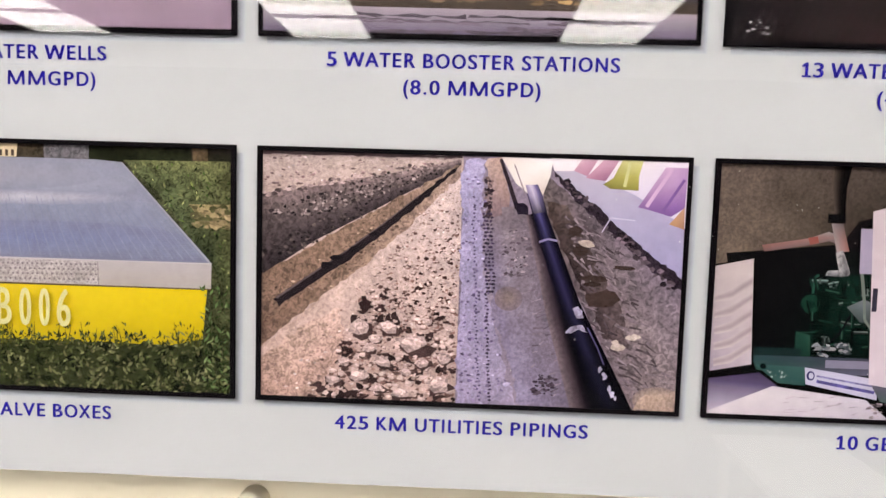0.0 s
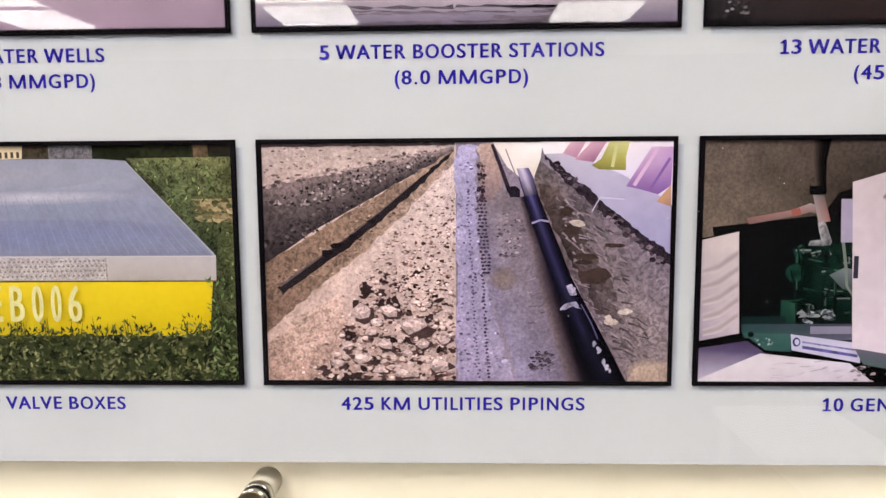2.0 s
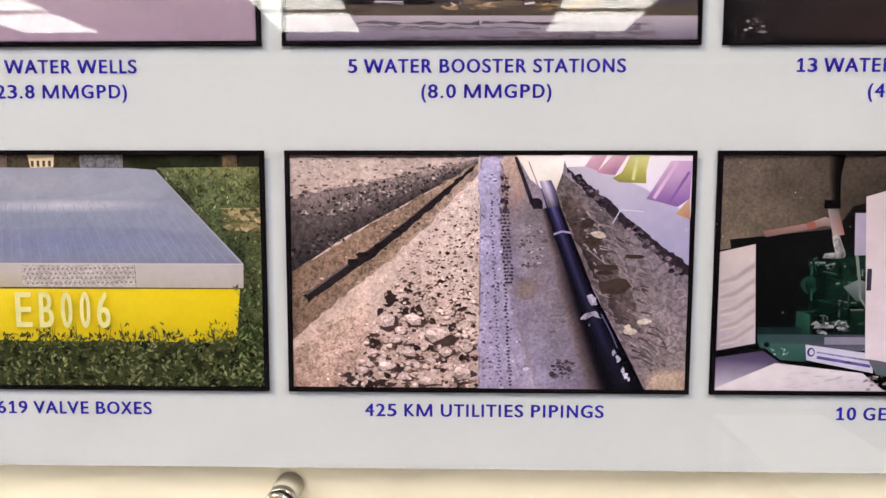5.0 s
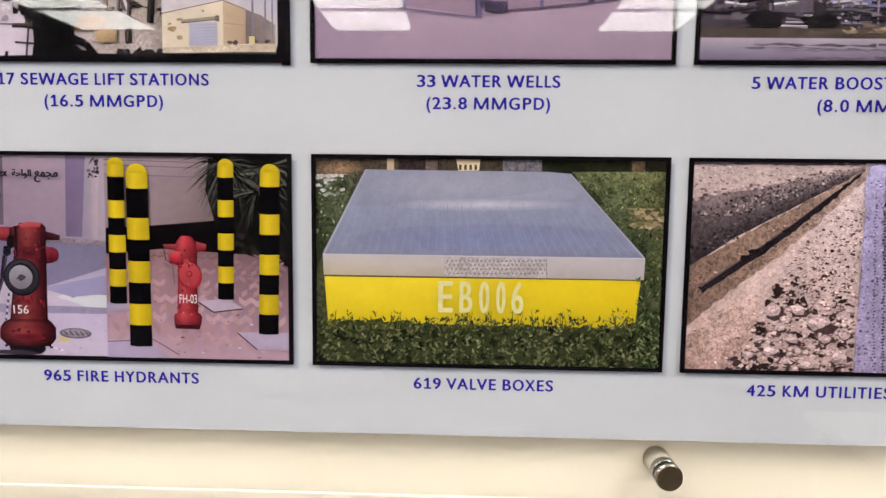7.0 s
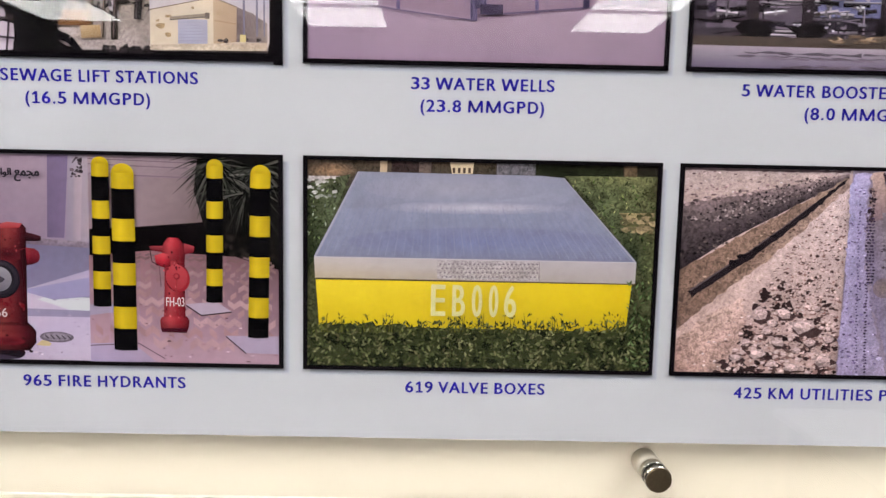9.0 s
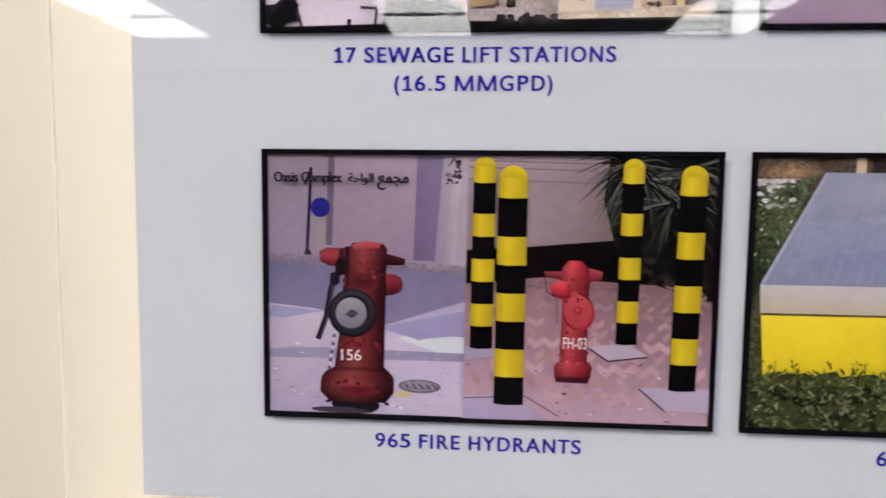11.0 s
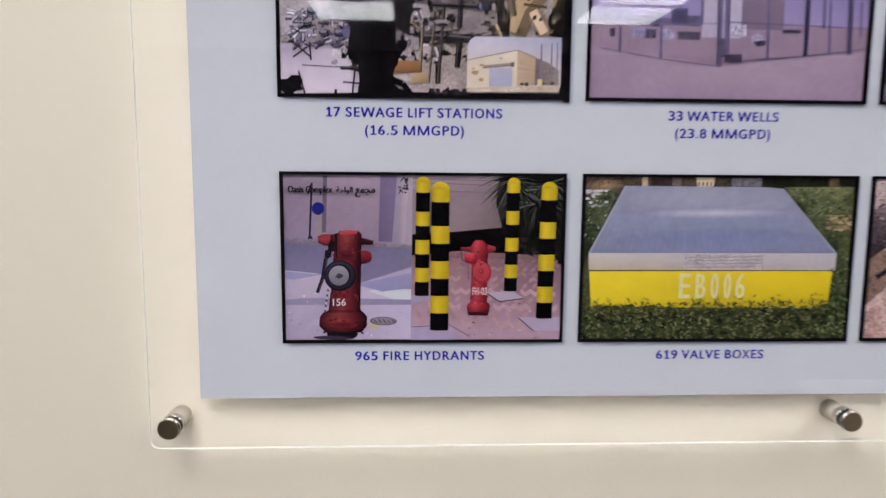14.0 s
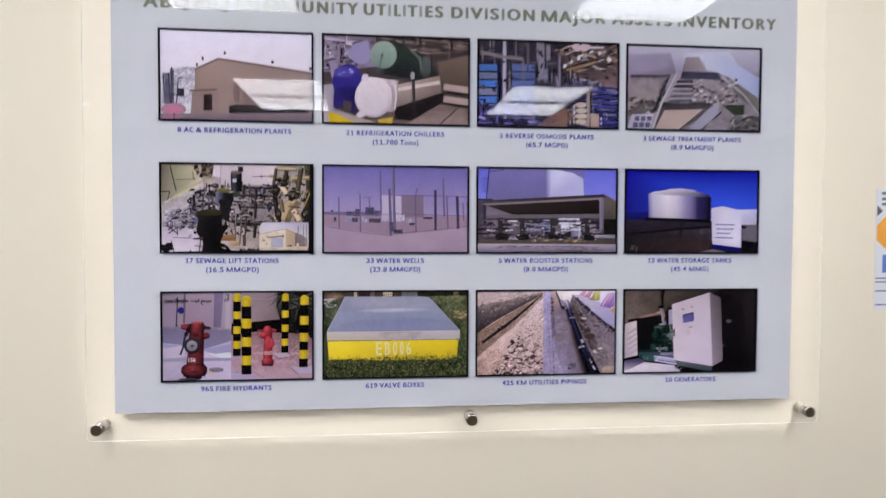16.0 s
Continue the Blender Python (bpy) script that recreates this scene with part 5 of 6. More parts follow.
# manifolds between the pumps
for pts, w in (([(590, 214), (700, 220), (805, 214)], 20), ([(540, 268), (700, 266), (800, 276)], 17), ([(560, 344), (660, 346), (765, 350)], 15), ([(530, 452), (620, 450), (705, 458)], 24)):
    p.line(pts, w, (44, 39, 42), "soil", w)
    p.line([(x, y - w * 0.28) for x, y in pts], w * 0.22, (126, 116, 118), "soft")
    for x, y in pts:
        p.rect(x - 6, y - w * 0.8, x + 6, y + w * 0.8, (36, 31, 34), "soft")
for pts, w, c in (([(668, 225), (662, 420)], 20, (42, 37, 40)), ([(790, 190), (806, 430)], 30, (38, 34, 36)), ([(715, 222), (712, 256)], 40, (72, 69, 84)), ([(738, 338), (740, 360)], 36, (66, 64, 80)),
                  ([(664, 455), (656, 550)], 22, (40, 36, 36)), ([(586, 200), (570, 330)], 10, (58, 52, 54)), ([(608, 350), (592, 600)], 13, (60, 52, 50)), ([(574, 420), (560, 600)], 9, (84, 74, 66)),
                  ([(500, 400), (535, 430), (530, 590)], 11, (96, 84, 70)), ([(620, 190), (640, 320)], 7, (70, 62, 64))):
    p.line(pts, w, c, "soil", w * 0.9)
    p.line([(x - w * 0.2, y) for x, y in pts], w * 0.2, tuple(min(255, v * 2.1) for v in c), "soft")
for x, y in ((520, 320), (505, 350), (590, 300), (540, 300), (600, 400), (690, 300)):
    p.blob(x, y, 24, 9, (170, 160, 160), "soil", 10, 0.3)
    p.blob(x + 4, y + 10, 20, 6, (50, 44, 46), "soft", 10, 0.3)
p.rect(424, 528, 530, 568, (166, 124, 84), "soft", (130, 92, 60))
p.poly([(500, 568), (556, 566), (556, 600), (504, 602)], [(206, 180, 140), (190, 162, 122), (150, 124, 92), (176, 148, 110)], "soft")
p.line([(640, 145), (760, 140)], 4, (110, 100, 100), "soft")
p.line([(700, 130), (705, 155)], 5, (80, 72, 74), "soft")
# three upright pumps, the farthest first
p.tube([(500, 118, 572, 116, 1.1), (500, 160, 574, 160, 0.8), (504, 240, 570, 242, 0.8)], [(0, (60, 58, 66)), (0.3, (90, 88, 98)), (0.6, (44, 41, 48)), (1, (22, 20, 24))])
p.disc(536, 116, 37, 13, (150, 132, 120), "soft", 18, (96, 84, 80))
p.tube([(545, 78, 580, 78, 1), (550, 112, 582, 112, 0.8)], [(0, (90, 78, 74)), (0.5, (64, 54, 52)), (1, (36, 30, 30))])
p.poly([(512, 160), (538, 158), (538, 180), (514, 184)], (190, 184, 192), "soft")
p.tube([(402, 250, 520, 250, 1), (406, 312, 522, 308, 0.9), (446, 330, 500, 330, 0.6), (448, 430, 492, 430, 0.7)], [(0, (130, 126, 156)), (0.2, (96, 92, 116)), (0.45, (44, 42, 48)), (0.8, (30, 28, 30)), (1, (52, 46, 44))])
p.disc(456, 236, 50, 15, (132, 126, 74), "soft", 20, (90, 86, 50))
p.blob(400, 205, 24, 18, (70, 56, 60), "soft", 12, 0.2)
p.blob(395, 200, 12, 8, (130, 108, 112), "soft", 10, 0.2)
p.blob(535, 262, 22, 18, (64, 74, 58), "soil", 10, 0.3)
p.ragged([(270, 480), (330, 470), (450, 480), (470, 440), (480, 470), (450, 540), (440, 600), (500, 640), (310, 648), (330, 560), (290, 520)], (26, 23, 25), "soil", 7)
p.ragged([(430, 300), (520, 290), (500, 380), (470, 440), (440, 420)], (38, 34, 36), "soil", 7)
p.tube([(278, 384, 446, 380, 1), (282, 440, 446, 440, 0.8), (288, 486, 444, 490, 0.7), (318, 520, 430, 520, 0.7), (326, 650, 440, 650, 0.6)], [(0, (50, 46, 48)), (0.3, (34, 31, 32)), (0.7, (20, 18, 20)), (1, (34, 30, 30))])
p.disc(362, 382, 84, 24, (66, 63, 44), "soft", 22, (46, 43, 30))
p.blob(280, 432, 14, 24, (110, 104, 132), "soft", 10, 0.2)
p.line([(430, 590), (470, 604), (505, 645)], 24, (20, 18, 22), "soft", 18)
p.blob(95, 610, 40, 30, (28, 25, 28), "soil", 12, 0.3)
p.line([(245, 625), (240, 648)], 9, (40, 34, 40), "soft")
# tan valves and elbows
p.poly([(985, 66), (1048, 66), (1048, 655), (1010, 655), (1012, 450), (960, 440), (1000, 250)], [(120, 110, 80), (60, 52, 44), (24, 20, 22), (26, 22, 26), (30, 26, 26), (44, 38, 34), (70, 62, 48)], "soil")
p.pipework(26, box_in(790, 150, 1020, 430), (24, 70), (8, 22), [(90, 80, 58), (52, 46, 38), (140, 124, 92), (36, 32, 30)], (0, 90, 60, -60, 20, 75))
for pts, w, c in (([(800, 92), (935, 96)], 28, (184, 166, 128)), ([(752, 140), (850, 146)], 20, (170, 152, 116)), ([(905, 156), (1022, 150)], 28, (190, 170, 132)), ([(968, 84), (940, 240)], 34, (100, 88, 66)),
                  ([(870, 105), (850, 190)], 28, (70, 63, 50)), ([(800, 90), (782, 200)], 22, (90, 80, 70)), ([(1032, 236), (982, 350)], 9, (170, 148, 96)), ([(1012, 232), (960, 320)], 8, (150, 130, 84)),
                  ([(842, 214), (876, 262)], 52, (206, 186, 158)), ([(930, 296), (880, 360), (848, 440)], 84, (176, 152, 118)), ([(920, 370), (962, 442)], 56, (206, 180, 152)), ([(830, 300), (845, 380)], 26, (120, 106, 84))):
    p.line(pts, w, tuple(v * 0.72 for v in c), "soil", w)
    p.line([(x - w * 0.16, y - w * 0.14) for x, y in pts], w * 0.55, tuple(min(255, v * 1.08) for v in c), "soft", w * 0.5)
for x, y, w, h in ((846, 188, 32, 24), (912, 268, 46, 34), (800, 240, 24, 36), (1000, 395, 30, 40), (820, 400, 18, 40)):
    p.blob(x, y, w, h, (40, 36, 34), "soil", 14, 0.25)
    p.blob(x - w * 0.2, y - h * 0.3, w * 0.5, h * 0.25, (96, 86, 76), "soft", 10, 0.3)
p.line([(880, 340), (960, 350)], 9, (84, 68, 50), "soft")
p.specks(46, box_in(780, 90, 1035, 440), (4, 11), [(70, 62, 52), (116, 104, 86), (56, 49, 44), (140, 126, 104)], "soil", 1.0)
p.poly([(48, 640), (520, 632), (1046, 634), (1046, 658), (48, 658)], (24, 21, 24), "soil")
p.specks(30, box_in(560, 622, 700, 636), (6, 14), [(40, 36, 38), (60, 54, 56)], "soil", 0.6)
# inset view of the building
p.poly([(690, 478), (700, 456), (718, 447), (1014, 448), (1014, 608), (1004, 628), (690, 630)], [(196, 192, 204), (204, 198, 208), (206, 200, 210), (176, 174, 196), (206, 194, 186), (216, 200, 180), (214, 198, 176)], "soft")
p.poly([(691, 524), (862, 490), (862, 612), (691, 620)], [(214, 198, 176), (230, 214, 190), (220, 202, 178), (224, 208, 184)], "soft")
p.poly([(862, 490), (926, 514), (924, 606), (862, 612)], [(202, 178, 148), (186, 162, 136), (174, 150, 128), (196, 172, 144)], "soft")
p.poly([(926, 514), (968, 530), (1008, 556), (1008, 606), (924, 606)], [(130, 116, 114), (140, 126, 122), (160, 146, 140), (150, 136, 128), (120, 106, 104)], "soil")
p.line([(691, 524), (862, 490), (926, 514)], 2.5, (130, 112, 96), "soft")
p.line([(866, 550), (924, 558)], 2, (166, 138, 110), "soft")
p.rect(766, 548, 846, 612, (184, 182, 198), "soft", (176, 174, 192))
for k in range(7):
    p.line([(768, 556 + k * 8), (844, 554 + k * 8)], 1, (160, 158, 176), "soft")
p.line([(744, 546), (846, 536)], 9, (160, 146, 130), "soft")
p.line([(744, 550), (846, 541)], 2.5, (104, 92, 84), "soft")
p.rect(840, 530, 852, 546, (120, 108, 98), "soft")
for x, w in ((942, 6), (978, 5), (998, 4)):
    p.rect(x, 452 + w * 3, x + w, 590, (130, 124, 140), "soft")
for x, y, w in ((720, 566, 12), (738, 590, 9), (740, 540, 7), (806, 518, 5), (876, 532, 4), (712, 552, 5)):
    p.blob(x, y, w, w * 0.6, (170, 146, 112), "soil", 8, 0.4)
for x, y in ((880, 602), (896, 602), (950, 598), (985, 600)):
    p.blob(x, y, 8, 6, (80, 70, 68), "soil", 8, 0.3)
p.rect(934, 586, 950, 606, (214, 196, 140), "soft")
p.poly([(691, 616), (1008, 606), (1006, 627), (691, 629)], [(206, 190, 170), (190, 172, 152), (214, 196, 172), (220, 202, 180)], "soil")
p.pending = []
p.done("photograph of a crowded pump room with an inset building", True)

# -- fenced water well in the desert
p = Photo(1, 1, ((12, 20), (1084, 12), (1062, 675), (14, 690)), 11)
p.tint = (0.99, 0.98, 1.1)
p.rect(0, 0, 1092, 400, (116, 108, 164), "soft", (164, 148, 178))
p.rect(0, 390, 1092, 698, (160, 136, 146), "soft", (158, 134, 148))
p.poly([(0, 480), (520, 545), (1090, 470), (1090, 698), (0, 698)], [(164, 142, 156), (174, 152, 162), (166, 144, 156), (162, 140, 154), (162, 139, 155)], "soft")
p.poly([(20, 375), (430, 370), (430, 400), (20, 395)], (118, 106, 132), "soft")
for x, y, w, h, col in ((185, 370, 70, 32, (92, 84, 104)), (248, 350, 30, 55, (84, 76, 100)), (320, 335, 60, 60, (88, 82, 110)), (380, 360, 50, 40, (100, 92, 116)), (95, 415, 18, 30, (80, 72, 92)),
                        (180, 410, 50, 36, (150, 144, 166)), (225, 415, 40, 34, (86, 78, 98)), (345, 420, 85, 30, (84, 76, 92)), (285, 412, 50, 40, (170, 162, 180))):
    p.rect(x, y, x + w, y + h, col, "rough")
p.rect(435, 245, 580, 440, (186, 174, 186), "soft")
p.rect(580, 240, 740, 405, (134, 116, 130), "soft")
p.rect(545, 390, 600, 432, (196, 186, 196), "rough")
p.blob(645, 440, 26, 22, (176, 168, 180), "rough")
p.blob(650, 455, 26, 12, (80, 72, 88), "rough")
p.rect(735, 402, 805, 416, (72, 64, 80), "rough")
p.blob(85, 366, 12, 6, (60, 54, 76))
for x, y0, y1, w in ((130, 260, 505, 9), (282, 240, 525, 10), (348, 260, 340, 8), (430, 60, 390, 11), (912, 240, 490, 9), (680, 250, 520, 10), (888, 110, 395, 11), (1030, 290, 420, 7), (1060, 280, 420, 7)):
    p.line([(x, y0), (x + 3, y1)], w, (110, 100, 132), "soft")
p.line([(680, 250), (696, 185)], 7, (104, 94, 124))
p.line([(282, 240), (262, 215)], 6, (124, 114, 146))
p.line([(310, 264), (370, 258)], 5, (116, 106, 138))
for y0, y1, w in ((242, 240, 5), (380, 386, 4)):
    p.line([(500, y0), (830, y1), (1070, y1 + 4)], w, (104, 94, 122), "soft")
p.line([(60, 490), (290, 525), (510, 548)], 5, (128, 112, 132), "soft")
p.line([(540, 530), (820, 500), (1070, 466)], 5, (118, 102, 124), "soft")
p.line([(60, 380), (300, 395), (500, 388)], 3, (126, 114, 142), "soft")
p.line([(522, 20), (528, 500)], 20, (120, 110, 136), "soft")
p.line([(528, 20), (534, 500)], 6, (84, 76, 102), "soft")
p.line([(496, 190), (502, 548)], 20, (116, 104, 130), "soft")
p.line([(490, 200), (496, 540)], 5, (84, 74, 98), "soft")
p.line([(829, 195), (824, 500)], 18, (70, 62, 88), "soft")
p.line([(988, 240), (990, 488)], 20, (78, 70, 96), "soft")
for k in range(40):
    x = 60 + k * 26
    y = 400 + p.rng.uniform(-10, 20)
    p.line([(x, y), (x + 2, y + 90)], 1.6, (138, 122, 146))
p.blob(510, 470, 18, 40, (96, 86, 108), "rough")
p.rect(520, 500, 585, 530, (74, 64, 82), "rough")
p.pending = []
p.done("photograph of a fenced water well in pale desert")

# -- booster station under a canopy
p = Photo(1, 2, ((22, 17), (1022, 24), (1000, 640), (10, 645)), 12)
p.rect(0, 0, 1041, 300, (110, 112, 206), "soft", (136, 138, 216))
p.poly([(120, 20), (780, 20), (778, 260), (90, 270)], [(126, 118, 168), (132, 124, 176), (112, 107, 156), (116, 110, 152)], "soft")
p.poly([(520, 34), (600, 38), (700, 60), (772, 100), (776, 240), (515, 240)], [(196, 192, 222), (214, 210, 230), (210, 206, 226), (186, 182, 216), (190, 188, 216), (176, 172, 206)], "soft")
p.poly([(500, 40), (540, 34), (540, 240), (500, 240)], [(116, 108, 158), (190, 186, 218), (180, 176, 208), (106, 100, 146)], "soft")
p.line([(110, 30), (85, 260)], 8, (46, 46, 92), "soft")
for k in range(8):
    p.line([(55, 100 + k * 14), (108, 96 + k * 14)], 4, (60, 60, 120))
p.line([(105, 55), (210, 38)], 6, (50, 48, 92))
p.rect(20, 248, 130, 266, (54, 52, 70))
p.rect(0, 258, 1041, 580, (84, 76, 84), "soil")
p.poly([(920, 210), (1010, 260), (1010, 470), (900, 470)], [(110, 98, 96), (120, 108, 84), (66, 62, 52), (72, 66, 62)], "soil")
p.poly([(60, 262), (920, 210), (925, 240), (60, 292)], [(66, 58, 62), (60, 50, 50), (70, 58, 58), (92, 84, 90)], "soft")
p.poly([(60, 284), (895, 234), (895, 250), (60, 300)], (136, 124, 126), "soft")
p.poly([(90, 296), (880, 250), (880, 362), (280, 366)], [(60, 50, 46), (44, 34, 32), (30, 24, 24), (36, 28, 26)], "soft")
p.poly([(90, 298), (280, 366), (80, 370)], [(116, 106, 120), (120, 110, 118), (132, 122, 134)], "soft")
p.poly([(60, 366), (280, 362), (880, 352), (880, 380), (60, 390)], (110, 102, 108), "soft")
p.rect(60, 390, 890, 520, (60, 54, 62), "soil")
for x, y, w, h, col in ((60, 400, 150, 120, (120, 108, 120)), (215, 410, 110, 90, (110, 98, 110)), (360, 415, 170, 70, (124, 124, 160)), (590, 415, 160, 62, (214, 210, 222)), (590, 385, 150, 14, (206, 200, 214)),
                        (690, 480, 60, 36, (150, 146, 176)), (760, 430, 40, 50, (130, 122, 130)), (810, 430, 44, 60, (140, 132, 138)), (540, 440, 44, 70, (120, 110, 116)), (840, 505, 150, 22, (150, 146, 156))):
    p.rect(x, y, x + w, y + h, col, "soil")
p.pipework(110, box_in(40, 400, 900, 545), (20, 110), (4, 14), [(60, 52, 58), (170, 160, 166), (104, 94, 104), (40, 34, 38), (196, 186, 190)], (0, 0, 0, 90, 6, -8))
for x in (180, 330, 545, 790):
    p.line([(x, 385), (x + 3, 520)], 34, (58, 50, 54), "soil")
    p.blob(x + 6, 530, 50, 30, (34, 30, 32), "rough", 9, 0.3)
p.poly([(60, 290), (82, 290), (85, 480), (62, 480)], (64, 56, 70), "soft")
p.poly([(885, 235), (918, 235), (905, 465), (880, 465)], [(140, 130, 146), (120, 108, 122), (112, 102, 118), (140, 130, 148)], "soft")
p.rect(910, 390, 1005, 500, (28, 26, 24), "leaf")
p.rect(10, 545, 1041, 575, (92, 80, 72), "soil")
p.specks(26, box_in(400, 538, 570, 556), (8, 22), [(176, 152, 124), (140, 120, 100), (110, 96, 84)], "soil", 0.3)
p.specks(26, box_in(610, 538, 770, 556), (8, 22), [(190, 158, 112), (150, 126, 96), (110, 96, 84)], "soil", 0.3)
p.specks(90, box_in(60, 392, 890, 530), (4, 13), [(44, 38, 42), (130, 120, 128), (92, 84, 92), (160, 152, 162), (60, 52, 50)], "soil", 0.5)
p.rect(10, 572, 1041, 645, (176, 164, 172), "soft", (110, 100, 124))
for k in range(16):
    y = 586 + p.rng.uniform(0, 50)
    x = p.rng.uniform(20, 700)
    l, h = p.rng.uniform(150, 330), p.rng.uniform(2, 6)
    p.ragged([(x, y), (x + l, y + p.rng.uniform(-4, 4)), (x + l, y + h), (x, y + h)], p.tone((116, 104, 116), 0.16), "soil", 4, 22)
p.pending = []
p.done("photograph of a water booster station under a canopy")

# -- storage tanks
p = Photo(1, 3, ((42, 35), (850, 42), (832, 553), (32, 557)), 13)
p.poly([(30, 30), (860, 30), (850, 330), (30, 360)], [(26, 22, 140), (24, 26, 150), (70, 100, 226), (34, 36, 120)], "plain")
p.poly([(30, 300), (180, 300), (180, 365), (30, 365)], [(30, 32, 120), (30, 32, 120), (26, 26, 50), (26, 26, 50)], "soft")
p.depth = 0.72
p.rect(30, 350, 860, 560, (58, 52, 62), "rough", (44, 38, 44))
p.poly([(30, 440), (560, 395), (560, 560), (30, 560)], [(38, 34, 42), (84, 74, 84), (52, 44, 50), (32, 28, 34)], "rough")
p.depth = 0.95
p.poly([(178, 192), (210, 176), (310, 161), (380, 159), (470, 172), (540, 192), (556, 212)], [(190, 182, 200), (206, 196, 208), (214, 204, 212), (200, 190, 204), (96, 90, 140), (40, 38, 80), (26, 24, 54)], "soft")
p.tube([(178, 190, 556, 208, 1), (180, 270, 553, 285, 0.96), (182, 338, 550, 352, 0.9)],
       [(0, (120, 114, 166)), (0.07, (190, 182, 202)), (0.3, (226, 216, 220)), (0.45, (206, 196, 208)), (0.56, (168, 158, 186)), (0.68, (130, 120, 160)), (0.78, (58, 52, 96)), (1, (16, 14, 28))])
p.line([(300, 161), (380, 157), (460, 170)], 5, (196, 188, 204), "soft")
p.depth = 0.72
p.line([(160, 342), (360, 346), (550, 356)], 18, (16, 14, 22), "soft")
p.line([(30, 440), (350, 405), (550, 390)], 14, (30, 26, 34), "soft")
p.line([(372, 355), (366, 545)], 16, (44, 38, 46), "soft")
p.poly([(40, 455), (550, 455), (550, 560), (40, 560)], [(44, 40, 44), (84, 66, 66), (88, 64, 62), (40, 36, 40)], "rough")
for k in range(62):
    x = 34 + k * 9
    p.line([(x, 440), (x - 60, 556)], 1.7, (30, 26, 30) if k % 2 else (96, 86, 86))
    p.line([(x - 60, 440), (x, 556)], 1.5, (34, 30, 34))
p.specks(14, box_in(60, 500, 110, 540), (2, 5), [(190, 186, 186), (120, 116, 116)])
p.depth = 1.0
p.poly([(690, 285), (828, 280), (824, 375), (735, 380)], [(206, 204, 226), (196, 196, 220), (176, 172, 190), (190, 186, 206)], "soft")
p.rect(735, 375, 830, 480, (110, 104, 112), "soft")
p.blob(746, 388, 16, 14, (40, 36, 48), "rough")
p.poly([(552, 275), (620, 262), (735, 288), (728, 518), (556, 500)], [(196, 190, 206), (206, 200, 212), (206, 200, 220), (222, 216, 228), (206, 198, 212)], "soft")
for k, (xa, xb) in enumerate(((575, 690), (582, 685), (580, 665), (570, 680))):
    p.line([(xa, 374 + k * 27), (xb, 376 + k * 27)], 7, (116, 110, 150), "soft")
p.poly([(552, 495), (728, 515), (722, 540), (552, 520)], (26, 24, 110), "soft")
p.poly([(735, 470), (805, 480), (800, 520), (735, 540)], (22, 18, 26), "soft")
p.poly([(480, 545), (560, 525), (640, 545), (640, 557), (480, 557)], (130, 120, 124), "rough")
p.pending = []
p.done("photograph of white storage tanks under a deep blue sky")

# -- air conditioning plant building
p = Photo(0, 0, ((22, 20), (850, 50), (850, 535), (27, 517)), 1)
p.rect(0, 0, 870, 300, (236, 230, 240), "plain", (226, 216, 222))
p.poly([(215, 240), (340, 185), (840, 262), (840, 500), (190, 500)], [(150, 128, 120), (160, 138, 128), (150, 130, 126), (146, 126, 122), (150, 130, 122)], "soft")
p.poly([(215, 240), (340, 185), (345, 480), (195, 480)], [(156, 134, 122), (162, 140, 130), (150, 130, 120), (146, 126, 116)], "soft")
p.line([(210, 246), (340, 187), (835, 266)], 9, (112, 92, 88), "soft")
p.line([(205, 240), (340, 181), (835, 258)], 4, (186, 170, 166), "soft")
for x, y in ((256, 184), (374, 156), (630, 204), (833, 240), (226, 218)):
    p.blob(x, y, 7, 13, (76, 64, 66), "soft")
for x, y, w, h, col in ((45, 260, 60, 170, (150, 146, 158)), (110, 230, 105, 200, (186, 182, 190)), (60, 290, 30, 140, (96, 92, 108)), (120, 345, 66, 42, (60, 56, 70)), (84, 240, 24, 190, (120, 116, 130)), (160, 300, 50, 90, (196, 190, 196))):
    p.rect(x, y, x + w, y + h, col, "rough")
for pts in ([(50, 270), (60, 420)], [(76, 260), (90, 430)], [(120, 430), (128, 290), (155, 290)], [(95, 230), (95, 440)], [(60, 330), (110, 325)], [(40, 290), (100, 260)], [(55, 385), (120, 380)]):
    p.line(pts, 6, (64, 60, 76), "soft")
p.line([(190, 358), (335, 352)], 11, (118, 96, 90), "soft")
p.rect(200, 365, 340, 485, (146, 126, 120), "soft")
p.rect(262, 378, 308, 464, (56, 44, 46), "soft")
p.rect(420, 315, 455, 420, (132, 112, 106), "soft")
for x in (470, 560, 650, 740):
    p.rect(x, 335, x + 60, 440, (140, 120, 116), "soft")
p.poly([(395, 445), (430, 432), (600, 440), (820, 455), (820, 490), (400, 485)], [(62, 56, 56), (70, 64, 62), (60, 56, 54), (60, 54, 54), (44, 40, 42), (48, 42, 44)], "leaf")
p.rect(0, 480, 870, 560, (140, 122, 128), "soft", (110, 98, 108))
p.glow(105, 458, 66, 34, (206, 118, 152), (160, 130, 140))
p.glow(95, 498, 60, 16, (180, 112, 146), (140, 120, 128))
p.line([(108, 480), (108, 510)], 6, (80, 60, 70))
p.rect(600, 440, 690, 462, (206, 200, 206), "rough")
p.pending = []
p.done("photograph of a beige air conditioning plant building")

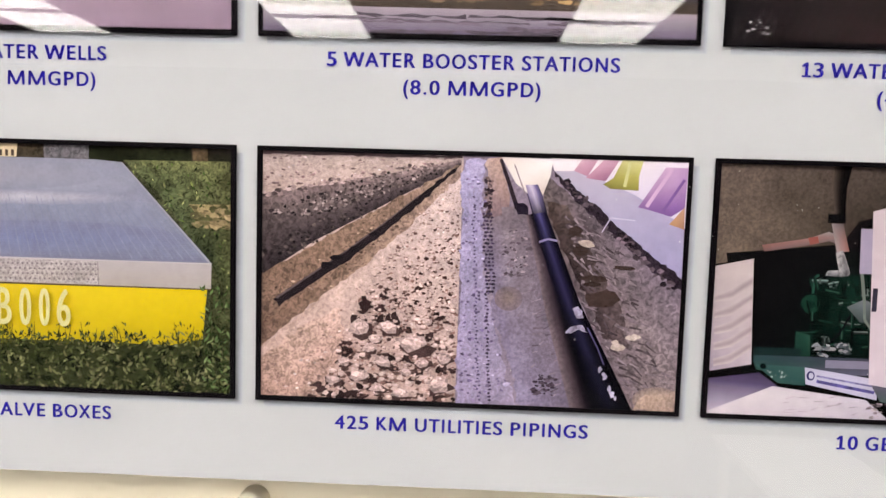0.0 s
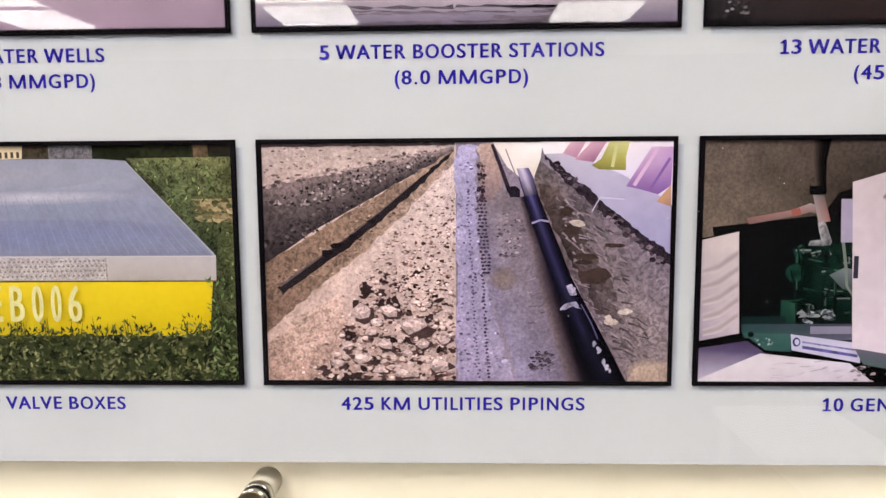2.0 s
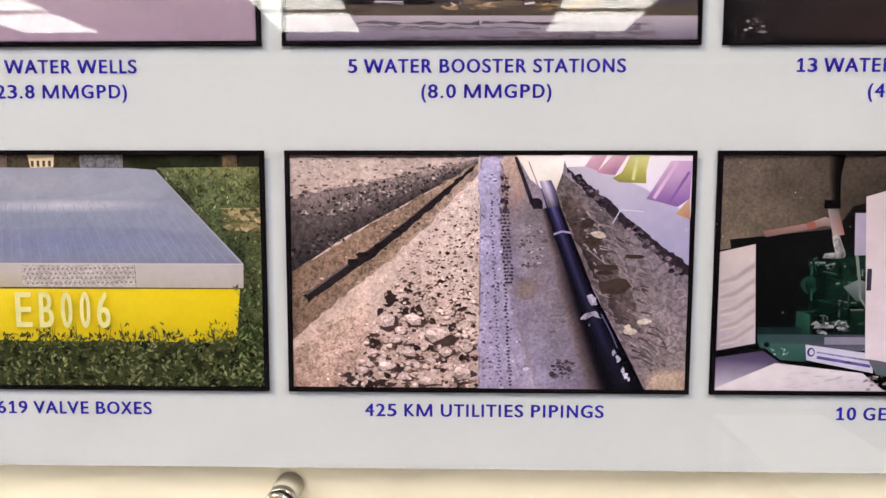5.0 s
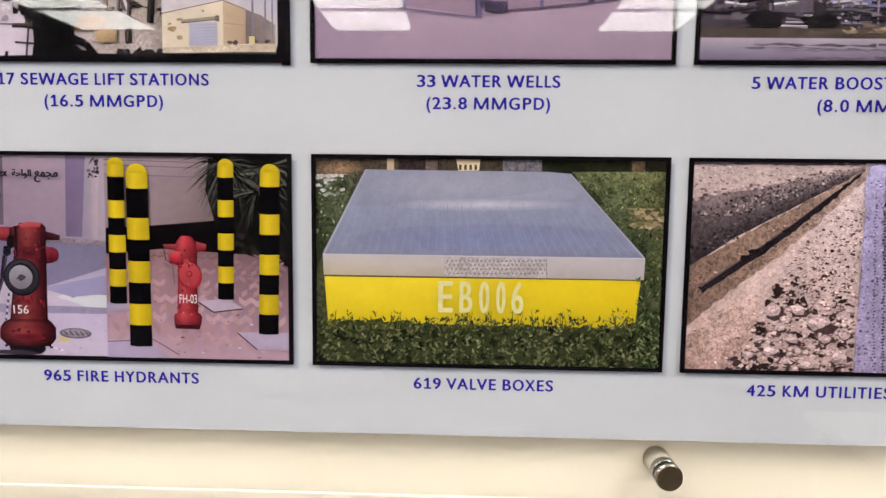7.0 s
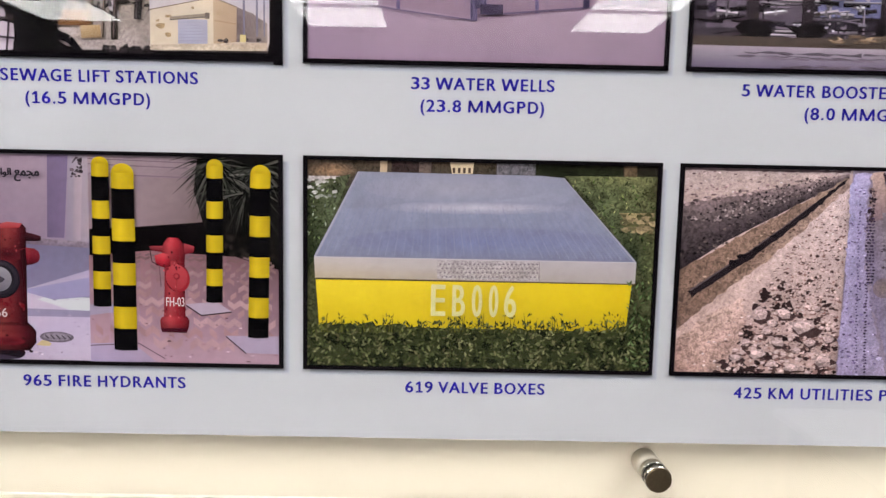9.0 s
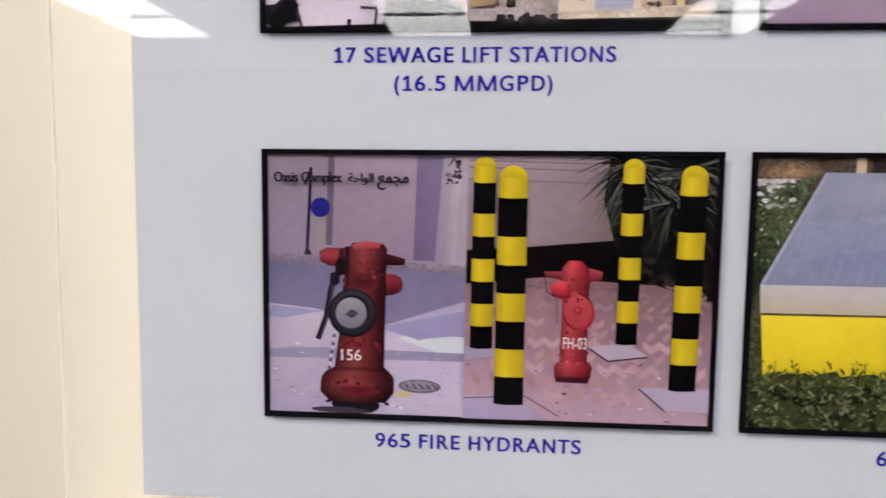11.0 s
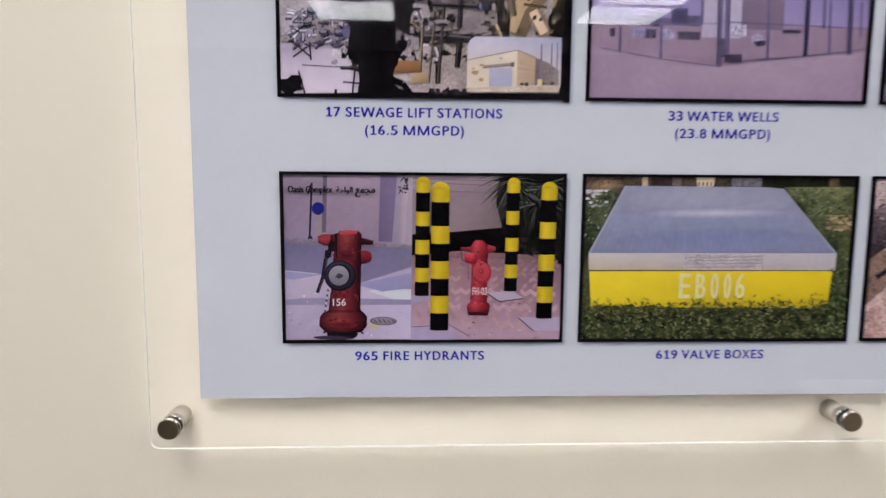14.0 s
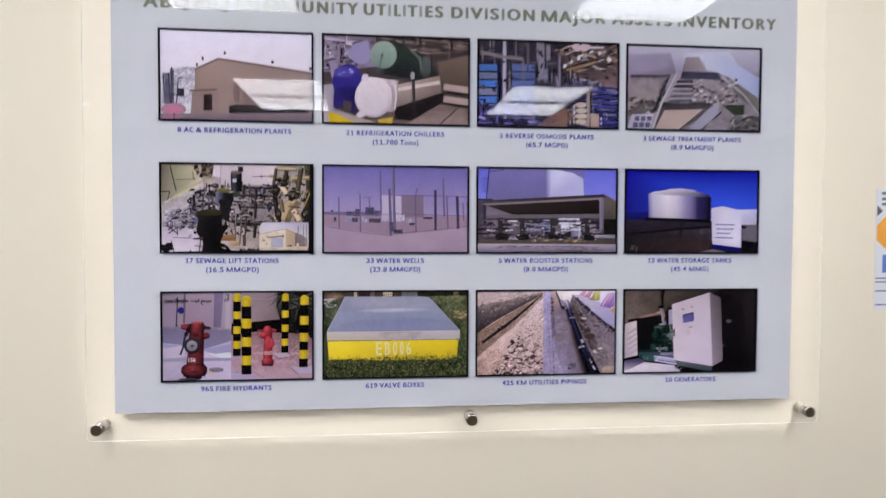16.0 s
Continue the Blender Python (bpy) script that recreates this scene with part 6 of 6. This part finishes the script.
# -- chillers
p = Photo(0, 1, ((18, 22), (802, 50), (800, 522), (20, 505)), 2)
p.rect(0, 0, 819, 540, (54, 45, 48), "soil", (100, 86, 84))
p.poly([(20, 30), (300, 40), (300, 200), (20, 230)], [(150, 136, 144), (110, 98, 112), (140, 126, 150), (130, 116, 130)], "soil")
for pts, w, col in (([(30, 50), (260, 85)], 22, (186, 170, 180)), ([(60, 110), (90, 260)], 40, (150, 136, 156)), ([(150, 130), (260, 70)], 30, (160, 148, 176)), ([(120, 100), (120, 180)], 14, (66, 58, 74)),
                    ([(300, 40), (800, 70)], 30, (52, 44, 44)), ([(480, 90), (800, 105)], 24, (84, 74, 76)), ([(360, 50), (440, 70)], 10, (150, 130, 120))):
    p.line(pts, w, col, "soft")
p.pipework(60, box_in(300, 40, 790, 130), (30, 120), (5, 16), [(110, 92, 84), (50, 42, 44), (140, 122, 116), (66, 56, 58)], (0, 0, 6, 10, 90))
p.pipework(30, box_in(30, 50, 200, 210), (20, 80), (6, 18), [(196, 184, 192), (90, 80, 100), (150, 140, 160)])
p.blob(215, 130, 60, 60, (156, 146, 180), "soft", 14, 0.15)
p.poly([(20, 300), (80, 290), (90, 430), (300, 500), (20, 505)], [(170, 160, 166), (150, 140, 150), (150, 136, 140), (176, 160, 150), (190, 178, 180)], "soft")
p.blob(152, 285, 80, 98, (56, 48, 130), "soft", 20, 0.04)
p.blob(140, 230, 60, 30, (84, 76, 160), "soft", 12, 0.1)
p.blob(150, 345, 60, 40, (38, 32, 92), "soft", 12, 0.1)
p.specks(8, box_in(100, 215, 180, 250), (4, 9), [(170, 166, 214)])
p.rect(78, 345, 128, 420, (52, 44, 110), "soft")
p.rect(170, 380, 205, 450, (46, 40, 84), "soft")
p.poly([(340, 66), (400, 70), (560, 140), (640, 260), (600, 290), (340, 240)], [(40, 46, 44), (52, 60, 54), (34, 40, 40), (30, 32, 34), (24, 26, 28), (28, 32, 34)], "soft")
p.line([(480, 110), (535, 160), (540, 230)], 10, (110, 120, 112), "soft")
p.disc(566, 205, 26, 60, (96, 104, 100), "soft", low=(60, 66, 66))
p.disc(340, 138, 70, 74, (156, 172, 156), "soft", 26, (124, 140, 130))
p.line([(334, 140), (308, 240)], 8, (104, 118, 108), "soft")
p.blob(334, 142, 9, 12, (90, 104, 96))
p.poly([(400, 300), (640, 250), (650, 340), (410, 420)], [(176, 158, 150), (150, 132, 122), (120, 104, 98), (130, 114, 108)], "soft")
p.line([(410, 325), (640, 285)], 18, (206, 190, 180), "soft")
p.poly([(400, 420), (660, 340), (660, 400), (480, 490), (400, 480)], (34, 28, 30), "soft")
p.tube([(240, 252, 420, 276, 1.0), (205, 310, 415, 330, 1.0), (198, 380, 410, 400, 0.95), (245, 455, 400, 440, 0.85)],
       [(0, (206, 194, 198)), (0.3, (230, 218, 218)), (0.55, (214, 202, 202)), (0.75, (180, 166, 168)), (0.85, (206, 192, 192)), (1, (150, 136, 138))])
p.disc(288, 365, 98, 108, (226, 214, 216), "soft", 28, (186, 172, 178))
p.disc(284, 368, 84, 92, (220, 208, 210), "soft", 28, (206, 194, 198))
p.line([(384, 300), (392, 360), (384, 440)], 12, (168, 154, 156), "soft")
p.line([(402, 292), (408, 360), (400, 430)], 8, (214, 202, 202), "soft")
p.blob(245, 258, 20, 18, (214, 202, 206), "soft")
p.blob(225, 455, 26, 16, (206, 194, 196), "soft")
p.line([(496, 240), (505, 465)], 18, (64, 58, 58), "soft")
p.rect(484, 232, 504, 268, (170, 164, 166), "soft")
p.poly([(620, 180), (800, 140), (800, 310), (660, 290)], [(110, 92, 80), (120, 104, 92), (92, 76, 68), (104, 86, 74)], "soft")
for y in (310, 375):
    p.line([(660, y), (795, y + 18)], 34, (170, 152, 144), "soft")
    p.line([(660, y + 24), (795, y + 44)], 16, (50, 42, 44), "soft")
p.poly([(480, 500), (640, 400), (800, 430), (800, 525), (440, 515)], [(140, 122, 116), (110, 94, 90), (126, 108, 102), (150, 130, 124), (150, 132, 126)], "soil")
p.line([(640, 510), (740, 420)], 8, (84, 70, 68))
p.poly([(50, 440), (90, 450), (200, 505), (60, 505)], (206, 176, 40), "soft")
p.poly([(310, 485), (390, 470), (386, 510), (320, 510)], (190, 160, 56), "soft")
p.pending = []
p.done("photograph of blue and white refrigeration chillers")

# -- reverse osmosis plant
p = Photo(0, 2, ((15, 18), (767, 40), (760, 502), (15, 492)), 3)
p.depth = 0.82
p.rect(0, 0, 786, 522, (54, 48, 60), "soil", (60, 54, 76))
p.pipework(110, box_in(20, 30, 760, 250), (30, 130), (5, 16), [(40, 36, 44), (96, 90, 104), (66, 58, 70), (126, 116, 122)])
for x, w in ((24, 95), (196, 120)):
    for k in range(5):
        col = ((82, 124, 190), (130, 134, 160), (76, 118, 190), (150, 152, 174), (78, 122, 196))[k]
        p.rect(x, 155 + k * 43, x + w, 190 + k * 43, p.tone(col if x < 100 else (96, 110, 160), 0.08), "soft")
        p.rect(x, 190 + k * 43, x + w, 198 + k * 43, (34, 34, 60))
p.rect(118, 150, 140, 400, (30, 30, 60), "soft")
p.rect(148, 25, 165, 490, (186, 180, 196), "soft")
p.line([(30, 90), (150, 115), (250, 125)], 18, (140, 130, 128), "soft")
for x, y0, y1, w in ((248, 120, 250, 12), (275, 40, 200, 9), (212, 40, 110, 8), (335, 40, 250, 30), (376, 50, 130, 22), (95, 30, 90, 9), (440, 80, 260, 12)):
    p.rect(x, y0, x + w, y1, p.tone((124, 118, 130), 0.2), "soft")
p.poly([(450, 60), (760, 60), (755, 290), (620, 270), (460, 200)], [(84, 66, 66), (70, 58, 64), (150, 120, 120), (120, 98, 92), (60, 48, 50)], "soil")
p.pipework(60, box_in(450, 50, 750, 190), (20, 90), (5, 18), [(200, 186, 190), (120, 96, 90), (60, 48, 50), (170, 140, 120)], (0, -25, -15, 90, 20))
p.blob(560, 60, 50, 24, (222, 196, 200), "soft", 12, 0.2)
p.line([(480, 185), (640, 140)], 9, (176, 142, 96), "soft")
p.line([(470, 165), (560, 110)], 8, (150, 130, 120), "soft")
for x, y in ((505, 135), (548, 116), (710, 128), (475, 160)):
    p.blob(x, y, 13, 13, (236, 226, 224), "soft")
p.rect(360, 180, 384, 240, (130, 130, 152), "soil")
p.specks(120, box_in(24, 40, 750, 480), (4, 14), [(34, 30, 38), (60, 54, 66), (96, 88, 96), (44, 40, 60)], "soil", 0.9)
p.pipework(130, box_in(390, 230, 750, 480), (20, 90), (6, 18), [(56, 56, 110), (96, 92, 130), (150, 140, 140), (40, 36, 48), (170, 160, 180)])
for k in range(9):
    y = 270 + k * 26
    p.line([(620, y), (755, y + 16)], 12, p.tone((56, 60, 130), 0.3), "soft")
for k in range(4):
    p.blob(560, 372 + k * 30, 32, 14, (206, 190, 172), "soft", 12, 0.1)
p.rect(590, 300, 606, 490, (170, 152, 140), "soft")
p.poly([(610, 420), (655, 420), (655, 490), (610, 490)], (186, 160, 144), "soft")
p.poly([(380, 440), (470, 380), (520, 440), (470, 490), (320, 490)], [(150, 112, 92), (130, 96, 80), (110, 84, 76), (150, 116, 100), (130, 110, 120)], "soil")
p.rect(20, 370, 330, 490, (70, 66, 120), "soil", (60, 52, 76))
p.pipework(60, box_in(24, 370, 330, 480), (20, 90), (6, 16), [(110, 104, 176), (50, 46, 74), (150, 144, 190)])
p.pending = []
p.done("photograph of blue racks in a reverse osmosis plant")

# -- treatment plant from the air
p = Photo(0, 3, ((20, 14), (735, 36), (726, 488), (12, 472)), 4)
p.tint = (0.97, 0.985, 1.1)
p.depth = 0.85
p.rect(0, 0, 753, 200, (200, 192, 202), "soft", (160, 148, 162))
p.rect(0, 170, 753, 504, (164, 150, 154), "soil", (136, 124, 128))
p.poly([(20, 70), (320, 60), (290, 170), (20, 190)], [(176, 164, 180), (160, 148, 164), (140, 128, 142), (156, 142, 156)], "soft")
p.poly([(250, 60), (560, 55), (640, 170), (280, 170)], [(196, 190, 202), (206, 204, 214), (180, 182, 202), (160, 150, 166)], "soft")
p.glow(420, 78, 110, 26, (216, 212, 224), (200, 196, 208))
p.glow(130, 120, 110, 40, (166, 150, 172), (164, 152, 168))
p.poly([(330, 85), (400, 82), (440, 160), (310, 160)], [(150, 134, 138), (166, 150, 150), (170, 154, 152), (140, 124, 128)], "soft")
p.poly([(420, 60), (540, 80), (730, 200), (720, 305), (560, 190), (440, 150)], [(206, 202, 214), (196, 194, 212), (166, 170, 200), (170, 176, 208), (184, 188, 212), (206, 202, 212)], "soft")
p.poly([(540, 185), (720, 305), (720, 380), (600, 290)], [(130, 122, 110), (140, 130, 120), (120, 112, 106), (120, 112, 104)], "soil")
p.poly([(310, 160), (500, 165), (520, 205), (300, 200)], [(72, 67, 86), (76, 72, 92), (84, 79, 98), (70, 63, 78)], "rough")
for k in range(5):
    y = 205 + k * 26
    p.poly([(280 - k * 9, y), (368, y), (368, y + 18), (272 - k * 9, y + 18)], p.tone((80, 70, 84) if k < 2 else (130, 118, 124), 0.1), "rough")
    p.rect(270 - k * 9, y + 19, 368, y + 23, (196, 186, 190))
p.specks(110, box_in(370, 205, 600, 330), (5, 14), [(196, 182, 176), (110, 96, 96), (166, 148, 140), (80, 70, 76), (206, 196, 196)], "rough")
p.poly([(235, 190), (310, 160), (190, 380), (150, 470), (140, 400)], [(150, 140, 146), (170, 160, 166), (180, 168, 170), (176, 164, 168), (150, 138, 140)], "soft")
p.line([(245, 180), (160, 370)], 9, (96, 84, 90), "rough", 16)
p.poly([(20, 200), (225, 195), (150, 340), (20, 370)], [(160, 144, 146), (150, 134, 136), (160, 144, 142), (170, 152, 150)], "soil")
p.line([(40, 185), (240, 185)], 14, (92, 80, 90), "rough")
p.poly([(20, 370), (160, 300), (150, 380), (20, 400)], (116, 104, 104), "soil")
p.poly([(45, 390), (160, 386), (140, 470), (15, 470)], [(190, 182, 190), (196, 188, 194), (196, 188, 196), (180, 172, 182)], "soft")
for k in range(3):
    p.rect(60 + k * 32, 400, 84 + k * 32, 425, (104, 98, 124))
    p.rect(50 + k * 32, 432, 76 + k * 32, 460, (100, 94, 120))
p.poly([(200, 330), (470, 330), (450, 380), (300, 475), (160, 475)], [(90, 80, 84), (98, 88, 92), (100, 90, 94), (96, 86, 92), (90, 80, 84)], "soil")
p.poly([(215, 368), (420, 362), (290, 470), (165, 470)], [(190, 164, 152), (196, 170, 156), (196, 172, 160), (186, 160, 150)], "soft")
p.poly([(480, 330), (510, 330), (500, 390), (400, 475), (340, 470)], [(176, 168, 180), (170, 162, 172), (166, 158, 170), (170, 162, 174), (160, 152, 164)], "soft")
p.line([(520, 375), (410, 475)], 7, (40, 34, 40))
p.poly([(520, 340), (640, 340), (640, 390), (590, 398)], [(66, 74, 56), (62, 70, 54), (58, 66, 50), (72, 74, 60)], "soil")
p.poly([(440, 440), (520, 385), (590, 420), (600, 485), (430, 480)], [(150, 138, 146), (140, 128, 136), (170, 156, 154), (150, 136, 138), (160, 146, 150)], "rough")
p.poly([(600, 400), (722, 400), (722, 485), (600, 485)], (112, 103, 106), "soil")
p.specks(70, wedge_in((215, 240, 200), (150, 185, 380)), (4, 9), [(50, 46, 48), (70, 64, 62), (40, 38, 40)], "leaf")
p.specks(90, box_in(200, 325, 470, 350), (4, 10), [(50, 46, 48), (64, 60, 56)], "leaf")
p.specks(70, box_in(560, 400, 720, 480), (5, 14), [(60, 58, 54), (140, 130, 128), (84, 78, 74)], "leaf")
p.specks(50, box_in(30, 300, 160, 380), (5, 13), [(70, 64, 60), (100, 92, 86), (150, 138, 132)], "leaf")
p.specks(30, box_in(30, 180, 240, 200), (4, 10), [(84, 74, 86), (120, 108, 116)], "soft")
p.line([(520, 190), (640, 290), (722, 400)], 9, (186, 178, 184), "soft", 5)
p.line([(280, 170), (200, 330), (150, 470)], 6, (196, 186, 190), "soft", 9)
p.pending = []
p.done("aerial photograph of a sewage treatment plant")


# ---- standoffs that hold the acrylic off the wall ----
def standoff():
    root = tagged(new("standoff"), "round brushed steel standoff holding the acrylic sheet", "wall fixing", "standoffs along the acrylic edge")
    bm = bmesh.new()
    add_rod(bm, 0, 0, 0.0046, WALL_Y, 0.0106, 0.0006)
    part("barrel", bm, steel_mat, root, "brushed steel barrel", True)
    bm = bmesh.new()
    add_rod(bm, 0, 0, 0.0036, 0.0046, 0.0099, 0.0002)
    part("groove", bm, gasket_mat, root, "dark groove between barrel and neck", True)
    bm = bmesh.new()
    add_rod(bm, 0, 0, AY1 + 0.0004, 0.0036, 0.0106, 0.0005)
    part("neck", bm, ring_mat, root, "polished steel neck", True)
    bm = bmesh.new()
    add_rod(bm, 0, 0, AY0 - 0.0012, AY0 - 0.0002, 0.0100, 0.0003)
    part("gasket", bm, gasket_mat, root, "thin dark rubber gasket", True)
    bm = bmesh.new()
    add_rod(bm, 0, 0, AY0 - 0.0058, AY0 - 0.0012, 0.0108, 0.0007)
    part("ring", bm, ring_mat, root, "polished steel collar", True)
    bm = bmesh.new()
    add_rod(bm, 0, 0, AY0 - 0.0072, AY0 - 0.0058, 0.0103, 0.0005)
    part("cap", bm, cap_mat, root, "dark polished steel cap", True)
    return root


first = standoff()
first.matrix_basis = pose(-0.6935, 0, 1.2310)
copy_thing(first, pose(-0.0037, 0, 1.2319))
copy_thing(first, pose(0.6905, 0, 1.2310))

# ---- a paper notice on the wall beside the board ----
notice = tagged(new("paper_notice"), "white printed paper notice taped to the wall", "notice")
NX, NZ0, NZ1 = 0.8565, 1.434, 1.688
white_paper = material("notice_paper", (0.72, 0.71, 0.74), 0.6, 0, 20, 0.03)
bm = bmesh.new()
add_box(bm, NX, NX + 0.18, WALL_Y - 0.0012, WALL_Y - 0.0002, NZ0, NZ1)
part("sheet", bm, white_paper, notice)


def notice_shape(name, pts, rgb, label):
    bm = bmesh.new()
    bm.faces.new([bm.verts.new((NX + x, WALL_Y - 0.0016, NZ1 - z)) for x, z in pts])
    part(name, bm, material(name, lin(rgb), 0.6, 0, 80, 0.08), notice, label)


for z, w in ((0.006, 0.11), (0.018, 0.12), (0.029, 0.08)):
    notice_shape("heading_line", [(0.012, z), (0.012 + w, z), (0.012 + w, z + 0.006), (0.012, z + 0.006)], (110, 105, 110), "grey printed line")
notice_shape("triangle", [(0.002, 0.034), (0.015, 0.046), (0.002, 0.058)], (80, 78, 92), "dark grey printed triangle")
notice_shape("hexagon", [(0.002, 0.077), (0.022, 0.057), (0.082, 0.057), (0.102, 0.09), (0.082, 0.125), (0.022, 0.125), (0.002, 0.108)],
             (232, 160, 60), "orange printed hexagon")
notice_shape("panel", [(0.016, 0.138), (0.12, 0.138), (0.12, 0.176), (0.016, 0.176)], (95, 120, 190), "blue printed panel")
for z in (0.186, 0.194, 0.213, 0.242):
    notice_shape("text_line", [(0.002, z), (0.15, z), (0.15, z + 0.003), (0.002, z + 0.003)], (120, 116, 140), "grey printed line")

# ---- a small white table in the room, seen mirrored in the acrylic ----
table = tagged(new("side_table"), "small white laminate side table with steel legs", "table")
laminate = material("white_laminate", (0.82, 0.82, 0.80), 0.35, 0, 30, 0.03)
bm = bmesh.new()
add_box(bm, 0.93, 1.28, -1.585, -0.88, 0.725, 0.75, 0.003)
part("tabletop", bm, laminate, table, "white laminate top")
for tx in (0.96, 1.25):
    for ty in (-1.555, -0.91):
        bm = bmesh.new()
        bmesh.ops.create_cone(bm, cap_ends=True, segments=16, radius1=0.014, radius2=0.016, depth=0.725, matrix=Matrix.Translation((tx, ty, 0.3625)))
        part("leg", bm, steel_mat, table, "steel tube leg", True)

# ---- dust on the acrylic ----
rng = random.Random(5)
vs, fs = [], []
for _ in range(150):
    x, z = rng.uniform(0.15, 0.64), rng.choice((rng.uniform(1.53, 1.60), rng.uniform(1.30, 1.56), rng.uniform(1.40, 1.49)))
    s, n = rng.uniform(0.00010, 0.00026), len(vs)
    vs += [(x + s * math.cos(a), AY0 - 0.0002, z + s * math.sin(a)) for a in (0, 1.05, 2.1, 3.14, 4.19, 5.24)]
    fs.append(tuple(range(n, n + 6)))
me = bpy.data.meshes.new("dust")
me.from_pydata(vs, [], fs)
me.materials.append(material("dust_white", (0.75, 0.74, 0.72), 0.9))
tagged(new("dust", me), "tiny pale dust specks on the acrylic", "dust", kind="stuff")
